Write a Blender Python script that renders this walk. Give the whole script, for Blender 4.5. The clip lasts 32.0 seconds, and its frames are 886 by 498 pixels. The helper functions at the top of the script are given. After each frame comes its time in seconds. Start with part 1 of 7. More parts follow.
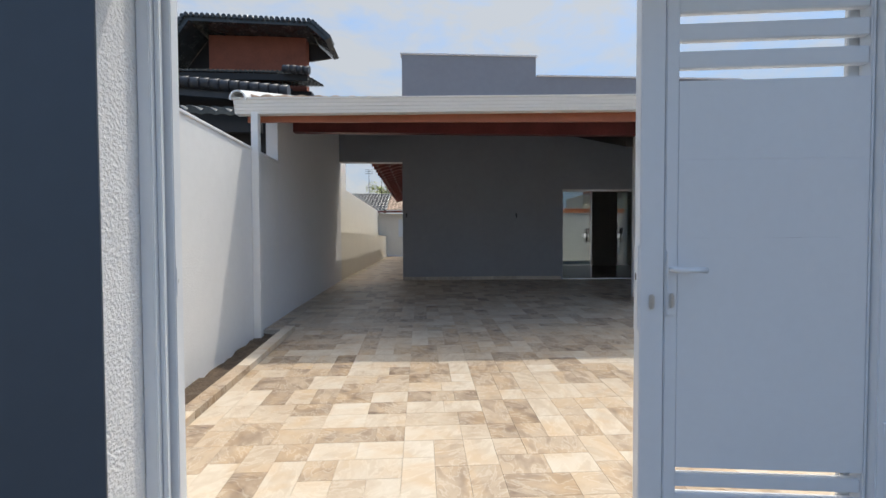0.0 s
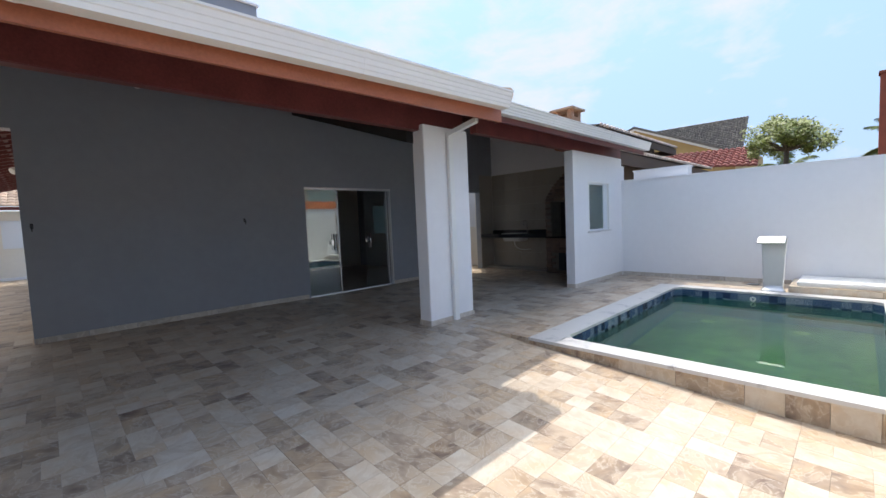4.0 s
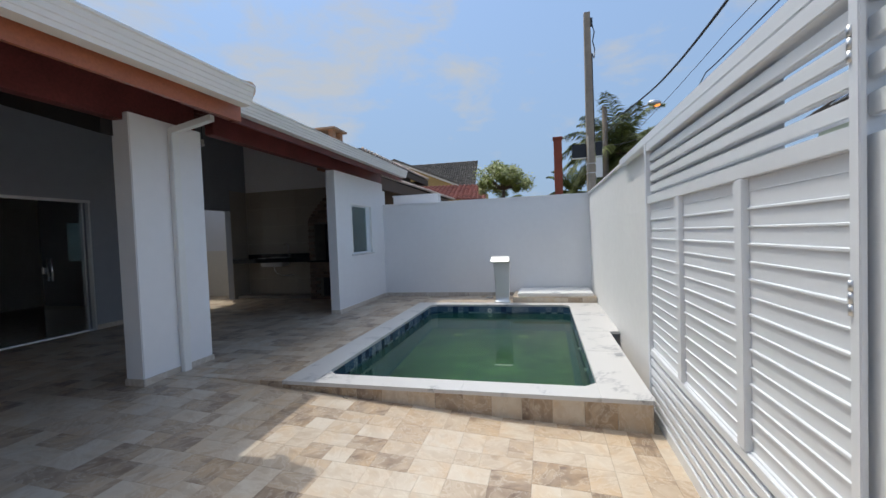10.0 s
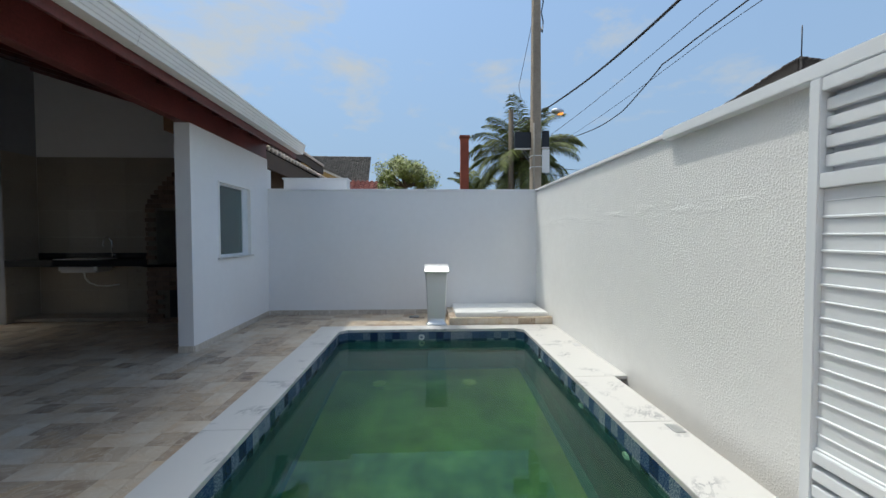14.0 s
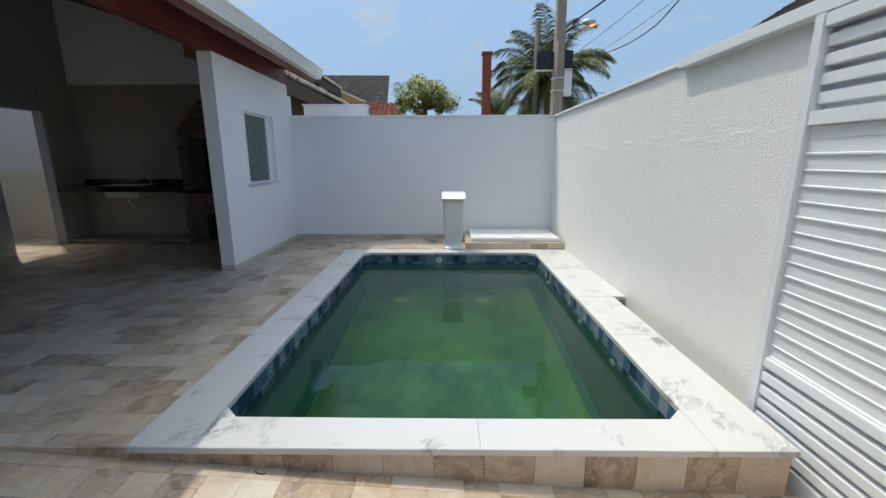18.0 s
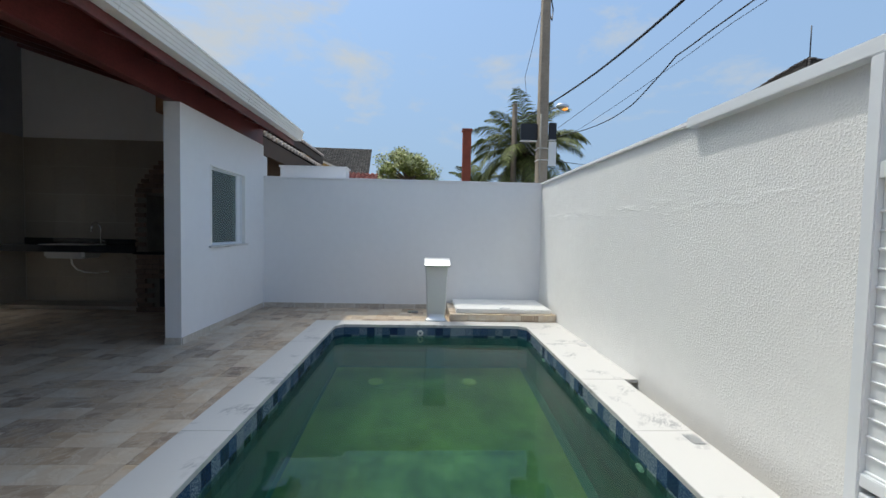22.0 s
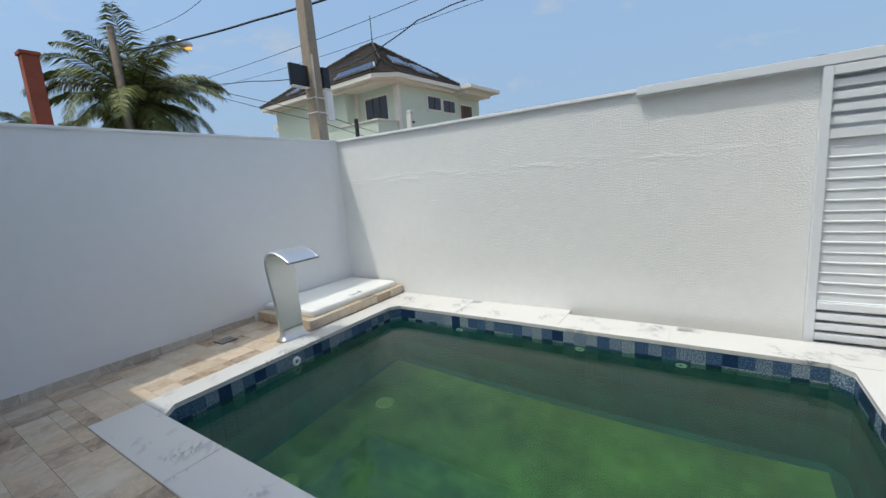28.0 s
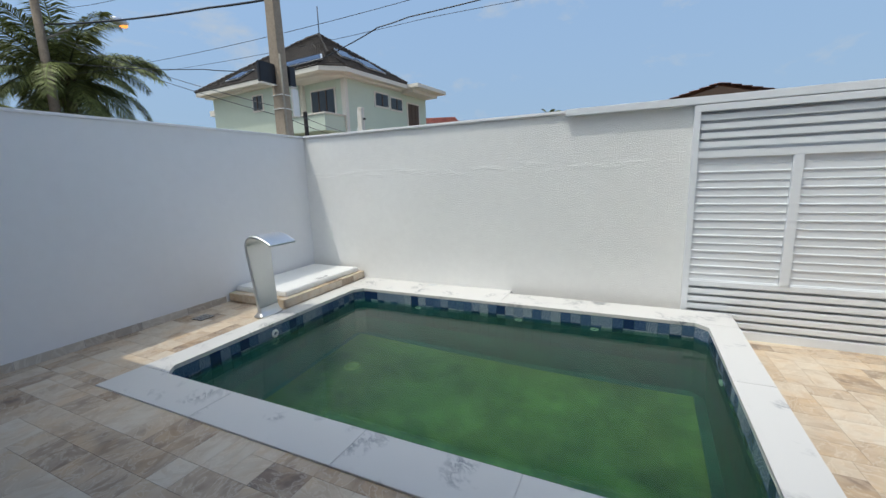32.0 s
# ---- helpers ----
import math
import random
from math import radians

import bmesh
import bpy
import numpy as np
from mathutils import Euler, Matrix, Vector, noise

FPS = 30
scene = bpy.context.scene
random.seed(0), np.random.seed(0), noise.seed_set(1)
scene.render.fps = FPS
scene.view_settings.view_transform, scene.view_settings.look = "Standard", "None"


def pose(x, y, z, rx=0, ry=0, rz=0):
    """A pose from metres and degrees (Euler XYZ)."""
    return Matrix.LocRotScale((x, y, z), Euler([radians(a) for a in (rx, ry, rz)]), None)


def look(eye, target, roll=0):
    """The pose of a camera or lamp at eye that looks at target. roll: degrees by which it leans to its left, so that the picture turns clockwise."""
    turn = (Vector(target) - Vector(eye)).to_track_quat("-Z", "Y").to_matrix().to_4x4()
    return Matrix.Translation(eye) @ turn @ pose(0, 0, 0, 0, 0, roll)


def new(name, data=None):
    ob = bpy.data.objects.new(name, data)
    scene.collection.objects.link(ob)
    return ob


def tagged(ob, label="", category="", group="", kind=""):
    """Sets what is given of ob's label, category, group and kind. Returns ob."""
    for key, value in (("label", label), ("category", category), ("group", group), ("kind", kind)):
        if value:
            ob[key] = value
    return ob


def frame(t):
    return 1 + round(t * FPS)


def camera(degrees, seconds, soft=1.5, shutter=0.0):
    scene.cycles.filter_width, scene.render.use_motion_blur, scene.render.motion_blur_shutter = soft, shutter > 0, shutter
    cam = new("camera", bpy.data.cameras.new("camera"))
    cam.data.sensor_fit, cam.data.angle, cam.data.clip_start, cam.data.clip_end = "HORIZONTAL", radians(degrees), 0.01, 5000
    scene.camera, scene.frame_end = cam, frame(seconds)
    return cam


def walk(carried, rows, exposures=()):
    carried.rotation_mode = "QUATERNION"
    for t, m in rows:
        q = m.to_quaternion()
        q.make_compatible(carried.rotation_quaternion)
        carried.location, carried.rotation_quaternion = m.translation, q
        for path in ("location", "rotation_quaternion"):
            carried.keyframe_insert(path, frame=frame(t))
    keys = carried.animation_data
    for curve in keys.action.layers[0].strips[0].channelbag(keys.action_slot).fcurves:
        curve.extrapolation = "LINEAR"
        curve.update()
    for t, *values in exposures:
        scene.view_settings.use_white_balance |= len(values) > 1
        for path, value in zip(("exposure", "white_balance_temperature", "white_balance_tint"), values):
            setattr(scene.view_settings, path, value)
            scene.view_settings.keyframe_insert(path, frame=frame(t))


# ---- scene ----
cam = camera(94.9, 32.0)
PATH = [
    (0, (-0.01, -0.059, 0.969), (0.096, 1.938, 0.917), -0.2),
    (0.5, (-0.076, 0.277, 1.022), (0.036, 2.274, 1.001), -0.4),
    (1, (-0.141, 0.634, 1.109), (-0.012, 2.63, 1.094), -0.5),
    (1.5, (-0.136, 1.023, 1.178), (0.008, 3.018, 1.152), -0.4),
    (2, (-0.245, 1.331, 1.202), (-0.02, 3.317, 1.149), -0.5),
    (2.5, (-0.401, 1.613, 1.246), (0.021, 3.566, 1.162), -1.1),
    (3, (-0.309, 1.826, 1.254), (0.378, 3.701, 1.149), -1.8),
    (3.5, (-0.263, 2.073, 1.319), (0.801, 3.763, 1.204), -2.2),
    (4, (-0.252, 2.063, 1.351), (1.143, 3.49, 1.216), -2.5),
    (4.5, (-0.358, 2.126, 1.319), (1.255, 3.298, 1.161), -3.0),
    (6.5, (-0.552, 2.193, 1.365), (0.872, 3.584, 1.171), -2.9),
    (7, (-0.604, 2.215, 1.389), (0.724, 3.7, 1.208), -2.5),
    (7.5, (-0.648, 2.265, 1.399), (0.626, 3.797, 1.235), -2.1),
    (8, (-0.667, 2.287, 1.4), (0.641, 3.791, 1.236), -1.9),
    (8.5, (-0.584, 2.254, 1.376), (0.853, 3.635, 1.216), -1.9),
    (9, (-0.431, 2.228, 1.349), (1.212, 3.361, 1.217), -1.8),
    (9.5, (-0.107, 2.19, 1.347), (1.716, 3.009, 1.258), -2.0),
    (10, (0.244, 2.203, 1.313), (2.184, 2.685, 1.25), -2.2),
    (10.5, (0.577, 2.317, 1.304), (2.565, 2.525, 1.253), -2.0),
    (11, (0.872, 2.416, 1.274), (2.87, 2.499, 1.255), -1.6),
    (11.5, (1.177, 2.479, 1.267), (3.177, 2.506, 1.273), -1.3),
    (12, (1.438, 2.645, 1.286), (3.438, 2.617, 1.313), -1.2),
    (12.5, (1.681, 2.791, 1.284), (3.679, 2.713, 1.335), -0.9),
    (13, (1.929, 2.92, 1.277), (3.925, 2.812, 1.35), -0.5),
    (13.5, (2.1, 3.026, 1.306), (4.097, 2.921, 1.337), -0.3),
    (14, (2.155, 3.145, 1.299), (4.152, 3.065, 1.235), -0.1),
    (14.5, (2.155, 3.191, 1.305), (4.145, 3.141, 1.109), -0.1),
    (15, (2.11, 3.288, 1.277), (4.081, 3.232, 0.945), -0.3),
    (15.5, (2.124, 3.265, 1.293), (4.072, 3.241, 0.841), -0.6),
    (17.5, (1.889, 3.096, 1.354), (3.835, 3.122, 0.896), 0.1),
    (18, (1.881, 3.089, 1.358), (3.834, 3.113, 0.928), -0.1),
    (18.5, (1.878, 3.089, 1.359), (3.834, 3.111, 0.943), -0.1),
    (19, (1.883, 3.085, 1.362), (3.842, 3.1, 0.96), -0.1),
    (19.5, (1.882, 3.063, 1.379), (3.845, 3.072, 0.991), 0.1),
    (20, (1.938, 3.028, 1.362), (3.902, 3.042, 0.981), 0.7),
    (20.5, (2.064, 2.987, 1.33), (4.032, 3.049, 0.978), 1.6),
    (21, (2.137, 2.865, 1.306), (4.115, 3.01, 1.042), 2.0),
    (21.5, (2.252, 2.853, 1.279), (4.242, 3.012, 1.158), 2.2),
    (22, (2.378, 3.168, 1.263), (4.374, 3.083, 1.176), 1.2),
    (22.5, (2.503, 3.482, 1.276), (4.475, 3.168, 1.163), -0.2),
    (23, (2.73, 3.722, 1.313), (4.66, 3.219, 1.166), -0.9),
    (23.5, (2.887, 4.073, 1.316), (4.75, 3.369, 1.136), -1.9),
    (24, (2.991, 4.274, 1.355), (4.808, 3.466, 1.144), -1.8),
    (24.5, (3.125, 4.441, 1.342), (4.898, 3.536, 1.15), -2.2),
    (25, (3.371, 4.471, 1.374), (5.108, 3.499, 1.176), -1.7),
    (25.5, (3.615, 4.588, 1.364), (5.268, 3.484, 1.143), -2.1),
    (27.5, (4.605, 5.204, 1.354), (5.799, 3.617, 1.121), -4.7),
    (28, (4.63, 5.372, 1.417), (5.728, 3.733, 1.091), -4.3),
    (28.5, (4.628, 5.57, 1.414), (5.627, 3.878, 1.041), -3.5),
    (29, (4.561, 5.737, 1.418), (5.52, 4.025, 1.03), -3.1),
    (29.5, (4.549, 5.942, 1.432), (5.45, 4.201, 1.034), -2.7),
    (30, (4.486, 6.042, 1.437), (5.346, 4.283, 1.032), -2.5),
    (30.5, (4.467, 6.065, 1.44), (5.298, 4.292, 1.031), -2.4),
    (31, (4.454, 6.061, 1.446), (5.269, 4.28, 1.041), -2.4),
    (31.5, (4.484, 6.074, 1.436), (5.275, 4.28, 1.044), -2.2),
    (32, (4.461, 6.061, 1.433), (5.313, 4.286, 1.08), -2.0),
]
EXPOSURES = [(0, 1.31, 6980, 9), (1.5, 1.42, 6820, 11), (3, 1.88, 6790, 11), (4.5, 1.82, 6740, 11), (8.5, 1.79, 6720, 11), (9, 1.53, 6730, 11), (10.5, 1.03, 6690, 8), (11.5, 0.98, 6760, 7), (13.5, 1.13, 6820, 5), (17.5, 1.24, 6790, 6), (25, 1.21, 6780, 6), (28, 1.20, 6770, 6), (32, 1.17, 6720, 6)]
walk(cam, [(t, look(eye, target, roll)) for t, eye, target, roll in PATH], EXPOSURES)

# ---- light ----
SUN_DIR = Vector((0.73, 0.86, 2.74)).normalized()
world = bpy.data.worlds.new("sky_world")
scene.world = world
world.use_nodes = True
wn, wl = world.node_tree.nodes, world.node_tree.links
wn.clear()
w_out = wn.new("ShaderNodeOutputWorld")
w_bg = wn.new("ShaderNodeBackground")
w_sky = wn.new("ShaderNodeTexSky")
w_sky.sky_type = "NISHITA"
w_sky.sun_disc = False
w_sky.sun_elevation = math.asin(SUN_DIR.z)
w_sky.sun_rotation = math.atan2(SUN_DIR.x, SUN_DIR.y)
w_sky.air_density = 1.0
w_sky.dust_density = 0.4
w_sky.ozone_density = 1.5
w_bg.inputs["Strength"].default_value = 0.11
w_tc = wn.new("ShaderNodeTexCoord")
w_map = wn.new("ShaderNodeMapping")
w_map.inputs["Scale"].default_value = (1.6, 1.6, 3.6)
w_noise = wn.new("ShaderNodeTexNoise")
w_noise.inputs["Scale"].default_value = 2.6
w_noise.inputs["Detail"].default_value = 9.0
w_noise.inputs["Roughness"].default_value = 0.62
w_noise.inputs["Distortion"].default_value = 0.25
w_ramp = wn.new("ShaderNodeValToRGB")
w_ramp.color_ramp.elements[0].position = 0.47
w_ramp.color_ramp.elements[1].position = 0.66
w_sep = wn.new("ShaderNodeSeparateXYZ")
w_away = wn.new("ShaderNodeVectorMath")
w_away.operation = "DOT_PRODUCT"
w_away.inputs[1].default_value = (-0.38, 0.92, 0.0)
w_side = wn.new("ShaderNodeMapRange")          # clouds gather in the north-west
w_side.inputs["From Min"].default_value = -0.35
w_side.inputs["From Max"].default_value = 0.95
w_side.inputs["To Min"].default_value = -0.095
w_side.inputs["To Max"].default_value = 0.15
w_sum = wn.new("ShaderNodeMath")
w_mix = wn.new("ShaderNodeMix")
w_mix.data_type = "RGBA"
w_mix.inputs[7].default_value = (2.25, 2.36, 2.5, 1)
w_fac = wn.new("ShaderNodeMath")
w_fac.operation = "MULTIPLY"
w_fac.inputs[1].default_value = 0.80
wl.new(w_tc.outputs["Generated"], w_map.inputs["Vector"])
wl.new(w_map.outputs["Vector"], w_noise.inputs["Vector"])
wl.new(w_tc.outputs["Generated"], w_sep.inputs["Vector"])
wl.new(w_tc.outputs["Generated"], w_away.inputs[0])
wl.new(w_away.outputs["Value"], w_side.inputs["Value"])
wl.new(w_noise.outputs["Fac"], w_sum.inputs[0])
wl.new(w_side.outputs["Result"], w_sum.inputs[1])
wl.new(w_sum.outputs["Value"], w_ramp.inputs["Fac"])
wl.new(w_ramp.outputs["Color"], w_fac.inputs[0])
wl.new(w_fac.outputs["Value"], w_mix.inputs[0])
w_haze = wn.new("ShaderNodeMix")               # horizon haze, carried high up the sky to tone it down
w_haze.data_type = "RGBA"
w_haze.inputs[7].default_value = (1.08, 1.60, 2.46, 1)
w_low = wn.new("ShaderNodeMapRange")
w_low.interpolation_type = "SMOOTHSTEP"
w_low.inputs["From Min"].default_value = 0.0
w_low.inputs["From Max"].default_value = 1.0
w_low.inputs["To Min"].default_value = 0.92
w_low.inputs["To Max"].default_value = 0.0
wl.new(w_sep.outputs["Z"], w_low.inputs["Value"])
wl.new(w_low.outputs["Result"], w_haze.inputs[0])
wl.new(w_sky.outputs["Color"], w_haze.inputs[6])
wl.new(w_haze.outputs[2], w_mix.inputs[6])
w_dot = wn.new("ShaderNodeVectorMath")          # strong extra glow round the unseen sun, added to lift the shade
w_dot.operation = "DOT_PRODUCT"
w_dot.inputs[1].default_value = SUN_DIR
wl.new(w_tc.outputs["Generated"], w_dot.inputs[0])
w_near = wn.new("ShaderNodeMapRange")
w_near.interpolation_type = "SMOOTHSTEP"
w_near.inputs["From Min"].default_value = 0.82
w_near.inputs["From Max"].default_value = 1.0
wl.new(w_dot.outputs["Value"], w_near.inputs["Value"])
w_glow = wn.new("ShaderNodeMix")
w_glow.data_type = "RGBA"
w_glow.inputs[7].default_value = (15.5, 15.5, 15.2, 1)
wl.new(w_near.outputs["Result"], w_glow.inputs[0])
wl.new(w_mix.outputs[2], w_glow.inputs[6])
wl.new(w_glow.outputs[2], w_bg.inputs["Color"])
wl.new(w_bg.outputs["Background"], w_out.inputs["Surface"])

sun_data = bpy.data.lights.new("sun", "SUN")
sun_data.energy = 0.84
sun_data.angle = radians(0.55)
sun_data.color = (1.0, 0.965, 0.91)
sun = new("sun", sun_data)
sun.matrix_world = look(SUN_DIR * 40, (0, 0, 0))


# ---- materials ----
def material(name, colour, rough=0.6, metal=0.0, var=0.12, scale=6.0, fine=60.0, bump=0.0, bump_scale=80.0, spec=0.5, rand=0.0, tint=None, patch=0.0):
    """A paint, stone or metal with two scales of variation, fine relief, and a little difference from piece to piece."""
    m = bpy.data.materials.new(name)
    m.use_nodes = True
    n, l = m.node_tree.nodes, m.node_tree.links
    b = n["Principled BSDF"]
    b.inputs["Metallic"].default_value = metal
    b.inputs["Specular IOR Level"].default_value = spec
    tc = n.new("ShaderNodeTexCoord")
    big = n.new("ShaderNodeTexNoise")
    big.inputs["Scale"].default_value = scale
    big.inputs["Detail"].default_value = 5.0
    small = n.new("ShaderNodeTexNoise")
    small.inputs["Scale"].default_value = fine
    small.inputs["Detail"].default_value = 3.0
    for t in (big, small):
        l.new(tc.outputs["Object"], t.inputs["Vector"])
    mixn = n.new("ShaderNodeMath")
    mixn.operation = "MULTIPLY_ADD"
    mixn.inputs[1].default_value = 0.45
    l.new(small.outputs["Fac"], mixn.inputs[0])
    half = n.new("ShaderNodeMath")
    half.operation = "MULTIPLY"
    half.inputs[1].default_value = 0.55
    l.new(big.outputs["Fac"], half.inputs[0])
    l.new(half.outputs["Value"], mixn.inputs[2])
    ramp = n.new("ShaderNodeValToRGB")
    c = Vector(colour)
    t2 = Vector(tint) if tint else c
    lo, hi = c * (1 - var), t2 * (1 + var)
    ramp.color_ramp.elements[0].position, ramp.color_ramp.elements[1].position = 0.3, 0.7
    ramp.color_ramp.elements[0].color = (*[min(1, v) for v in lo], 1)
    ramp.color_ramp.elements[1].color = (*[min(1, v) for v in hi], 1)
    l.new(mixn.outputs["Value"], ramp.inputs["Fac"])
    last = ramp.outputs["Color"]
    if rand:
        info = n.new("ShaderNodeObjectInfo")
        geo = n.new("ShaderNodeNewGeometry")
        add = n.new("ShaderNodeMath")
        add.operation = "ADD"
        l.new(info.outputs["Random"], add.inputs[0])
        l.new(geo.outputs["Random Per Island"], add.inputs[1])
        fr = n.new("ShaderNodeMath")
        fr.operation = "FRACT"
        l.new(add.outputs["Value"], fr.inputs[0])
        mr = n.new("ShaderNodeMapRange")
        mr.inputs["To Min"].default_value = 1 - rand
        mr.inputs["To Max"].default_value = 1 + rand
        l.new(fr.outputs["Value"], mr.inputs["Value"])
        hsv = n.new("ShaderNodeHueSaturation")
        l.new(mr.outputs["Result"], hsv.inputs["Value"])
        l.new(last, hsv.inputs["Color"])
        last = hsv.outputs["Color"]
    l.new(last, b.inputs["Base Color"])
    rr = n.new("ShaderNodeMapRange")
    rr.inputs["To Min"].default_value = max(0.02, rough - 0.08)
    rr.inputs["To Max"].default_value = min(1.0, rough + 0.08)
    l.new(mixn.outputs["Value"], rr.inputs["Value"])
    l.new(rr.outputs["Result"], b.inputs["Roughness"])
    if bump:
        bt = n.new("ShaderNodeTexNoise")
        bt.inputs["Scale"].default_value = bump_scale
        bt.inputs["Detail"].default_value = 4.0
        l.new(tc.outputs["Object"], bt.inputs["Vector"])
        bp = n.new("ShaderNodeBump")
        bp.inputs["Strength"].default_value = min(1.0, bump)
        bp.inputs["Distance"].default_value = 0.012
        l.new(bt.outputs["Fac"], bp.inputs["Height"])
        l.new(bp.outputs["Normal"], b.inputs["Normal"])
        if patch:                      # trowelled smooth in places
            pt, pr = n.new("ShaderNodeTexNoise"), n.new("ShaderNodeMapRange")
            pt.inputs["Scale"].default_value = patch
            pt.inputs["Detail"].default_value = 6.0
            l.new(tc.outputs["Object"], pt.inputs["Vector"])
            pr.inputs["From Min"].default_value, pr.inputs["From Max"].default_value = 0.40, 0.62
            pr.inputs["To Min"].default_value, pr.inputs["To Max"].default_value = bump * 0.18, min(1.0, bump)
            l.new(pt.outputs["Fac"], pr.inputs["Value"])
            l.new(pr.outputs["Result"], bp.inputs["Strength"])
    return m


def stone_tile(name, stops, rough=0.45, vein=(0.78, 0.74, 0.68), vein_amount=0.35, piece=0.62):
    """Printed stone tile: a colour for each piece, cloudy stains and soft veins."""
    m = bpy.data.materials.new(name)
    m.use_nodes = True
    n, l = m.node_tree.nodes, m.node_tree.links
    b = n["Principled BSDF"]
    tc, info, geo = n.new("ShaderNodeTexCoord"), n.new("ShaderNodeObjectInfo"), n.new("ShaderNodeNewGeometry")
    add, fr = n.new("ShaderNodeMath"), n.new("ShaderNodeMath")
    fr.operation = "FRACT"
    l.new(info.outputs["Random"], add.inputs[0])
    l.new(geo.outputs["Random Per Island"], add.inputs[1])
    l.new(add.outputs["Value"], fr.inputs[0])
    shift = n.new("ShaderNodeVectorMath")
    shift.operation = "MULTIPLY_ADD"
    comb = n.new("ShaderNodeCombineXYZ")
    l.new(fr.outputs["Value"], comb.inputs[2])
    l.new(fr.outputs["Value"], comb.inputs[0])
    l.new(comb.outputs["Vector"], shift.inputs[0])
    shift.inputs[1].default_value = (37.0, 0, 53.0)
    l.new(geo.outputs["Position"], shift.inputs[2])
    cloud = n.new("ShaderNodeTexNoise")
    cloud.inputs["Scale"].default_value = 5.5
    cloud.inputs["Detail"].default_value = 6.0
    cloud.inputs["Distortion"].default_value = 1.2
    l.new(shift.outputs["Vector"], cloud.inputs["Vector"])
    tone = n.new("ShaderNodeMath")
    tone.operation = "MULTIPLY_ADD"
    tone.inputs[1].default_value = piece
    sub = n.new("ShaderNodeMath")
    sub.operation = "MULTIPLY"
    sub.inputs[1].default_value = 1.02 - piece
    l.new(cloud.outputs["Fac"], sub.inputs[0])
    l.new(fr.outputs["Value"], tone.inputs[0])
    l.new(sub.outputs["Value"], tone.inputs[2])
    ramp = n.new("ShaderNodeValToRGB")
    el = ramp.color_ramp.elements
    while len(el) < len(stops):
        el.new(0.5)
    for e, (p, c) in zip(el, stops):
        e.position, e.color = p, (*c, 1)
    l.new(tone.outputs["Value"], ramp.inputs["Fac"])
    wave = n.new("ShaderNodeTexNoise")
    wave.inputs["Scale"].default_value = 3.2
    wave.inputs["Detail"].default_value = 8.0
    wave.inputs["Distortion"].default_value = 2.6
    l.new(shift.outputs["Vector"], wave.inputs["Vector"])
    vr = n.new("ShaderNodeValToRGB")
    ve = vr.color_ramp.elements
    ve[0].position, ve[0].color = 0.44, (0, 0, 0, 1)
    ve[1].position, ve[1].color = 0.56, (0, 0, 0, 1)
    mid = ve.new(0.5)
    mid.color = (vein_amount,) * 3 + (1,)
    l.new(wave.outputs["Fac"], vr.inputs["Fac"])
    mx = n.new("ShaderNodeMix")
    mx.data_type = "RGBA"
    mx.inputs[7].default_value = (*vein, 1)
    l.new(vr.outputs["Color"], mx.inputs[0])
    l.new(ramp.outputs["Color"], mx.inputs[6])
    l.new(mx.outputs[2], b.inputs["Base Color"])
    rr = n.new("ShaderNodeMapRange")
    rr.inputs["To Min"].default_value = rough - 0.08
    rr.inputs["To Max"].default_value = rough + 0.12
    l.new(cloud.outputs["Fac"], rr.inputs["Value"])
    l.new(rr.outputs["Result"], b.inputs["Roughness"])
    bp = n.new("ShaderNodeBump")
    bp.inputs["Strength"].default_value = 0.12
    bp.inputs["Distance"].default_value = 0.004
    l.new(wave.outputs["Fac"], bp.inputs["Height"])
    l.new(bp.outputs["Normal"], b.inputs["Normal"])
    return m


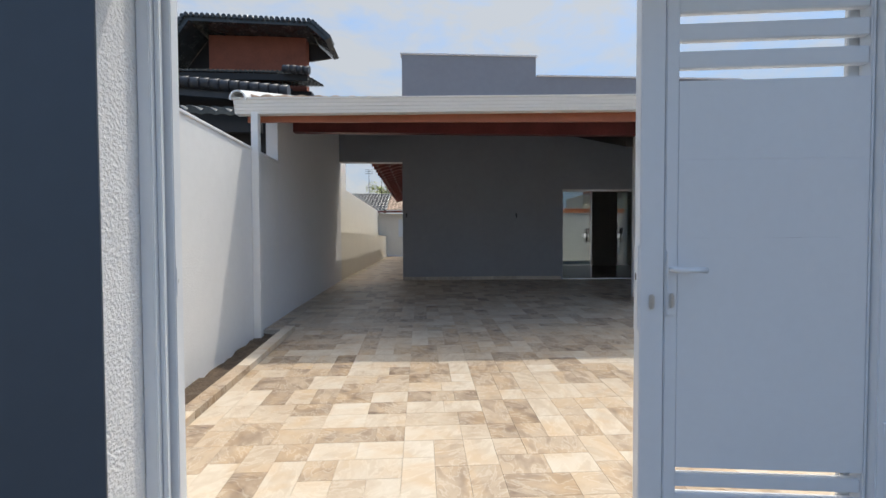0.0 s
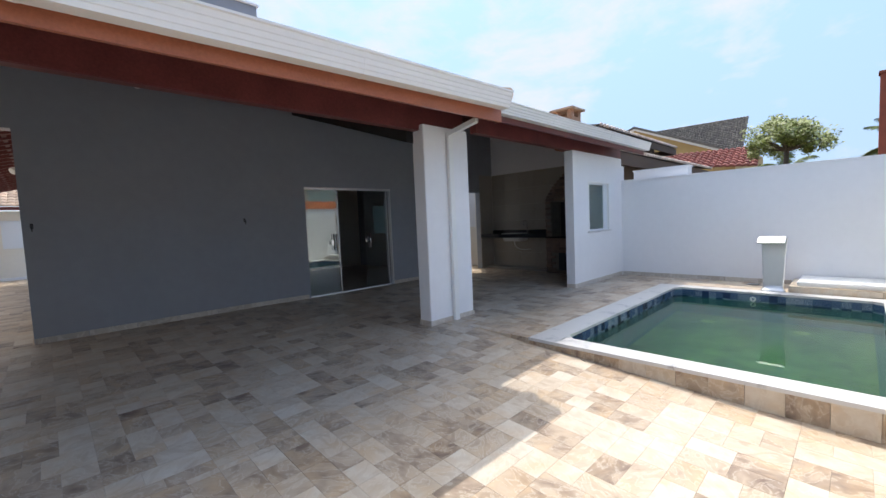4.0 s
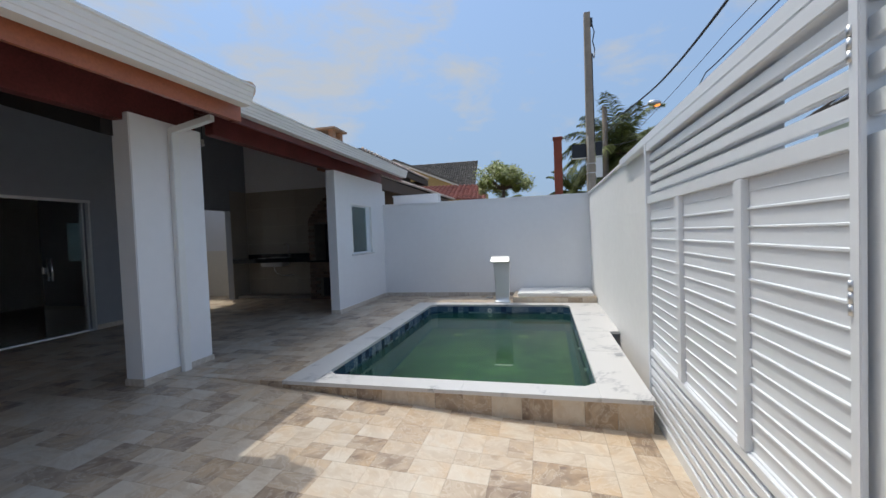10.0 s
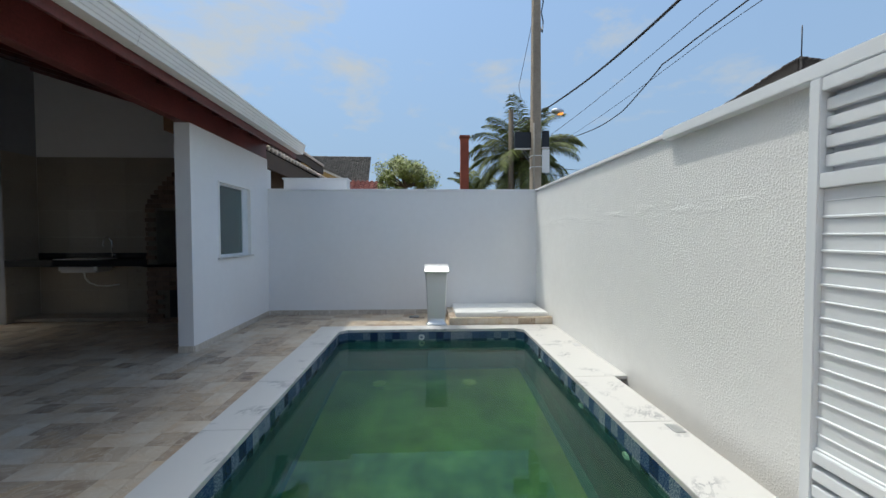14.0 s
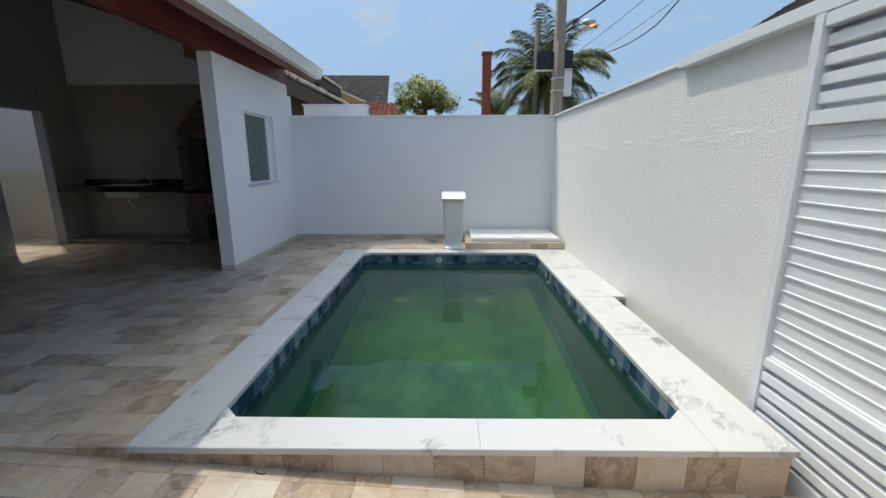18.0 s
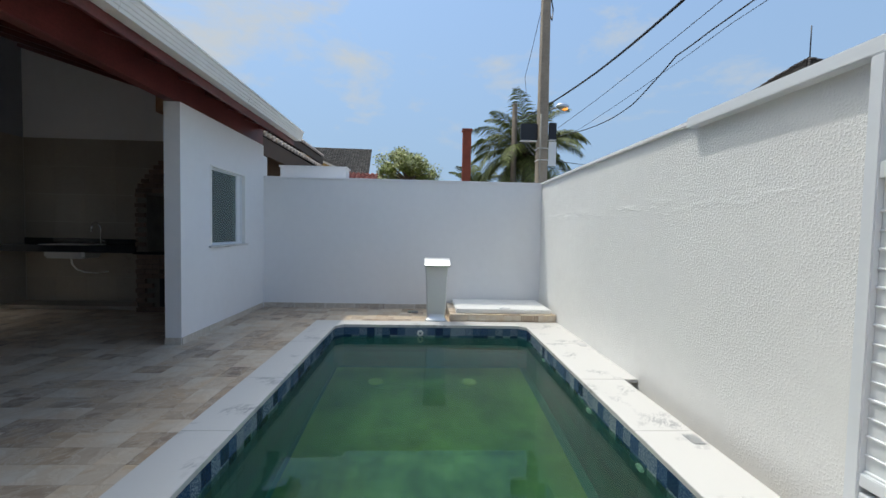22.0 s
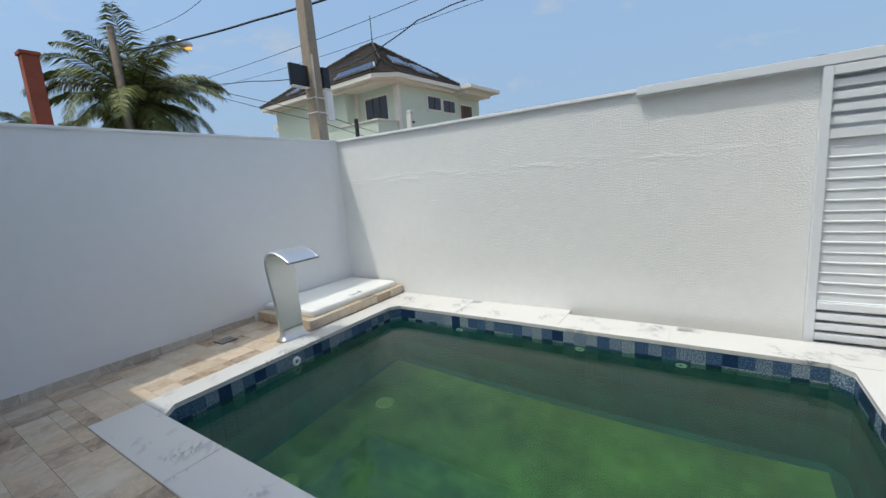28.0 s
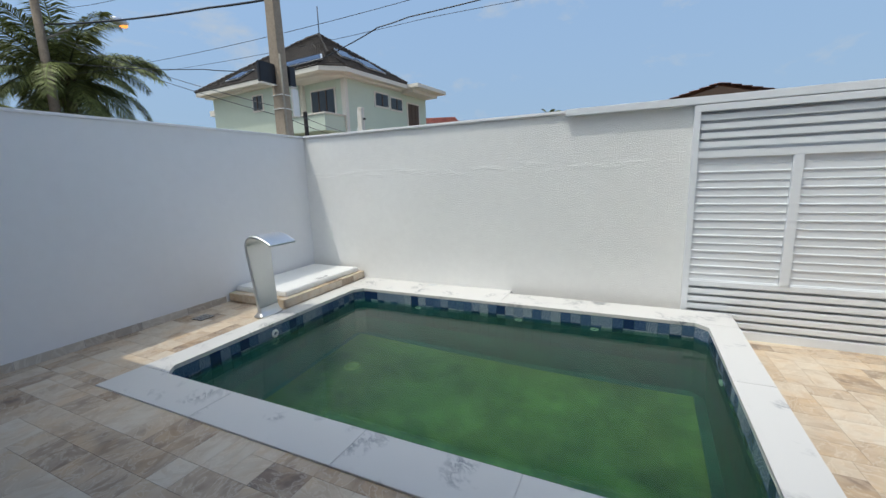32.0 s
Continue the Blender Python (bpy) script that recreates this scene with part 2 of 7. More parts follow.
def slate_tile(name, stops, ochre=(0.58, 0.39, 0.21), rough=0.42):
    """Split-stone paving print: a tone for each piece, soft streaks turned a random way, and rusty blooms."""
    m = bpy.data.materials.new(name)
    m.use_nodes = True
    n, l = m.node_tree.nodes, m.node_tree.links
    b = n["Principled BSDF"]
    info, geo = n.new("ShaderNodeObjectInfo"), n.new("ShaderNodeNewGeometry")
    add, fr, turn, seven = n.new("ShaderNodeMath"), n.new("ShaderNodeMath"), n.new("ShaderNodeMath"), n.new("ShaderNodeMath")
    fr.operation, turn.operation, seven.operation = "FRACT", "FRACT", "MULTIPLY"
    seven.inputs[1].default_value = 7.31
    l.new(info.outputs["Random"], add.inputs[0])
    l.new(geo.outputs["Random Per Island"], add.inputs[1])
    l.new(add.outputs["Value"], fr.inputs[0])
    l.new(fr.outputs["Value"], seven.inputs[0])
    l.new(seven.outputs["Value"], turn.inputs[0])
    angle = n.new("ShaderNodeMath")
    angle.operation = "MULTIPLY"
    angle.inputs[1].default_value = 6.283
    l.new(turn.outputs["Value"], angle.inputs[0])
    rot = n.new("ShaderNodeVectorRotate")
    rot.rotation_type = "Z_AXIS"
    l.new(geo.outputs["Position"], rot.inputs["Vector"])
    l.new(angle.outputs["Value"], rot.inputs["Angle"])
    squeeze = n.new("ShaderNodeVectorMath")
    squeeze.operation = "MULTIPLY"
    squeeze.inputs[1].default_value = (2.6, 5.4, 3.0)
    l.new(rot.outputs["Vector"], squeeze.inputs[0])
    streak, cloud, bloom = n.new("ShaderNodeTexNoise"), n.new("ShaderNodeTexNoise"), n.new("ShaderNodeTexNoise")
    for t, s, d, w, src in ((streak, 2.6, 9.0, 0.9, squeeze), (cloud, 5.0, 6.0, 0.6, rot), (bloom, 4.2, 5.0, 0.8, rot)):
        t.noise_dimensions = "4D"
        t.inputs["Scale"].default_value = s
        t.inputs["Detail"].default_value = d
        t.inputs["Distortion"].default_value = w
        l.new(src.outputs["Vector"], t.inputs["Vector"])
        off = n.new("ShaderNodeMath")
        off.operation = "MULTIPLY"
        off.inputs[1].default_value = 31.0 + s
        l.new(fr.outputs["Value"], off.inputs[0])
        l.new(off.outputs["Value"], t.inputs["W"])
    grain = n.new("ShaderNodeMath")
    grain.operation = "MULTIPLY_ADD"
    grain.inputs[1].default_value = 0.75
    l.new(streak.outputs["Fac"], grain.inputs[0])
    part_c = n.new("ShaderNodeMath")
    part_c.operation = "MULTIPLY_ADD"
    part_c.inputs[1].default_value, part_c.inputs[2].default_value = 0.85, -0.58
    l.new(cloud.outputs["Fac"], part_c.inputs[0])
    l.new(part_c.outputs["Value"], grain.inputs[2])
    tone = n.new("ShaderNodeMath")
    tone.operation = "MULTIPLY_ADD"
    tone.inputs[1].default_value = 0.66
    l.new(turn.outputs["Value"], tone.inputs[0])
    l.new(grain.outputs["Value"], tone.inputs[2])
    ramp = n.new("ShaderNodeValToRGB")
    el = ramp.color_ramp.elements
    while len(el) < len(stops):
        el.new(0.5)
    for e, (p, c) in zip(el, stops):
        e.position, e.color = p, (*c, 1)
    l.new(tone.outputs["Value"], ramp.inputs["Fac"])
    br = n.new("ShaderNodeMapRange")
    br.inputs["From Min"].default_value, br.inputs["From Max"].default_value = 0.46, 0.72
    br.inputs["To Max"].default_value = 0.55
    l.new(bloom.outputs["Fac"], br.inputs["Value"])
    mx = n.new("ShaderNodeMix")
    mx.data_type = "RGBA"
    mx.inputs[7].default_value = (*ochre, 1)
    l.new(br.outputs["Result"], mx.inputs[0])
    l.new(ramp.outputs["Color"], mx.inputs[6])
    crack = n.new("ShaderNodeValToRGB")          # thin pale lines along the split
    ce = crack.color_ramp.elements
    ce[0].position, ce[0].color = 0.47, (0, 0, 0, 1)
    ce[1].position, ce[1].color = 0.53, (0, 0, 0, 1)
    ce.new(0.5).color = (0.34, 0.34, 0.34, 1)
    l.new(streak.outputs["Fac"], crack.inputs["Fac"])
    pale = n.new("ShaderNodeMix")
    pale.data_type = "RGBA"
    pale.inputs[7].default_value = (0.72, 0.65, 0.54, 1)
    l.new(crack.outputs["Color"], pale.inputs[0])
    l.new(mx.outputs[2], pale.inputs[6])
    l.new(pale.outputs[2], b.inputs["Base Color"])
    rr = n.new("ShaderNodeMapRange")
    rr.inputs["To Min"].default_value = rough - 0.08
    rr.inputs["To Max"].default_value = rough + 0.14
    l.new(cloud.outputs["Fac"], rr.inputs["Value"])
    l.new(rr.outputs["Result"], b.inputs["Roughness"])
    bp = n.new("ShaderNodeBump")
    bp.inputs["Strength"].default_value = 0.18
    bp.inputs["Distance"].default_value = 0.004
    l.new(streak.outputs["Fac"], bp.inputs["Height"])
    l.new(bp.outputs["Normal"], b.inputs["Normal"])
    return m


def speckled_tile(name):
    """Glazed pool mosaic: plain navy, mid blue or pale grey-blue by piece, peppered with fine flecks."""
    m = bpy.data.materials.new(name)
    m.use_nodes = True
    n, l = m.node_tree.nodes, m.node_tree.links
    b = n["Principled BSDF"]
    info, geo = n.new("ShaderNodeObjectInfo"), n.new("ShaderNodeNewGeometry")
    add, fr = n.new("ShaderNodeMath"), n.new("ShaderNodeMath")
    fr.operation = "FRACT"
    l.new(info.outputs["Random"], add.inputs[0])
    l.new(geo.outputs["Random Per Island"], add.inputs[1])
    l.new(add.outputs["Value"], fr.inputs[0])
    ground, fleck = n.new("ShaderNodeValToRGB"), n.new("ShaderNodeValToRGB")
    for node, stops in ((ground, ((0.0, (0.010, 0.028, 0.085)), (0.30, (0.016, 0.050, 0.135)), (0.46, (0.05, 0.10, 0.18)), (0.68, (0.10, 0.155, 0.22)), (0.84, (0.025, 0.07, 0.15)))),
                        (fleck, ((0.0, (0.02, 0.05, 0.12)), (0.30, (0.10, 0.17, 0.27)), (0.46, (0.30, 0.37, 0.44)), (0.68, (0.38, 0.44, 0.49)), (0.84, (0.12, 0.19, 0.29))))):
        node.color_ramp.interpolation = "CONSTANT"
        el = node.color_ramp.elements
        while len(el) < len(stops):
            el.new(0.5)
        for e, (p, c) in zip(el, stops):
            e.position, e.color = p, (*c, 1)
        l.new(fr.outputs["Value"], node.inputs["Fac"])
    grain = n.new("ShaderNodeTexNoise")
    grain.inputs["Scale"].default_value = 110.0
    grain.inputs["Detail"].default_value = 3.0
    l.new(geo.outputs["Position"], grain.inputs["Vector"])
    cut = n.new("ShaderNodeMapRange")
    cut.inputs["From Min"].default_value, cut.inputs["From Max"].default_value = 0.44, 0.60
    l.new(grain.outputs["Fac"], cut.inputs["Value"])
    mx = n.new("ShaderNodeMix")
    mx.data_type = "RGBA"
    l.new(cut.outputs["Result"], mx.inputs[0])
    l.new(ground.outputs["Color"], mx.inputs[6])
    l.new(fleck.outputs["Color"], mx.inputs[7])
    l.new(mx.outputs[2], b.inputs["Base Color"])
    b.inputs["Roughness"].default_value = 0.2
    return m


def clear(name, colour, rough=0.0, ior=1.45, through_light=1.0):
    m = bpy.data.materials.new(name)
    m.use_nodes = True
    b = m.node_tree.nodes["Principled BSDF"]
    b.inputs["Base Color"].default_value = (*colour, 1)
    b.inputs["Roughness"].default_value = rough
    b.inputs["IOR"].default_value = ior
    b.inputs["Transmission Weight"].default_value = through_light
    return m


def murky_water(name):
    """A clear mirror-smooth surface over suspended algae that scatters some of the light back."""
    m = clear(name, (0.26, 0.50, 0.36), 0.0, 1.33)
    n, l = m.node_tree.nodes, m.node_tree.links
    mist, mx, patch, ramp, geo = [n.new("ShaderNode" + k) for k in ("BsdfDiffuse", "MixShader", "TexNoise", "ValToRGB", "NewGeometry")]
    patch.inputs["Scale"].default_value, patch.inputs["Detail"].default_value = 0.9, 4.0
    l.new(geo.outputs["Position"], patch.inputs["Vector"])
    ramp.color_ramp.elements[0].position, ramp.color_ramp.elements[0].color = 0.35, (0.03, 0.32, 0.30, 1)
    ramp.color_ramp.elements[1].position, ramp.color_ramp.elements[1].color = 0.65, (0.09, 0.36, 0.22, 1)
    l.new(patch.outputs["Fac"], ramp.inputs["Fac"])
    l.new(ramp.outputs["Color"], mist.inputs["Color"])
    mx.inputs["Fac"].default_value = 0.052
    l.new(n["Principled BSDF"].outputs["BSDF"], mx.inputs[1])
    l.new(mist.outputs["BSDF"], mx.inputs[2])
    l.new(mx.outputs["Shader"], n["Material Output"].inputs["Surface"])
    return m


def glow(name, colour, strength):
    m = material(name, colour, 0.4)
    b = m.node_tree.nodes["Principled BSDF"]
    b.inputs["Emission Color"].default_value = (*colour, 1)
    b.inputs["Emission Strength"].default_value = strength
    return m


WHITE = material("white_wall_paint", (0.80, 0.80, 0.81), 0.75, var=0.025, scale=1.3, fine=9, bump=0.06, bump_scale=140)
STUCCO_FINE = material("fine_white_stucco", (0.80, 0.80, 0.79), 0.85, var=0.03, scale=1.1, fine=14, bump=0.30, bump_scale=70, patch=1.4)


def thrown_stucco(name, colour, ridge):
    """Thrown plaster: rounded crumbs over a fine sandy coat, thinner in places and towards the foot, with a broken ridge where two lifts met."""
    m = material(name, colour, 0.88, var=0.035, scale=1.0, fine=12)
    n, l = m.node_tree.nodes, m.node_tree.links

    def node(kind, **sets):
        k = n.new(kind)
        for key, val in sets.items():
            k.inputs[key.replace("_", " ")].default_value = val
        return k

    def calc(op, a, b):
        k = n.new("ShaderNodeMath")
        k.operation = op
        for i, v in enumerate((a, b)):
            if isinstance(v, (int, float)):
                k.inputs[i].default_value = v
            else:
                l.new(v, k.inputs[i])
        return k.outputs["Value"]

    def ranged(v, a, b, c, d):
        k = node("ShaderNodeMapRange", From_Min=a, From_Max=b, To_Min=c, To_Max=d)
        k.interpolation_type = "SMOOTHSTEP"
        l.new(v, k.inputs["Value"])
        return k.outputs["Result"]
    geo, sep = n.new("ShaderNodeNewGeometry"), n.new("ShaderNodeSeparateXYZ")
    l.new(geo.outputs["Position"], sep.inputs["Vector"])

    def noise(scale, detail, stretch=None, rough=0.5):
        k = node("ShaderNodeTexNoise", Scale=scale, Detail=detail, Roughness=rough)
        if stretch:
            v = n.new("ShaderNodeVectorMath")
            v.operation = "MULTIPLY"
            v.inputs[1].default_value = stretch
            l.new(geo.outputs["Position"], v.inputs[0])
            l.new(v.outputs["Vector"], k.inputs["Vector"])
        else:
            l.new(geo.outputs["Position"], k.inputs["Vector"])
        return k.outputs["Fac"]
    crumbs = ranged(noise(74.0, 2.0), 0.42, 0.70, 0.0, 1.0)
    sand = noise(170.0, 2.0)
    thick = calc("ADD", ranged(noise(1.3, 6.0, rough=0.6), 0.38, 0.64, 0.0, 0.70), ranged(sep.outputs["Z"], 0.3, 1.6, 0.0, 0.62))
    relief = calc("ADD", calc("MULTIPLY", crumbs, thick), calc("MULTIPLY", sand, 0.22))
    wander = calc("MULTIPLY", calc("SUBTRACT", noise(1.6, 5.0), 0.5), 0.13)
    near = calc("ABSOLUTE", calc("SUBTRACT", calc("ADD", sep.outputs["Z"], wander), ridge), 0.0)
    seam = calc("MULTIPLY", ranged(near, 0.004, 0.085, 1.0, 0.0), ranged(noise(2.0, 6.0, (1.8, 1.8, 9.0), 0.62), 0.42, 0.70, 0.0, 1.9))
    bump = node("ShaderNodeBump", Strength=0.52, Distance=0.0042)
    l.new(calc("ADD", relief, seam), bump.inputs["Height"])
    l.new(bump.outputs["Normal"], n["Principled BSDF"].inputs["Normal"])
    return m


STUCCO = thrown_stucco("white_textured_stucco", (0.80, 0.80, 0.785), 1.50)
ROUGH = material("coarse_white_stucco", (0.80, 0.80, 0.79), 0.9, var=0.04, scale=3, fine=30, bump=0.9, bump_scale=80)
GREY = material("slate_grey_paint", (0.285, 0.302, 0.335), 0.72, var=0.07, scale=1.2, fine=7, bump=0.05, bump_scale=150)
CREAM = material("cream_wall_paint", (0.78, 0.74, 0.66), 0.75, var=0.04, scale=1.1, fine=8, bump=0.05, bump_scale=120)
FLOOR_TILE = slate_tile("beige_stone_tile", [(0.04, (0.182, 0.124, 0.090)), (0.24, (0.322, 0.240, 0.172)), (0.42, (0.455, 0.354, 0.257)), (0.64, (0.535, 0.440, 0.333)), (0.92, (0.625, 0.549, 0.447))])
GROUT = material("beige_grout", (0.50, 0.43, 0.34), 0.9, var=0.1, scale=8)
SKIRT = stone_tile("beige_skirting_tile", [(0.0, (0.36, 0.31, 0.26)), (0.5, (0.52, 0.46, 0.39)), (1.0, (0.62, 0.57, 0.50))])
POOL_TILE = speckled_tile("blue_speckled_pool_tile")
POOL_SHELL = material("algae_stained_pool_shell", (0.03, 0.11, 0.09), 0.7, var=0.45, scale=1.6, fine=7)
DROWNED_TILE = material("dark_teal_wall_tile", (0.010, 0.050, 0.060), 0.6, var=0.35, scale=2.0, fine=9, rand=0.3)
ALGAE_TILE = material("algae_covered_floor_tile", (0.15, 0.225, 0.062), 0.7, var=0.65, scale=1.2, fine=4, rand=0.09)
ALGAE_PALE = material("algae_yellowed_plastic", (0.34, 0.42, 0.12), 0.6, var=0.3, scale=6, fine=30)
WATER = murky_water("murky_green_pool_water")
METAL_WHITE = material("white_lacquered_metal", (0.74, 0.77, 0.80), 0.32, var=0.02, scale=2, fine=30)
GUTTER = material("white_gutter_metal", (0.80, 0.78, 0.74), 0.38, var=0.03, scale=2, fine=20)
WOOD = material("dark_red_varnished_wood", (0.115, 0.028, 0.026), 0.38, var=0.3, scale=3, fine=45, tint=(0.15, 0.038, 0.034))
FASCIA = material("orange_varnished_wood", (0.37, 0.125, 0.066), 0.36, var=0.22, scale=4, fine=55)
PLANK = material("brown_ceiling_planks", (0.13, 0.055, 0.04), 0.5, var=0.3, scale=3, fine=40, rand=0.2)
CLAY = material("pale_clay_roof_tile", (0.52, 0.37, 0.26), 0.8, var=0.2, scale=4, fine=30, rand=0.18)
PALE_CLAY = material("pale_mortar_tile_end", (0.60, 0.50, 0.43), 0.85, var=0.15, scale=6, fine=30, rand=0.15)
RED_CLAY = material("red_clay_roof_tile", (0.27, 0.085, 0.065), 0.75, var=0.25, scale=4, fine=30, rand=0.22)
DARK_CLAY = material("weathered_brown_clay_tile", (0.13, 0.06, 0.045), 0.8, var=0.25, scale=4, fine=30, rand=0.2)
ORANGE_CLAY = material("orange_clay_roof_tile", (0.42, 0.14, 0.055), 0.8, var=0.2, scale=4, fine=30, rand=0.2)
DARK_TILE = material("dark_glazed_roof_tile", (0.05, 0.058, 0.062), 0.26, var=0.3, scale=3, fine=25, rand=0.2)
VERGE = material("matt_charcoal_tile", (0.055, 0.058, 0.066), 0.5, var=0.2, scale=4, fine=30, rand=0.15)
TAUPE_TILE = material("grey_brown_roof_tile", (0.135, 0.12, 0.105), 0.75, var=0.3, scale=3, fine=25, rand=0.25)
BROWN_TILE = material("brown_concrete_roof_tile", (0.060, 0.051, 0.047), 0.75, var=0.25, scale=3, fine=25, rand=0.2)
RED_POST = material("weathered_red_post_paint", (0.30, 0.075, 0.042), 0.8, var=0.22, scale=2.5, fine=22, bump=0.25, bump_scale=40)
FACE_BRICK = material("rustic_brown_brick", (0.15, 0.098, 0.075), 0.85, var=0.3, scale=9, fine=50, bump=0.35, bump_scale=60, rand=0.4)
TOWER = material("red_brick_facing", (0.27, 0.085, 0.05), 0.85, var=0.25, scale=3, fine=30, bump=0.2, bump_scale=40)
TAN_BRICK = material("tan_chimney_brick", (0.40, 0.235, 0.145), 0.85, var=0.22, scale=7, fine=40, bump=0.3, bump_scale=60)
GRANITE = material("black_granite", (0.012, 0.012, 0.014), 0.14, var=0.5, scale=30, fine=200)
STEEL = material("brushed_stainless_steel", (0.70, 0.71, 0.71), 0.42, 1.0, var=0.05, scale=3, fine=90)
CHROME = material("chrome", (0.75, 0.75, 0.76), 0.1, 1.0, var=0.02)
ALU = material("satin_aluminium", (0.62, 0.63, 0.64), 0.33, 0.9, var=0.03)
GLASS = clear("reflective_door_glass", (0.80, 0.86, 0.84), 0.0, 1.95)
GREEN_GLASS = clear("green_tinted_glass", (0.30, 0.43, 0.40), 0.08, 1.5, 0.82)
WALL_TILE = material("beige_wall_tile", (0.32, 0.285, 0.235), 0.3, var=0.06, scale=2.5, fine=20, rand=0.05)
BLACK = material("black_plastic", (0.012, 0.014, 0.02), 0.45, var=0.2)
PVC = material("white_pvc", (0.80, 0.80, 0.78), 0.35, var=0.03)
SOIL = material("damp_brown_soil", (0.105, 0.075, 0.052), 0.95, var=0.4, scale=9, fine=50, bump=0.8, bump_scale=60)
PAVING = material("grey_weathered_paving", (0.19, 0.18, 0.165), 0.95, var=0.18, scale=1.5, fine=30, bump=0.15, bump_scale=60)
CONCRETE = material("weathered_concrete", (0.36, 0.33, 0.28), 0.9, var=0.16, scale=3, fine=35, bump=0.15, bump_scale=60)
OLD_CONCRETE = material("sun_browned_concrete", (0.33, 0.275, 0.215), 0.9, var=0.25, scale=2.2, fine=28, bump=0.2, bump_scale=50)
ASPHALT = material("asphalt", (0.06, 0.06, 0.06), 0.95, var=0.2, scale=2, fine=60)
EARTH = material("sandy_ground", (0.22, 0.18, 0.12), 0.95, var=0.3, scale=0.6, fine=6)
FROND = material("palm_leaf", (0.068, 0.090, 0.022), 0.62, var=0.35, scale=2, fine=14, rand=0.5, tint=(0.16, 0.185, 0.06), spec=0.3)
FIBRE = material("brown_palm_fibre", (0.075, 0.05, 0.03), 0.95, var=0.3, scale=6, fine=40)
TRUNK = material("palm_bark", (0.19, 0.155, 0.12), 0.95, var=0.3, scale=5, fine=40, bump=0.6, bump_scale=30)
LEAF = material("tree_leaf", (0.15, 0.18, 0.034), 0.5, var=0.3, scale=3, fine=14, rand=0.4, tint=(0.23, 0.27, 0.06))
BARK = material("tree_bark", (0.12, 0.09, 0.065), 0.95, var=0.3, scale=6, fine=40, bump=0.6, bump_scale=30)
PALE_GREEN = material("pale_green_paint", (0.56, 0.64, 0.55), 0.8, var=0.03, scale=0.7, fine=5)
TRIM = material("off_white_trim", (0.74, 0.71, 0.65), 0.75, var=0.03, scale=1, fine=8)
OCHRE = material("ochre_paint", (0.42, 0.28, 0.11), 0.8, var=0.08, scale=1, fine=8)
PANE = material("dark_window_pane", (0.03, 0.035, 0.04), 0.08, var=0.2)
GLAZED = material("grey_glazed_ridge_tile", (0.10, 0.115, 0.12), 0.22, var=0.25, scale=3, fine=25, rand=0.15)
# near-black for dark timber, and for shade drawn as colour on the west house
NEAR_BLACK = material("near_black_timber_and_shade", (0.022, 0.019, 0.018), 0.6, var=0.25)
MORTAR = material("dark_brown_mortar", (0.15, 0.13, 0.11), 0.95, var=0.25, scale=8, fine=40)
SHUTTER = material("brown_wood_shutter", (0.085, 0.05, 0.032), 0.6, var=0.2)
SOLAR = material("solar_panel_glass", (0.02, 0.035, 0.075), 0.1, var=0.2)
NAVY = material("dark_slate_street_paint", (0.06, 0.08, 0.105), 0.6, var=0.08, scale=1.5, fine=10)
LAMP_ON = glow("lit_orange_street_lamp", (1.0, 0.30, 0.06), 0.8)


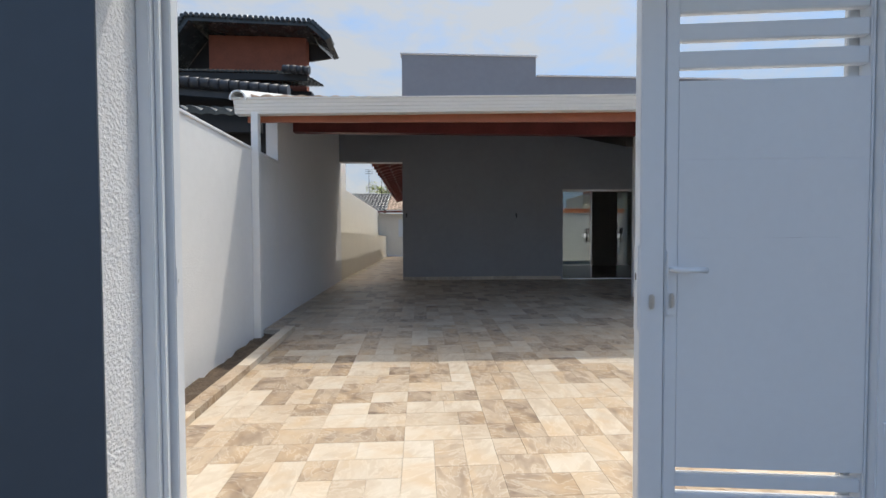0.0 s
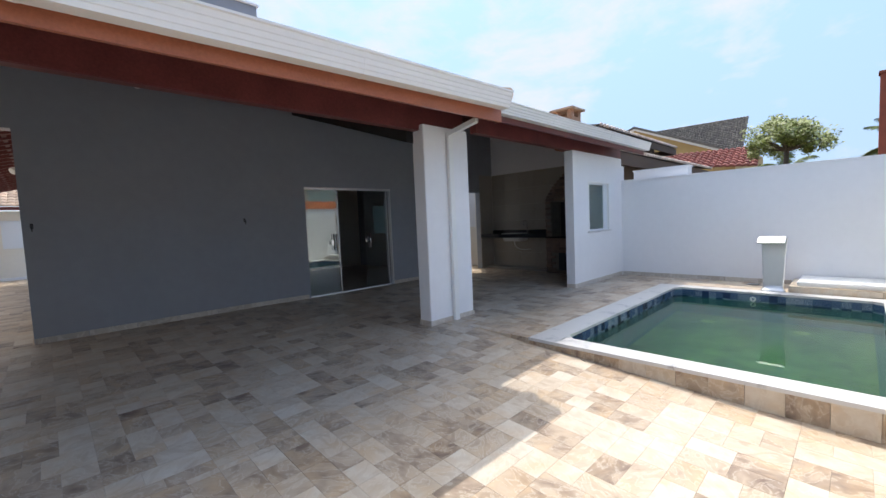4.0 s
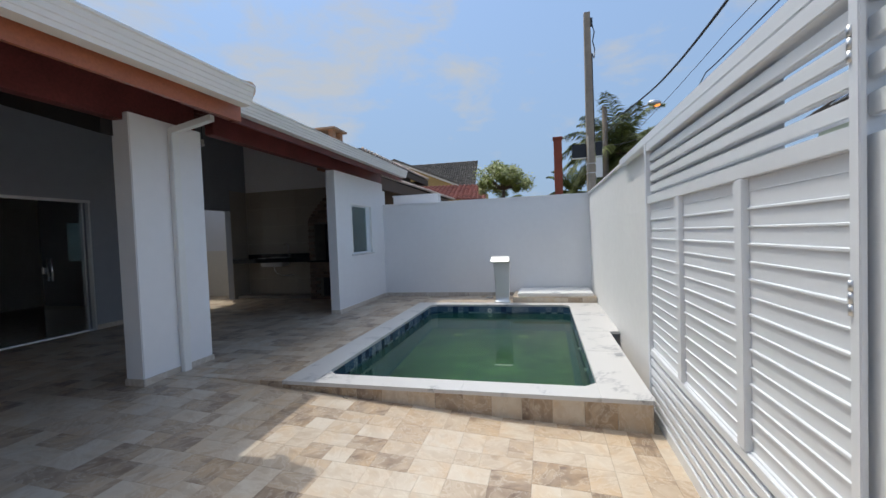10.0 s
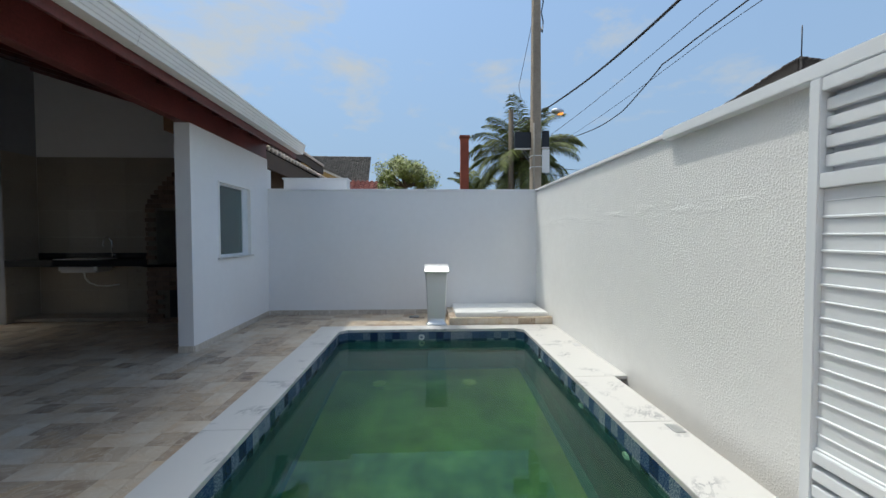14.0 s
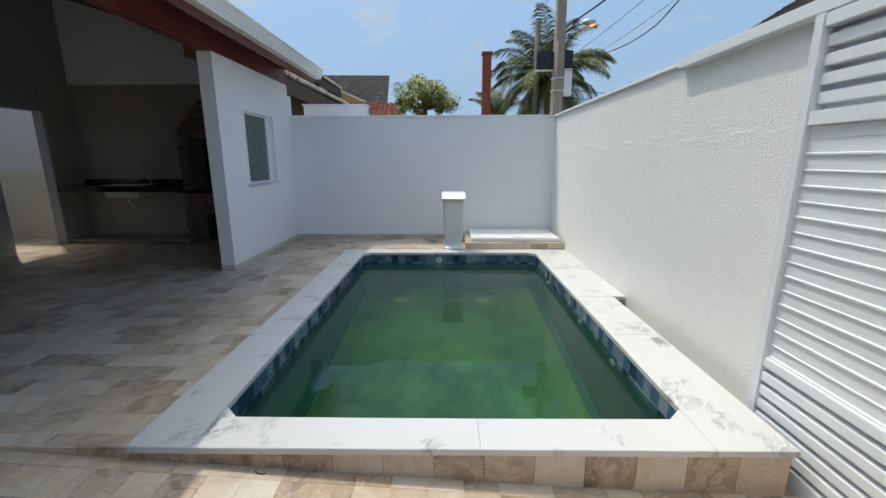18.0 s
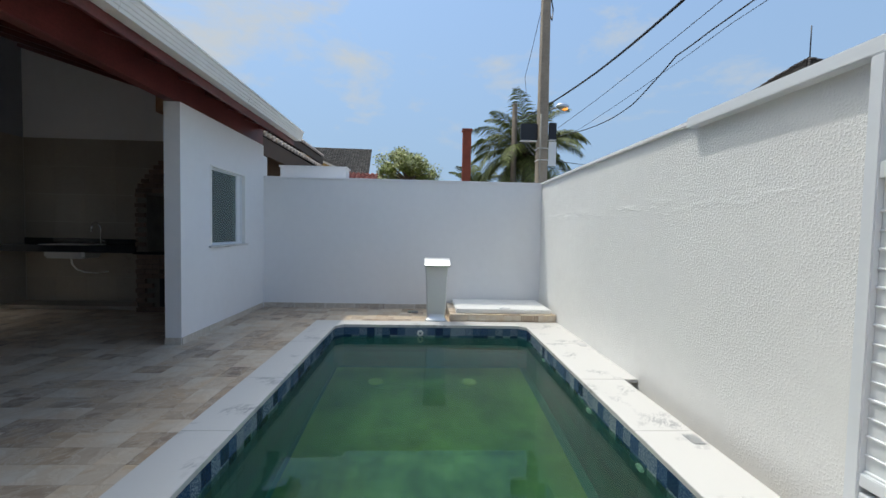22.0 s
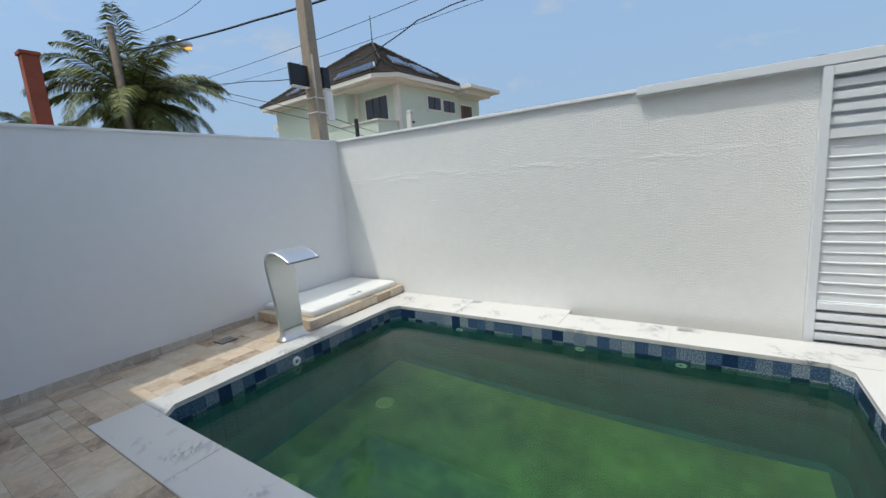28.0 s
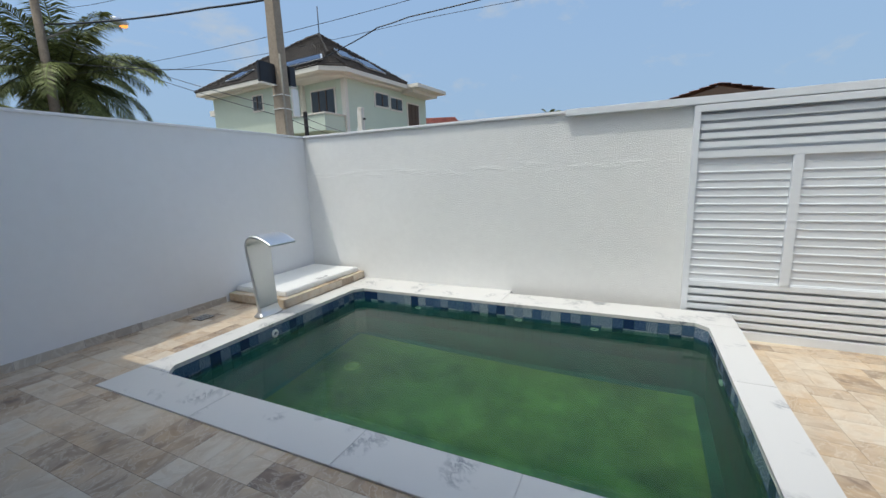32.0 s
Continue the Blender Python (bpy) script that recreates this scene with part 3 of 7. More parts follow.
def marble_material():
    m = bpy.data.materials.new("white_veined_marble")
    m.use_nodes = True
    n, l = m.node_tree.nodes, m.node_tree.links
    b = n["Principled BSDF"]
    geo, info = n.new("ShaderNodeNewGeometry"), n.new("ShaderNodeObjectInfo")
    v = n.new("ShaderNodeVectorMath")
    v.operation = "MULTIPLY_ADD"
    comb = n.new("ShaderNodeCombineXYZ")
    for k in range(3):
        l.new(info.outputs["Random"], comb.inputs[k])
    l.new(comb.outputs["Vector"], v.inputs[0])
    v.inputs[1].default_value = (19, 7, 31)
    l.new(geo.outputs["Position"], v.inputs[2])
    veins = n.new("ShaderNodeTexNoise")
    veins.inputs["Scale"].default_value = 7.5
    veins.inputs["Detail"].default_value = 9
    veins.inputs["Roughness"].default_value = 0.62
    veins.inputs["Distortion"].default_value = 0.5
    mask = n.new("ShaderNodeTexNoise")
    mask.inputs["Scale"].default_value = 3.4
    mask.inputs["Detail"].default_value = 4
    turn, pull = n.new("ShaderNodeVectorRotate"), n.new("ShaderNodeVectorMath")
    turn.rotation_type = "Z_AXIS"
    turn.inputs["Angle"].default_value = 0.6
    pull.operation = "MULTIPLY"
    pull.inputs[1].default_value = (1.0, 2.2, 1.0)
    l.new(v.outputs["Vector"], turn.inputs["Vector"])
    l.new(turn.outputs["Vector"], pull.inputs[0])
    l.new(pull.outputs["Vector"], veins.inputs["Vector"])
    l.new(v.outputs["Vector"], mask.inputs["Vector"])
    r1 = n.new("ShaderNodeValToRGB")
    e = r1.color_ramp.elements
    e[0].position, e[0].color = 0.42, (0, 0, 0, 1)
    e[1].position, e[1].color = 0.58, (0, 0, 0, 1)
    e.new(0.5).color = (1, 1, 1, 1)
    l.new(veins.outputs["Fac"], r1.inputs["Fac"])
    r2 = n.new("ShaderNodeValToRGB")
    r2.color_ramp.elements[0].position, r2.color_ramp.elements[1].position = 0.54, 0.68
    l.new(mask.outputs["Fac"], r2.inputs["Fac"])
    mul = n.new("ShaderNodeMath")
    mul.operation = "MULTIPLY"
    l.new(r1.outputs["Color"], mul.inputs[0])
    l.new(r2.outputs["Color"], mul.inputs[1])
    mx = n.new("ShaderNodeMix")
    mx.data_type = "RGBA"
    mx.inputs[6].default_value = (0.61, 0.60, 0.585, 1)
    mx.inputs[7].default_value = (0.20, 0.21, 0.23, 1)
    l.new(mul.outputs["Value"], mx.inputs[0])
    l.new(mx.outputs[2], b.inputs["Base Color"])
    b.inputs["Roughness"].default_value = 0.3
    return m


MARBLE = marble_material()


# ---- makers ----
def bx(bm, x0, x1, y0, y1, z0, z1, bevel=0.0):
    """Adds a box to bm, with its edges eased by bevel."""
    vs = [bm.verts.new((x, y, z)) for z in (z0, z1) for y in (y0, y1) for x in (x0, x1)]
    fs = [bm.faces.new([vs[i] for i in q]) for q in ((0, 2, 3, 1), (4, 5, 7, 6), (0, 1, 5, 4), (2, 6, 7, 3), (0, 4, 6, 2), (1, 3, 7, 5))]
    if bevel:
        bmesh.ops.bevel(bm, geom=list({e for f in fs for e in f.edges}), offset=bevel, segments=2, affect="EDGES")
    return vs


def tube(bm, points, radius, sides=10, cap=True, taper=None):
    """Adds a round bar along points; taper gives a radius for each point."""
    pts = [Vector(p) for p in points]
    rings = []
    for i, p in enumerate(pts):
        d = (pts[min(i + 1, len(pts) - 1)] - pts[max(i - 1, 0)]).normalized()
        a = d.orthogonal().normalized() if not rings else None
        if rings:
            a = (last_a - d * last_a.dot(d)).normalized()
        last_a = a
        b = d.cross(a)
        r = taper[i] if taper else radius
        rings.append([bm.verts.new(p + (a * math.cos(u) + b * math.sin(u)) * r) for u in [2 * math.pi * k / sides for k in range(sides)]])
    for r0, r1 in zip(rings, rings[1:]):
        for k in range(sides):
            f = bm.faces.new((r0[k], r0[(k + 1) % sides], r1[(k + 1) % sides], r1[k]))
            f.smooth = sides > 5
    if cap:
        bm.faces.new(rings[0][::-1])
        bm.faces.new(rings[-1])


def sweep(bm, profile, path, closed=True):
    """Adds a profile (u, v) carried along straight path points with v up; u is to the side of the path."""
    pts = [Vector(p) for p in path]
    rings = []
    for i, p in enumerate(pts):
        d = (pts[min(i + 1, len(pts) - 1)] - pts[max(i - 1, 0)]).normalized()
        side = Vector((d.y, -d.x, 0)).normalized()
        rings.append([bm.verts.new(p + side * u + Vector((0, 0, v))) for u, v in profile])
    n = len(profile)
    for r0, r1 in zip(rings, rings[1:]):
        for k in range(n if closed else n - 1):
            bm.faces.new((r0[k], r1[k], r1[(k + 1) % n], r0[(k + 1) % n]))
    if closed:
        bm.faces.new(rings[0][::-1])
        bm.faces.new(rings[-1])


def prism(bm, outline, axis, a, b):
    """Adds an outline of (u, v) pushed from a to b along axis: x takes (y, z), y takes (x, z), z takes (x, y)."""
    def at(u, v, w):
        return {"x": (w, u, v), "y": (u, w, v), "z": (u, v, w)}[axis]
    r0 = [bm.verts.new(at(u, v, a)) for u, v in outline]
    r1 = [bm.verts.new(at(u, v, b)) for u, v in outline]
    n = len(outline)
    fs = [bm.faces.new(r0), bm.faces.new(r1[::-1])]
    for k in range(n):
        fs.append(bm.faces.new((r0[k], r1[k], r1[(k + 1) % n], r0[(k + 1) % n])))
    return fs


def finish(bm):
    bmesh.ops.recalc_face_normals(bm, faces=bm.faces)
    return bm


def mesh_of(name, bm, mat):
    finish(bm)
    if len(bm.faces) == 1 and bm.faces[:][0].normal.z < 0:
        bmesh.ops.reverse_faces(bm, faces=bm.faces[:])
    me = bpy.data.meshes.new(name)
    bm.to_mesh(me)
    bm.free()
    if mat:
        me.materials.append(mat)
    return me


def part(name, bm, mat, parent, label=""):
    ob = new(name, mesh_of(name, bm, mat))
    ob.parent = parent
    if parent:
        ob.matrix_parent_inverse = parent.matrix_basis.inverted()
    return tagged(ob, label)


def solid(name, bm, mat, label, category, group="", kind=""):
    """A top-level thing or piece of the setting that is one mesh."""
    return tagged(new(name, mesh_of(name, bm, mat)), label, category, group, kind)


def thing(name, at, label, category, group="", kind=""):
    ob = new(name)
    ob.location = at
    ob.empty_display_size = 0.1
    ob.matrix_basis = Matrix.Translation(at)
    return tagged(ob, label, category, group, kind)


def boxes(*rows, bevel=0.0):
    bm = bmesh.new()
    for r in rows:
        bx(bm, *r, bevel=bevel)
    return bm


def floor_z(x, y):
    """The paving falls from the house to the gate; the terrace by the pool lies nearly level, a low step above it by the pool."""
    a = float(np.interp(y, (-8, 1.3, 3.67, 4.66, 6.0, 9.42), (-0.62, -0.27, -0.165, -0.105, -0.06, 0.0)))
    w = 1.0 if x > 3.598 else max(0.0, (x - 2.4) / 1.2) * float(np.interp(y, (2.6, 3.97, 4.67, 5.0, 5.4, 5.9), (0, 0.2, 0.34, 0.53, 0.88, 1)))
    w = max(w, min(1.0, max(0.0, (x - 7.0) / 0.6)))
    return a * (1 - w) + (-0.012) * w

# ---- the large structure ----
XE, XW, YG, YH = 9.0, -1.88, 1.285, 9.42

bm = bmesh.new()          # the ground sheet, open where the plot stands
for x0, x1, y0, y1 in ((-900, -2.3, -900, 900), (9.6, 900, -900, 900), (-2.3, 9.6, -900, 1.0), (-2.3, 9.6, 30, 900)):
    bm.faces.new([bm.verts.new(p) for p in ((x0, y0, -0.75), (x1, y0, -0.75), (x1, y1, -0.75), (x0, y1, -0.75))])
solid("ground", bm, EARTH, "sandy ground spreading round the plots", "ground", kind="structure")
solid("road", boxes((-120, 120, -10.5, -2.4, -0.73, -0.60)), ASPHALT, "grey asphalt street before the gate", "road", kind="structure")
bm = bmesh.new()
prism(bm, [(-2.4, -0.9), (1.12, -0.9), (1.12, -0.285), (-2.4, -0.45)], "x", -30, 30)
solid("pavement", bm, PAVING, "grey concrete pavement ramp in front of the gate", "pavement", kind="structure")


def slab(x0, x1, y0, y1, drop, step=0.4):
    """A grid of paving bed that follows the fall of the floor."""
    b = bmesh.new()
    nx, ny = max(1, round((x1 - x0) / step)), max(1, round((y1 - y0) / step))
    g = [[b.verts.new((x0 + (x1 - x0) * i / nx, y0 + (y1 - y0) * j / ny, floor_z(x0 + (x1 - x0) * i / nx, y0 + (y1 - y0) * j / ny) - drop)) for j in range(ny + 1)] for i in range(nx + 1)]
    for i in range(nx):
        for j in range(ny):
            b.faces.new((g[i][j], g[i + 1][j], g[i + 1][j + 1], g[i][j + 1]))
    return b


FLOOR_AREAS = [("floor_carport", -1.88, 3.597, 4.80, 9.42), ("floor_forecourt", -1.50, 3.597, 1.10, 4.80), ("floor_terrace", 3.599, 9.0, 4.64, 9.42), ("floor_pool_edge", 8.03, 9.0, 1.285, 4.64), ("floor_side_passage", -1.88, -0.44, 9.42, 22.0), ("floor_back_passage", 7.2, 9.0, 9.42, 16.0)]
FLOORS = {}
for nm, x0, x1, y0, y1 in FLOOR_AREAS:
    FLOORS[nm] = solid(nm, slab(x0, x1, y0, y1, 0.006), GROUT, "beige stone-look tiled paving with fine joints", "floor", kind="structure")

# walls of the plot
wall_east = solid("wall_east", boxes((XE, XE + 0.15, 1.135, 5.765, -0.7, 2.055)), WHITE, "smooth white boundary wall behind the pool", "wall", kind="structure")
part("wall_cap", boxes((XE - 0.018, XE + 0.17, 1.117, 5.765, 2.055, 2.082), bevel=0.004), WHITE, wall_east)
wall_south = solid("wall_south", boxes((4.0, XE, 1.135, YG, -0.7, 2.055)), STUCCO, "white textured stucco street wall beside the gate", "wall", kind="structure")
part("wall_cap", boxes((5.2, XE - 0.02, 1.117, YG + 0.03, 2.055, 2.085), bevel=0.004), WHITE, wall_south)
part("gate_beam", boxes((-5.0, 5.2, 1.11, 1.352, 2.02, 2.092), bevel=0.005), METAL_WHITE, wall_south, "white metal-clad beam over the gate")
wall_gate_west = solid("wall_gate_west", boxes((-6.0, -0.95, 1.19, 1.40, -0.9, 2.02)), ROUGH, "street wall end with rough white stucco reveal", "wall", kind="structure")
part("street_facing", boxes((-6.0, -0.951, 1.184, 1.1895, -0.9, 2.0)), NAVY, wall_gate_west, "dark slate painted street face")
wall_west = solid("wall_west", boxes((XW - 0.15, XW, 1.40, 5.4, -0.7, 1.955)), STUCCO_FINE, "low white stucco boundary wall beside the planting strip", "wall", kind="structure")
part("wall_cap", boxes((XW - 0.17, XW + 0.014, 1.40, 5.4, 1.955, 1.985), bevel=0.004), WHITE, wall_west)
bm = bmesh.new()
prism(bm, [(5.4, -0.7), (9.57, -0.7), (9.57, 4.03), (5.4, 2.74)], "x", XW - 0.15, XW)
solid("wall_carport", bm, WHITE, "tall white side wall under the carport roof", "wall", kind="structure")

wall_north = solid("wall_north", boxes((-2.1, -0.44, YH, YH + 0.15, 2.735, 3.99), (-0.44, 2.68, YH, YH + 0.15, -0.3, 5.19), (2.68, 3.335, YH, YH + 0.15, -0.3, 4.745),
    (3.335, 5.335, YH, YH + 0.15, 2.10, 4.745), (5.335, 7.63, YH, YH + 0.15, -0.3, 4.745), (7.63, 7.65, YH, YH + 0.15, 2.10, 4.745), (7.65, 8.44, YH, YH + 0.15, 2.10, 3.99), (8.44, XE, YH, YH + 0.15, -0.3, 3.99)),
    GREY, "slate-grey painted house front with stepped parapet", "wall", kind="structure")
part("parapet_cap", boxes((-0.47, 2.71, YH - 0.03, YH + 0.2, 5.19, 5.222)), WHITE, wall_north, "white parapet capping")
part("parapet_cap", boxes((2.71, 7.68, YH - 0.03, YH + 0.2, 4.745, 4.777)), WHITE, wall_north, "white parapet capping")
part("opening_reveal", boxes((-1.875, -0.445, YH + 0.002, YH + 0.16, 2.722, 2.7345)), WHITE, wall_north, "white painted lintel soffit")
part("opening_reveal", boxes((-0.4395, -0.428, YH + 0.004, YH + 0.162, 0.0, 2.722)), WHITE, wall_north, "white painted jamb")
bm = bmesh.new()
prism(bm, [(5.766, -0.7), (9.57, -0.7), (9.57, 4.01), (6.45, 3.066), (6.45, 2.40), (5.766, 2.40)], "x", XE, XE + 0.15)
wall_kitchen = solid("wall_kitchen", bm, WHITE, "white upper wall behind the barbecue corner", "wall", kind="structure")
bm = bmesh.new()
ring2 = [[[bm.verts.new((x, y, z)) for x, z in q] for q in (((6.805, -0.3), (XE, -0.3), (XE, 2.56), (6.805, 2.56)), ((7.42, 1.03), (8.32, 1.03), (8.32, 1.99), (7.42, 1.99)))] for y in (5.765, 5.935)]
for k in range(4):
    j = (k + 1) % 4
    for outer, inner in ring2:
        bm.faces.new((outer[k], outer[j], inner[j], inner[k]))
    for q in range(2):
        bm.faces.new((ring2[0][q][k], ring2[0][q][j], ring2[1][q][j], ring2[1][q][k]))
wall_screen = solid("wall_screen", bm, WHITE, "white screen wall with a small window beside the barbecue", "wall", kind="structure")

# pillar
pillar = thing("pillar", (3.72, 6.08, 0), "white square-edged carport pillar with a tiled foot", "pillar")
part("shaft", boxes((3.30, 4.14, 5.972, 6.19, -0.15, 2.605), bevel=0.008), WHITE, pillar)
part("skirting", boxes((3.29, 4.15, 5.960, 6.20, -0.15, 0.045), bevel=0.003), SKIRT, pillar, "beige tile skirting")
pipe = thing("downpipe", (3.745, 5.94, 0), "white square downpipe fixed to the pillar", "downpipe", "downpipes")
part("pipe", boxes((3.703, 3.793, 5.912, 5.970, -0.02, 2.52), bevel=0.006), PVC, pipe)
bm = bmesh.new()
sweep(bm, [(-0.035, -0.03), (0.035, -0.03), (0.035, 0.03), (-0.035, 0.03)], [(3.735, 5.96, 2.51), (3.80, 5.49, 2.625)])
part("arm", bm, PVC, pipe)
part("collar", boxes((3.695, 3.801, 5.906, 5.9705, 0.42, 0.50), bevel=0.004), PVC, pipe)
pipe2 = thing("downpipe", (-1.90, 4.75, -0.12), "white square downpipe in the corner of the boundary wall", "downpipe", "downpipes")
part("pipe", boxes((-1.878, -1.80, 4.55, 4.63, -0.16, 2.37), bevel=0.006), PVC, pipe2)
part("collar", boxes((-1.879, -1.79, 4.542, 4.64, 0.40, 0.50), bevel=0.004), PVC, pipe2)


# roof
def soffit(y):
    return 2.515 + 0.31 * (y - 4.62)


bm = bmesh.new()
for x0, x1, y0 in ((-2.0, 3.29, 4.74), (3.29, 9.19, 5.385)):
    vs = [bm.verts.new((x, y, soffit(y) + dz)) for dz in (0, 0.012) for x in (x0, x1) for y in (y0, YH - 0.004)]
    for q in ((0, 1, 3, 2), (4, 6, 7, 5), (0, 2, 6, 4), (1, 5, 7, 3), (0, 4, 5, 1), (2, 3, 7, 6)):
        bm.faces.new([vs[i] for i in q])
ceiling = solid("ceiling", bm, PLANK, "dark brown wooden ceiling boards under the sloping roof", "ceiling", kind="structure")

roof = thing("roof", (0.6, 7, 2.6), "pale clay tiled carport roof on dark timber", "roof", kind="structure")


def tile_sheet(x0, x1, y0, y1, zf, pitch=0.19, course=0.33, amp=0.035):
    """Courses of barrel tiles with stepped laps, along the slope in y."""
    b = bmesh.new()
    cols = round((x1 - x0) / pitch)
    rows = max(1, round(abs(y1 - y0) / course))
    for i in range(cols):
        for j in range(rows):
            xa = x0 + (x1 - x0) * i / cols
            w = (x1 - x0) / cols
            ya, yb = y0 + (y1 - y0) * j / rows, y0 + (y1 - y0) * (j + 1) / rows
            prev = None
            for k in range(6):
                u = k / 5
                h = amp * math.sin(math.pi * u)
                a = b.verts.new((xa + w * u, ya, zf(ya) + h + 0.022))
                c = b.verts.new((xa + w * u, yb, zf(yb) + h))
                e = b.verts.new((xa + w * u, ya, zf(ya) + h * 0.4))
                if prev:
                    for f in (b.faces.new((prev[0], a, c, prev[1])), b.faces.new((prev[2], e, a, prev[0]))):
                        f.smooth = True
                prev = (a, c, e)
    return b


part("tile_field", tile_sheet(-2.02, 3.3, 4.66, YH - 0.02, lambda y: soffit(y) + 0.015), CLAY, roof)
part("tile_field", tile_sheet(3.3, 9.20, 5.32, YH - 0.02, lambda y: soffit(y) + 0.06), CLAY, roof)
bm = bmesh.new()
arc = [(math.cos(a), math.sin(a)) for a in [math.radians(-15 + 210 * k / 14) for k in range(15)]]
shell_ring = [(0.088 * c, 0.088 * s) for c, s in arc] + [(0.070 * c, 0.070 * s) for c, s in arc[::-1]]
sweep(bm, shell_ring, [(-1.995, 4.50, 2.50), (-1.995, 9.3, soffit(9.3) + 0.05)])
part("verge_tile", bm, PVC, roof, "white painted half-round verge tile")
for k, (x0, x1) in enumerate(((3.0, 3.16),)):
    bm = bmesh.new()
    tube(bm, [(3.22, 4.56, soffit(4.56) + 0.105), (3.22, 6.2, soffit(6.2) + 0.105)], 0.07, 10)
    part("verge_tile", bm, CLAY, roof)
part("front_beam", boxes((-1.879, 4.138, 6.04, 6.16, 2.535, 2.950), bevel=0.006), WOOD, roof, "dark red varnished beam")
part("front_beam", boxes((4.142, 9.068, 5.80, 5.915, 2.561, 2.872), bevel=0.006), WOOD, roof, "dark red varnished beam")
bm = bmesh.new()
vs = [bm.verts.new((x, y, z)) for x in (3.19, 3.31) for y, z in ((6.165, 2.39), (YH - 0.003, 3.43), (YH - 0.003, 3.60), (6.165, 2.56))]
for q in ((0, 1, 2, 3), (4, 7, 6, 5), (0, 4, 5, 1), (1, 5, 6, 2), (2, 6, 7, 3), (3, 7, 4, 0)):
    bm.faces.new([vs[i] for i in q])
part("main_rafter", bm, NEAR_BLACK, roof, "dark timber rafter")


def rafter(x, y0, y1, w=0.06, d=0.07):
    b = bmesh.new()
    v = [b.verts.new((xx, y, soffit(y) - dz)) for xx in (x - w / 2, x + w / 2) for y, dz in ((y0, d), (y1, d), (y1, 0.004), (y0, 0.004))]
    for q in ((0, 1, 2, 3), (4, 7, 6, 5), (0, 4, 5, 1), (1, 5, 6, 2), (2, 6, 7, 3), (3, 7, 4, 0)):
        b.faces.new([v[i] for i in q])
    return b


for k in range(11):
    part("rafter", rafter(3.75 + 0.52 * k, 5.385, 9.40), WOOD, roof)
for k in range(9):
    part("rafter", rafter(-1.6 + 0.56 * k, 4.765, 6.03, d=0.07), WOOD, roof)
bm = bmesh.new()
prism(bm, [(-1.98, 2.30), (3.30, 2.372), (3.30, 2.50), (-1.98, 2.44)], "y", 4.725, 4.755)
part("fascia_board", bm, FASCIA, roof, "orange-brown varnished fascia board")
part("fascia_end", boxes((3.27, 3.30, 4.756, 4.82, 2.375, 2.50), bevel=0.004), WOOD, roof)
part("fascia_board", boxes((3.302, 9.19, 5.35, 5.38, 2.61, 2.74), bevel=0.004), WOOD, roof, "red-brown varnished fascia board")
MOULDING = [(0.0, 0.0), (0.100, 0.0), (0.104, 0.034), (0.111, 0.040), (0.114, 0.074), (0.121, 0.081), (0.124, 0.118), (0.131, 0.125), (0.135, 0.164), (0.150, 0.171), (0.150, 0.188), (0.0, 0.188)]
for nm, x0, x1, y, z, z9 in (("gutter", -2.05, 3.24, 4.67, 2.348, 2.475), ("gutter", 3.26, 9.21, 5.345, 2.688, 2.688)):
    g = thing(nm, ((x0 + x1) / 2, y, z), "white folded-metal eaves gutter with stepped moulding", "gutter", "gutters")
    bm = bmesh.new()
    OGEE = [(u, v * (0.86 if x0 < 0 else 0.81)) for u, v in MOULDING]
    sweep(bm, OGEE, [(x0, y, z), (x1, y, z9)])
    part("channel", bm, GUTTER, g)
    for xe, ze in ((x0 - 0.003, z), (x1, z9)):
        b = bmesh.new()
        prism(b, [(y - u * 1.02, ze + v) for u, v in OGEE], "x", xe, xe + 0.003)
        part("end_cap", b, GUTTER, g)
    for k in range(1, 3):
        b = bmesh.new()
        xm = x0 + (x1 - x0) * k / 3
        zm = z + (z9 - z) * (k / 3 + 0.003)
        prism(b, [(y - u - (0.0025 if u else -0.001), zm + v + (0.0025 if v > 0.1 else -0.0025)) for u, v in OGEE], "x", xm, xm + 0.035)
        part("joint_strap", b, GUTTER, g)

# skirting tiles along the house, side and screen walls
def skirting(nm, pts, wall, h=0.075, width=0.5):
    for (xa, ya), (xb, yb) in zip(pts, pts[1:]):
        n = max(1, round(math.hypot(xb - xa, yb - ya) / width))
        for k in range(n):
            a, b = (k + 0.006) / n, (k + 0.994) / n
            p, q = (xa + (xb - xa) * a, ya + (yb - ya) * a), (xa + (xb - xa) * b, ya + (yb - ya) * b)
            d = Vector((q[0] - p[0], q[1] - p[1], 0)).normalized()
            s = Vector((d.y, -d.x, 0)) * 0.011
            bm = bmesh.new()
            vs = []
            for (u, v) in (p, q):
                z = floor_z(u, v)
                for o in (Vector((0, 0, 0)), s):
                    for zz in (z - 0.004, z + h):
                        vs.append(bm.verts.new((u + o.x, v + o.y, zz)))
            for f in ((0, 1, 3, 2), (4, 6, 7, 5), (0, 4, 5, 1), (2, 3, 7, 6), (1, 5, 7, 3), (0, 2, 6, 4)):
                bm.faces.new([vs[i] for i in f])
            part("skirting_tile", bm, SKIRT, wall)


skirting("s", [(-0.44, YH), (3.30, YH)], wall_north)
skirting("s", [(5.36, YH), (7.62, YH)], wall_north)
skirting("s", [(6.805, 5.765), (8.98, 5.765)], wall_screen)
skirting("s", [(6.805, 5.935), (6.805, 5.765)], wall_screen)
skirting("s", [(XE, 5.75), (XE, 2.85)], wall_east)

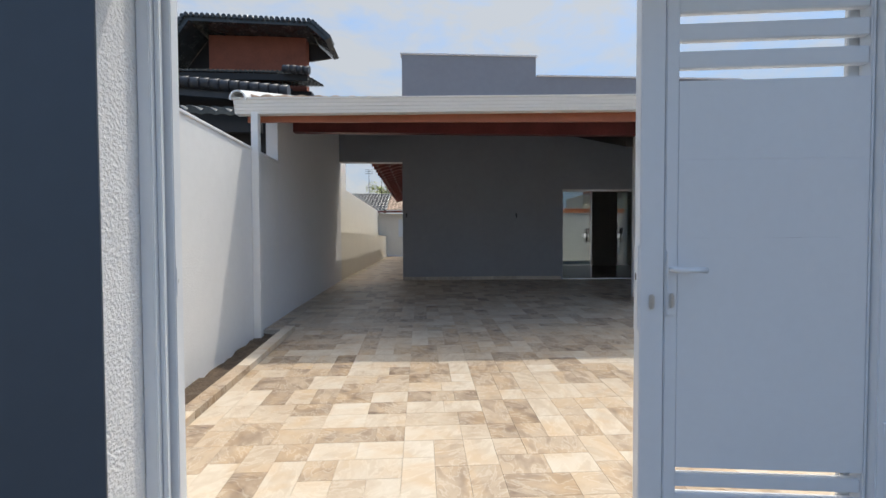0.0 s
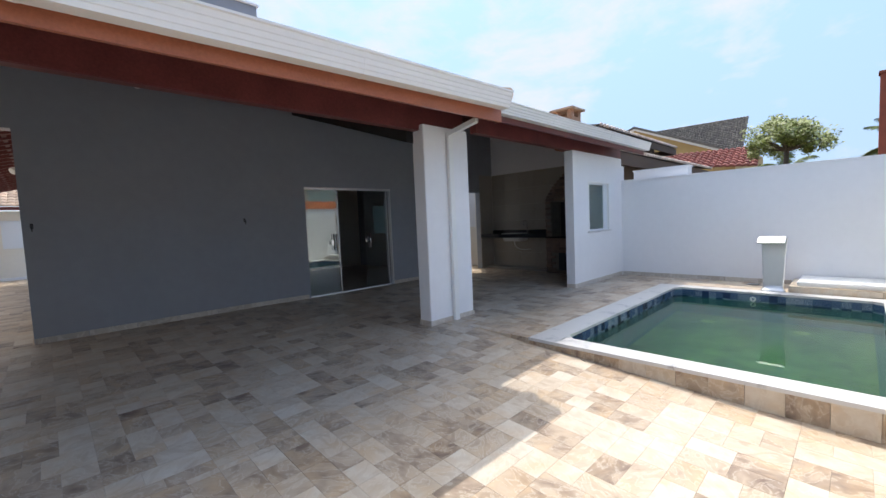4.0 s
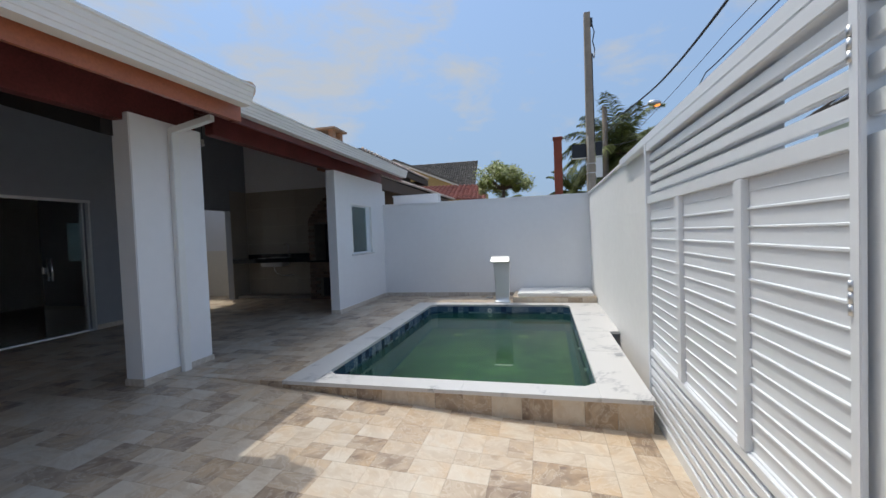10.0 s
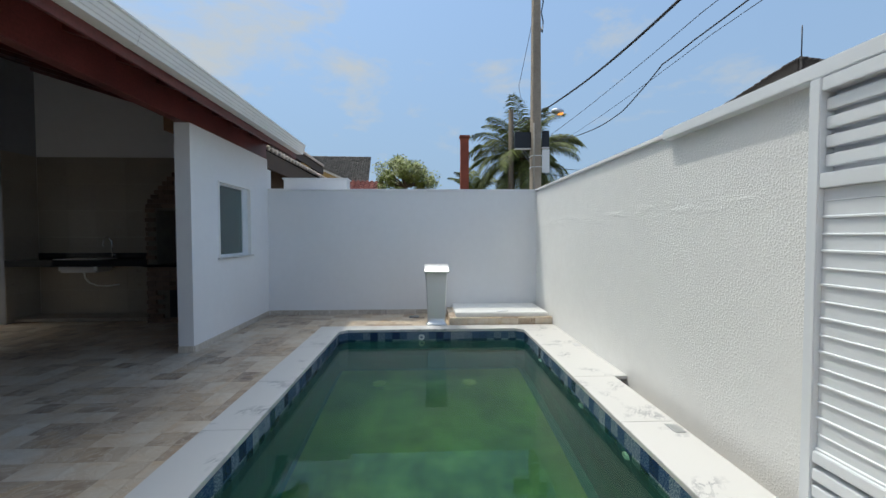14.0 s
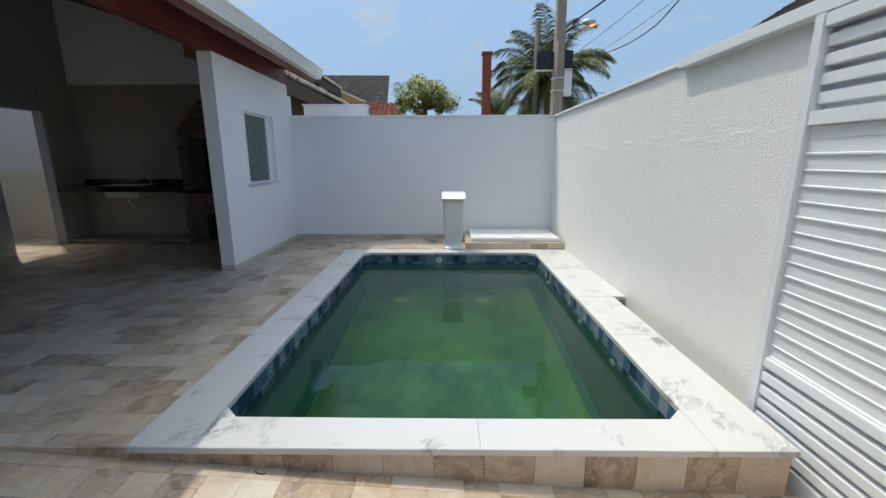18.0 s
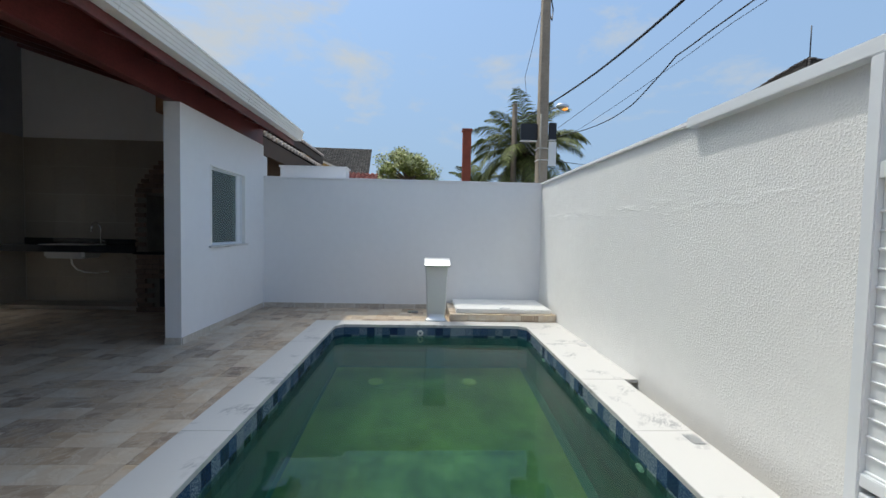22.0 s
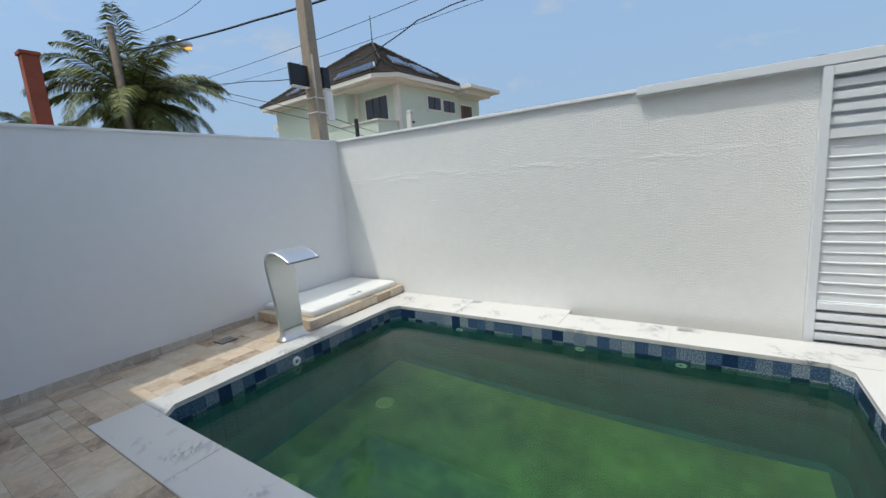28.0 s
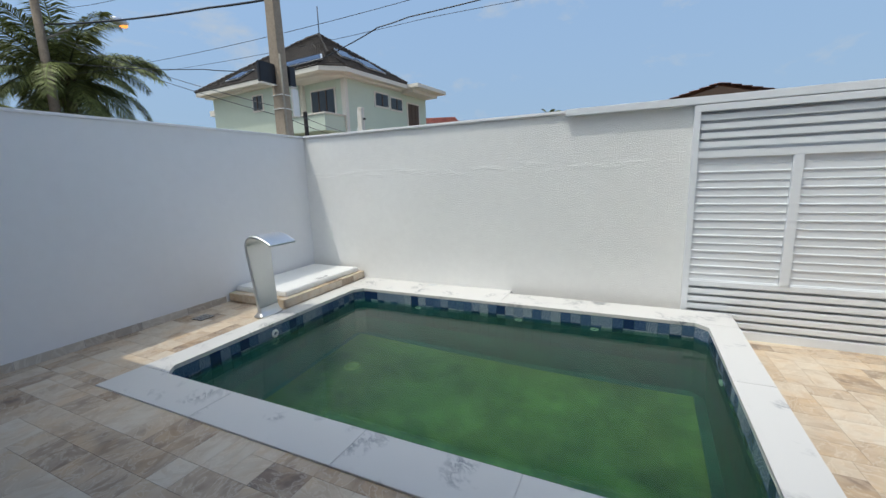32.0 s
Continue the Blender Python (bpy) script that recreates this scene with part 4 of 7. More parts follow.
# planting strip by the west wall
bm = bmesh.new()
rnd = random.Random(4)
g = [[bm.verts.new((XW + 0.27 * i / 4, 1.40 + 3.38 * j / 40, floor_z(0, 1.40 + 3.38 * j / 40) - 0.035 + rnd.uniform(-0.015, 0.02))) for j in range(41)] for i in range(5)]
for i in range(4):
    for j in range(40):
        bm.faces.new((g[i][j], g[i + 1][j], g[i + 1][j + 1], g[i][j + 1]))
solid("planting_strip", bm, SOIL, "narrow strip of bare brown soil along the wall", "soil", kind="structure")
kerb = thing("kerb", (-1.56, 3.1, -0.2), "low beige tiled kerb edging the soil strip", "kerb", kind="structure")
for k in range(8):
    ya, yb = 1.40 + 3.39 * k / 8 + 0.002, 1.40 + 3.39 * (k + 1) / 8 - 0.002
    bm = bmesh.new()
    vs = [bm.verts.new((x, y, floor_z(0, y) + z)) for x in (-1.61, -1.50) for y in (ya, yb) for z in (-0.2, 0.05)]
    for f in ((0, 1, 3, 2), (4, 6, 7, 5), (0, 4, 5, 1), (2, 3, 7, 6), (1, 5, 7, 3), (0, 2, 6, 4)):
        bm.faces.new([vs[i] for i in f])
    part("kerb_tile", bm, FLOOR_TILE, kerb)
part("kerb_end", boxes((-1.872, -1.62, 4.785, 4.80, -0.2, -0.095)), SKIRT, kerb)

# ---- pool ----
PX0, PX1, PY0, PY1, CH = 3.82, 7.79, 1.80, 4.335, 0.10
RING = [(PX0 + CH, PY0), (PX1 - CH, PY0), (PX1, PY0 + CH), (PX1, PY1 - CH), (PX1 - CH, PY1), (PX0 + CH, PY1), (PX0, PY1 - CH), (PX0, PY0 + CH)]
pool = thing("swimming_pool", (5.8, 3.0, 0), "small rectangular pool with green water and cut corners", "swimming pool", kind="structure")
bm = bmesh.new()
top = [bm.verts.new((x + (0.012 if x > 5.8 else -0.012), y + (0.012 if y > 3 else -0.012), -0.036)) for x, y in RING]
bot = [bm.verts.new((v.co.x, v.co.y, -1.36)) for v in top]
for k in range(8):
    bm.faces.new((top[k], top[(k + 1) % 8], bot[(k + 1) % 8], bot[k]))
bm.faces.new(bot)
part("pool_shell", bm, POOL_SHELL, pool, "algae-stained pool basin")
bm = bmesh.new()
bm.faces.new([bm.verts.new((x + (0.010 if x > 5.8 else -0.010), y + (0.010 if y > 3 else -0.010), -0.152)) for x, y in RING])
bmesh.ops.recalc_face_normals(bm, faces=bm.faces)
water = tagged(new("pool_water", mesh_of("pool_water", bm, WATER)), "still green pool water with mirror-like surface", "water", kind="structure")


def coping(outline):
    b = bmesh.new()
    fs = prism(b, outline, "z", -0.035, 0.0)
    bmesh.ops.bevel(b, geom=list({e for f in fs for e in f.edges}), offset=0.0025, segments=2, affect="EDGES")
    part("coping_slab", b, MARBLE, pool, "white marble with grey veins")


G = 0.0006
OX0, OX1, OY0, OY1 = 3.578, 8.03, 1.41, 4.66
cuts = (OX0, 4.9, 5.82, 6.95, OX1)
for a, b in zip(cuts, cuts[1:]):
    coping([(a + G, PY1 + G), (b - G, PY1 + G), (b - G, OY1), (a + G, OY1)])
    y = OY0 if b < 6 else YG + 0.002
    coping([(a + G, y), (b - G, y), (b - G, PY0 - G), (a + G, PY0 - G)])
coping([(OX0, PY0 + G), (PX0 + CH, PY0 + G), (PX0, PY0 + CH), (PX0, 2.93 - G), (OX0, 2.93 - G)])
coping([(OX0, 2.93 + G), (PX0, 2.93 + G), (PX0, PY1 - CH), (PX0 + CH, PY1 - G), (OX0, PY1 - G)])
coping([(OX1, 3.1 - G), (PX1, 3.1 - G), (PX1, PY0 + CH), (PX1 - CH, PY0 + G), (OX1, PY0 + G)])
coping([(OX1, PY1 - G), (PX1 - CH, PY1 - G), (PX1, PY1 - CH), (PX1, 3.1 + G), (OX1, 3.1 + G)])
part("pool_kerb_wall", boxes((3.605, 3.80, 1.435, 4.64, -0.6, -0.036), (3.80, 8.0, 1.435, 1.78, -0.6, -0.036), (3.80, 8.0, 4.355, 4.64, -0.6, -0.036), (7.82, 8.02, 1.78, 4.355, -0.6, -0.036)), GROUT, pool)
n = 13
for k in range(n):          # tiles on the raised west face and the south face
    ya, yb = 1.435 + 3.2 * k / n + 0.0015, 1.435 + 3.2 * (k + 1) / n - 0.0015
    bm = bmesh.new()
    vs = [bm.verts.new((x, y, z)) for x in (3.592, 3.605) for y in (ya, yb) for z in (floor_z(3.58, y) - 0.01, -0.037)]
    for f in ((0, 1, 3, 2), (4, 6, 7, 5), (0, 4, 5, 1), (2, 3, 7, 6), (1, 5, 7, 3), (0, 2, 6, 4)):
        bm.faces.new([vs[i] for i in f])
    part("riser_tile", bm, FLOOR_TILE, pool)
for k in range(9):
    xa, xb = 3.605 + 0.25 * k, 3.605 + 0.25 * (k + 1) - 0.003
    part("riser_tile", boxes((xa, xb, 1.423, 1.435, -0.30, -0.037)), FLOOR_TILE, pool)
for k in range(3):          # the low step from the forecourt up to the terrace
    part("riser_tile", boxes((3.592, 3.601, 4.637 + 0.28 * k, 4.914 + 0.28 * k, -0.16, -0.0135), bevel=0.001), FLOOR_TILE, FLOORS["floor_terrace"])
# side strip between pool and street wall
solid("pool_side_strip", boxes((3.60, 5.82, YG, 1.41, -0.40, -0.275)), CONCRETE, "bare concrete strip between pool and street wall", "floor", kind="structure")

# mosaic tiles of the waterline, two rows by piece and the sunken rows joined
T = 0.101
deep = bmesh.new()
for (xa, ya), (xb, yb) in zip(RING, RING[1:] + RING[:1]):
    L = math.hypot(xb - xa, yb - ya)
    n = max(1, round(L / T))
    d = Vector(((xb - xa) / L, (yb - ya) / L, 0))
    inn = Vector((-d.y, d.x, 0))
    for k in range(n):
        p, q = Vector((xa, ya, 0)) + d * (L * k / n + 0.001), Vector((xa, ya, 0)) + d * (L * (k + 1) / n - 0.001)
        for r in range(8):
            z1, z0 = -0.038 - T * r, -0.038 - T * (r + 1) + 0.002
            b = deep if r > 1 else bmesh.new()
            o = -inn * 0.008
            c = [b.verts.new(v) for v in (p + Vector((0, 0, z0)), q + Vector((0, 0, z0)), q + Vector((0, 0, z1)), p + Vector((0, 0, z1)))]
            e = [b.verts.new(v.co + o) for v in c]
            b.faces.new(c)
            for i in range(4):
                b.faces.new((c[i], e[i], e[(i + 1) % 4], c[(i + 1) % 4]))
            if r <= 1:
                part("pool_tile", b, POOL_TILE, pool)
# the sunken rows are darker and more teal than the waterline tiles
tagged(part("sunken_tiles", deep, DROWNED_TILE, pool, "dark teal wall tiles"), kind="stuff")
deep = bmesh.new()
for i in range(38):
    for j in range(24):
        xa, ya = PX0 + 0.08 + T * i, PY0 + 0.08 + T * j
        deep.faces.new([deep.verts.new(v) for v in ((xa, ya, -1.352), (xa + T - 0.001, ya, -1.352), (xa + T - 0.001, ya + T - 0.001, -1.352), (xa, ya + T - 0.001, -1.352))])
tagged(part("sunken_floor_tiles", deep, ALGAE_TILE, pool, "algae-green floor tiles"), kind="stuff")


for y in (2.60, 3.75):       # round outlets in the floor of the basin
    b = bmesh.new()
    prof = [(0.0, 0.022), (0.04, 0.022), (0.07, 0.018), (0.09, 0.004), (0.095, 0.0)]
    rings = [[b.verts.new((7.33 + q * math.cos(u), y + q * math.sin(u), -1.351 + h)) for u in [2 * math.pi * k / 24 for k in range(24)]] for q, h in prof[1:]]
    b.faces.new(rings[0])
    for r0, r1 in zip(rings, rings[1:]):
        for k in range(24):
            b.faces.new((r0[k], r0[(k + 1) % 24], r1[(k + 1) % 24], r1[k]))
    part("outlet_cover", b, ALGAE_PALE, pool, "algae-yellowed round outlet cover under water")


def ring_fitting(at, normal, mat):
    b = bmesh.new()
    nv = Vector(normal).normalized()
    a = nv.orthogonal().normalized()
    c = nv.cross(a)
    prof = [(0.018, 0.0), (0.018, 0.014), (0.034, 0.016), (0.042, 0.010), (0.042, 0.0)]
    rings = [[b.verts.new(Vector(at) + (a * math.cos(u) + c * math.sin(u)) * r + nv * h) for u in [2 * math.pi * k / 20 for k in range(20)]] for r, h in prof]
    for r0, r1 in zip(rings, rings[1:]):
        for k in range(20):
            b.faces.new((r0[k], r0[(k + 1) % 20], r1[(k + 1) % 20], r1[k]))
    part("inlet_ring", b, mat, pool, "white plastic inlet ring")


ring_fitting((7.788, 3.22, -0.11), (-1, 0, 0), PVC)
for x in (6.88, 5.60, 4.80):
    ring_fitting((x, 1.802, -0.225), (0, 1, 0), PVC)
ring_fitting((3.822, 2.62, -0.20), (1, 0, 0), PVC)
for x, y in ((6.90, 1.36), (4.79, 1.475)):
    lidp = thing("skimmer_plate", (x, y, 0), "small grey cover plate set in the coping", "cover plate", "cover plates")
    part("plate", boxes((x - 0.06, x + 0.06, y - 0.04, y + 0.04, 0.0005, 0.004), bevel=0.0015), ALU, lidp)
dr = thing("floor_drain", (8.72, 3.35, 0), "small dark floor drain grate by the wall", "drain")
part("grate", boxes((8.64, 8.80, 3.27, 3.43, -0.010, -0.004)), BLACK, dr)
for k in range(5):
    part("bar", boxes((8.645 + 0.032 * k, 8.657 + 0.032 * k, 3.272, 3.428, -0.0038, 0.0)), ALU, dr)

# ---- gate ----
gate = thing("driveway_gate", (2.83, 1.33, -0.27), "white slatted metal driveway gate with ribbed panels", "gate")
GX0 = 1.63
part("side_post", boxes((3.945, 4.0, 1.285, 1.365, -0.30, 2.012), bevel=0.004), METAL_WHITE, gate)
part("side_post", boxes((GX0 - 0.027, GX0, 1.285, 1.365, -0.30, 2.012), bevel=0.004), METAL_WHITE, gate)
part("top_rail", boxes((GX0, 3.945, 1.29, 1.36, 1.948, 2.01), bevel=0.004), METAL_WHITE, gate)
part("middle_rail", boxes((GX0, 3.945, 1.29, 1.36, 1.512, 1.580), bevel=0.004), METAL_WHITE, gate)
part("lower_rail", boxes((GX0, 3.945, 1.29, 1.36, 0.248, 0.302), bevel=0.004), METAL_WHITE, gate)
part("bottom_rail", boxes((GX0, 3.945, 1.29, 1.36, -0.275, -0.180), bevel=0.004), METAL_WHITE, gate)
for k in range(4):
    z = 1.610 + 0.0845 * k
    part("top_slat", boxes((GX0, 3.945, 1.298, 1.336, z, z + 0.055), bevel=0.004), METAL_WHITE, gate)
for k in range(5):
    z = -0.154 + 0.080 * k
    part("bottom_slat", boxes((GX0, 3.945, 1.308, 1.358, z, z + 0.055), bevel=0.004), METAL_WHITE, gate)
part("backing_sheet", boxes((GX0, 3.945, 1.298, 1.301, -0.180, 0.248)), METAL_WHITE, gate)
part("backing_sheet", boxes((2.10, 3.945, 1.288, 1.291, 1.57, 2.0)), METAL_WHITE, gate)
for x in (3.175, 2.32):
    part("stile", boxes((x - 0.039, x + 0.039, 1.30, 1.364, 0.303, 1.511), bevel=0.004), METAL_WHITE, gate)
RIBS = [1.511] + [1.454 - 0.0772 * k for k in range(15)] + [0.303]
for x0, x1 in ((3.215, 3.945), (2.36, 3.135), (GX0, 2.28)):
    for k, (z1, z0) in enumerate(zip(RIBS, RIBS[1:])):
        lip, h = ((0.0015, 0.003), (0.009, 0.011), (0.007, 0.008))[0 if k == 0 else 1 + (k + 1) % 2]
        b = bmesh.new()          # a board with a lip folded out along its foot
        prism(b, [(1.305, z0), (1.335 + lip, z0), (1.335 + lip, z0 + h * 0.75), (1.335 + lip * 0.6, z0 + h), (1.335, z0 + h + 0.001), (1.335, z1 - 0.001), (1.305, z1 - 0.001)], "x", x0 + 0.001, x1 - 0.001)
        part("panel_board", b, METAL_WHITE, gate)

leaf = thing("pedestrian_gate", (1.19, 1.38, -0.28), "white metal gate leaf with slotted top and flat panel", "gate")
part("stile", boxes((0.765, 0.86, 1.355, 1.41, -0.27, 2.005), bevel=0.004), METAL_WHITE, leaf)
part("stile", boxes((0.864, 0.915, 1.357, 1.408, -0.27, 2.005), bevel=0.004), METAL_WHITE, leaf)
part("stile", boxes((1.6385, 1.655, 1.357, 1.41, -0.27, 2.005), bevel=0.004), METAL_WHITE, leaf)
part("top_rail", boxes((0.915, 1.638, 1.36, 1.405, 1.93, 2.005), bevel=0.004), METAL_WHITE, leaf)
for k in range(4):
    z = 1.589 + 0.1 * k
    part("top_slat", boxes((0.915, 1.638, 1.365, 1.392, z, z + 0.062), bevel=0.003), METAL_WHITE, leaf)
for k, z in enumerate((0.11, 0.396, 0.682, 0.968, 1.254)):
    part("panel_board", boxes((0.915, 1.638, 1.3575 + 0.0005 * (k % 2), 1.395, z, z + 0.2858)), METAL_WHITE, leaf)
for k in range(4):
    z = 0.082 - 0.075 * k
    part("bottom_slat", boxes((0.915, 1.638, 1.365, 1.392, z - 0.050, z), bevel=0.003), METAL_WHITE, leaf)
part("bottom_rail", boxes((0.915, 1.638, 1.36, 1.405, -0.27, -0.21), bevel=0.004), METAL_WHITE, leaf)
plate = part("lock_plate", boxes((0.868, 0.908, 1.348, 1.357, 0.68, 0.92), bevel=0.003), METAL_WHITE, leaf, "white lock plate")
part("key_cylinder", boxes((0.875, 0.895, 1.336, 1.349, 0.71, 0.765), bevel=0.005), ALU, plate, "satin key cylinder")
b = bmesh.new()
tube(b, [(0.885, 1.352, 0.852), (0.885, 1.312, 0.852), (0.895, 1.305, 0.852), (1.0, 1.305, 0.852)], 0.011, 10)
part("lever", b, METAL_WHITE, plate, "white lever handle")
part("key_cylinder", boxes((0.80, 0.82, 1.342, 1.356, 0.705, 0.76), bevel=0.005), ALU, leaf, "satin key cylinder")
part("strike_plate", boxes((0.760, 0.7655, 1.365, 1.40, 0.62, 0.94), bevel=0.001), METAL_WHITE, leaf, "white strike plate")
# flat black patch in place of the dark inside the hole
part("bolt_hole_patch", boxes((0.7592, 0.7605, 1.378, 1.387, 0.81, 0.835)), BLACK, leaf)
part("hinge_stile", boxes((1.60, 1.652, 1.4105, 1.428, -0.27, 2.005), bevel=0.003), METAL_WHITE, leaf)
for z in (1.10, 1.79):
    b = bmesh.new()
    for s in range(3):
        tube(b, [(1.640, 1.428, z - 0.05 + 0.034 * s), (1.640, 1.428, z - 0.019 + 0.034 * s)], 0.009, 12)
    part("hinge", b, ALU, leaf, "steel barrel hinge")
leaf.matrix_basis = Matrix.Translation((1.60, 1.31, 0)) @ Matrix.Rotation(radians(-7.0), 4, "Z") @ Matrix.Diagonal((0.905, 1, 1, 1)) @ Matrix.Translation((-1.655, -1.355, 0)) @ leaf.matrix_basis          # left a little ajar
jamb = thing("gate_jamb", (-0.91, 1.38, -0.28), "white metal gate jamb with folded edges", "door jamb", kind="structure")
part("jamb_post", boxes((-0.949, -0.905, 1.352, 1.45, -0.30, 2.018), bevel=0.003), METAL_WHITE, jamb)
part("jamb_lip", boxes((-0.904, -0.888, 1.372, 1.392, -0.30, 2.018), bevel=0.003), METAL_WHITE, jamb)
part("jamb_lip", boxes((-0.904, -0.868, 1.405, 1.45, -0.30, 2.018), bevel=0.003), METAL_WHITE, jamb)
part("strike", boxes((-0.8675, -0.8655, 1.41, 1.43, 0.77, 0.87)), METAL_WHITE, jamb)
part("latch_hole", boxes((-0.8655, -0.8648, 1.418, 1.422, 0.815, 0.83)), ALU, jamb)

# ---- glass sliding door and the room behind ----
door = thing("door_glass", (4.335, 9.45, 0), "frameless glass sliding door, part open, with steel pull handles", "door", kind="structure")
part("head_track", boxes((3.325, 5.355, YH - 0.022, YH + 0.05, 2.075, 2.118), bevel=0.003), ALU, door, "white aluminium head track")
part("side_channel", boxes((5.318, 5.345, YH - 0.018, YH + 0.05, 0.0, 2.075), bevel=0.002), ALU, door)
part("floor_track", boxes((3.34, 5.318, YH + 0.03, YH + 0.10, -0.001, 0.008)), ALU, door)


def pane(nm, x0, x1, y, handle_x, edge):
    g = part(nm, boxes((x0, x1, y, y + 0.008, 0.012, 2.074)), GLASS, door, "clear glass pane")
    g.visible_shadow = False
    part("edge_profile", boxes((edge - 0.009, edge + 0.009, y - 0.006, y + 0.014, 0.012, 2.074), bevel=0.002), ALU, door, "slim white edge profile")
    for s in (-0.045, 0.048):
        bb = bmesh.new()
        tube(bb, [(handle_x, y + s, 0.86), (handle_x, y + s, 1.20)], 0.012, 10)
        for z in (0.92, 1.14):
            tube(bb, [(handle_x, y + (-0.0 if s < 0 else 0.009), z), (handle_x, y + s, z)], 0.007, 8)
        part("pull_handle", bb, CHROME, g, "chrome pull handle")
    bb = boxes((handle_x - 0.09, handle_x - 0.045, y - 0.010, y + 0.018, 0.98, 1.07), bevel=0.003)
    part("lock", bb, CHROME, g)


pane("pane", 3.345, 4.045, YH + 0.055, 3.96, 4.05)
pane("pane", 3.36, 4.03, YH + 0.115, 3.93, 3.37)
pane("pane", 4.70, 5.318, YH + 0.085, 4.80, 5.30)
room = thing("room_shell", (4.9, 11.5, 0), "plain cream living room behind the glass door", "room", kind="structure")
part("room_floor", boxes((2.6, 7.45, 9.571, 14.0, -0.06, -0.002)), SKIRT, room, "pale polished floor tiles")
part("room_wall", boxes((2.45, 2.6, 9.571, 14.0, -0.1, 2.9)), CREAM, room)
part("room_wall", boxes((7.45, 7.6, 9.571, 14.0, -0.1, 3.2)), GREY, room, "slate grey painted inner wall")
part("room_wall", boxes((2.6, 7.45, 14.0, 14.15, -0.1, 2.9)), CREAM, room)
part("room_ceiling", boxes((2.45, 7.45, 9.571, 14.15, 2.8, 2.9)), WHITE, room)
# hooks and lamp holders
for x in (-0.35, 2.22):
    hk = thing("wall_hook", (x, YH, 1.5), "small black hammock hook screwed to the grey wall", "hook", "hammock hooks")
    b = bmesh.new()
    tube(b, [(x, YH, 1.52), (x, YH - 0.04, 1.52), (x, YH - 0.06, 1.503), (x, YH - 0.06, 1.473), (x, YH - 0.04, 1.452)], 0.008, 8)
    part("hook", b, BLACK, hk)
    part("back_plate", boxes((x - 0.016, x + 0.016, YH - 0.006, YH - 0.001, 1.485, 1.55), bevel=0.004), BLACK, hk)


def bulb_holder(x, y, z):
    th = thing("bulb_holder", (x, y, z), "white lamp holder with bare bulb under the ceiling boards", "ceiling lamp", "bulb holders")
    bb = bmesh.new()
    tube(bb, [(x, y, z - 0.39), (x, y, z - 0.44)], 0.03, 12, taper=[0.022, 0.026])
    part("holder", bb, PVC, th)
    bb = bmesh.new()
    tube(bb, [(x, y, z), (x, y, z - 0.39)], 0.005, 6)
    part("cord", bb, BLACK, th)
    bb = bmesh.new()
    bmesh.ops.create_uvsphere(bb, u_segments=14, v_segments=10, radius=0.032, matrix=Matrix.Translation((x, y, z - 0.47)))
    part("bulb", bb, PVC, th, "unlit white bulb")


bulb_holder(0.624, 7.733, soffit(7.733))
bulb_holder(5.85, 7.6, soffit(7.6))

# window in the screen wall
win = thing("window_screen", (7.87, 5.85, 1.0), "small white-framed sliding window with green glass", "window", kind="structure")
part("reveal", boxes((7.40, 7.424, 5.757, 5.803, 1.033, 2.01), (8.316, 8.34, 5.757, 5.803, 1.033, 2.01), (7.424, 8.316, 5.757, 5.803, 1.986, 2.01)), PVC, win)
part("window_sill", boxes((7.36, 8.38, 5.735, 5.86, 1.005, 1.032), bevel=0.004), MARBLE, win, "white marble sill")
part("window_frame", boxes((7.42, 7.455, 5.80, 5.87, 1.032, 1.99), (8.285, 8.32, 5.80, 5.87, 1.032, 1.99), (7.455, 8.285, 5.80, 5.87, 1.032, 1.062), (7.455, 8.285, 5.80, 5.87, 1.96, 1.99), (8.17, 8.284, 5.81, 5.86, 1.0625, 1.9595)), METAL_WHITE, win)
for x0, x1, y in ((7.455, 8.169, 5.825),):
    g = part("pane", boxes((x0, x1, y, y + 0.006, 1.062, 1.96)), GREEN_GLASS, win, "green tinted pane")
    g.visible_shadow = False

# ---- barbecue corner ----
for j in range(6):           # wall tiles on the boundary wall and beside the passage
    for i in range(5):
        ya, yb = 7.12 + 0.458 * i, 7.12 + 0.458 * (i + 1) - 0.002
        part("wall_tile", boxes((XE - 0.012, XE - 0.0005, ya, min(yb, 9.405), 0.43 * j, 0.43 * (j + 1) - 0.002)), WALL_TILE, wall_kitchen)
    part("wall_tile", boxes((8.446, XE - 0.014, YH - 0.011, YH - 0.0005, 0.43 * j, 0.43 * (j + 1) - 0.002)), WALL_TILE, wall_north)
counter = thing("sink_counter", (8.72, 8.4, 0), "black granite wall counter with steel sink", "counter")
part("worktop", boxes((8.43, XE - 0.013, 7.36, 9.405, 0.91, 0.95), bevel=0.004), GRANITE, counter, "polished black granite worktop")
part("front_edge", boxes((8.43, 8.452, 7.36, 9.405, 0.85, 0.91), bevel=0.003), GRANITE, counter)
part("splashback", boxes((XE - 0.034, XE - 0.0135, 7.36, 9.405, 0.95, 1.035), bevel=0.003), GRANITE, counter)
sink = part("sink_bowl", boxes((8.50, 8.86, 8.15, 8.72, 0.75, 0.905), bevel=0.03), STEEL, counter, "stainless steel sink bowl")
part("sink_rim", boxes((8.47, 8.89, 8.12, 8.75, 0.95, 0.956), bevel=0.002), STEEL, counter)
tap = thing("swan_neck_tap", (8.9, 8.2, 0.95), "chrome swan-neck tap on the granite counter", "tap")
b = bmesh.new()
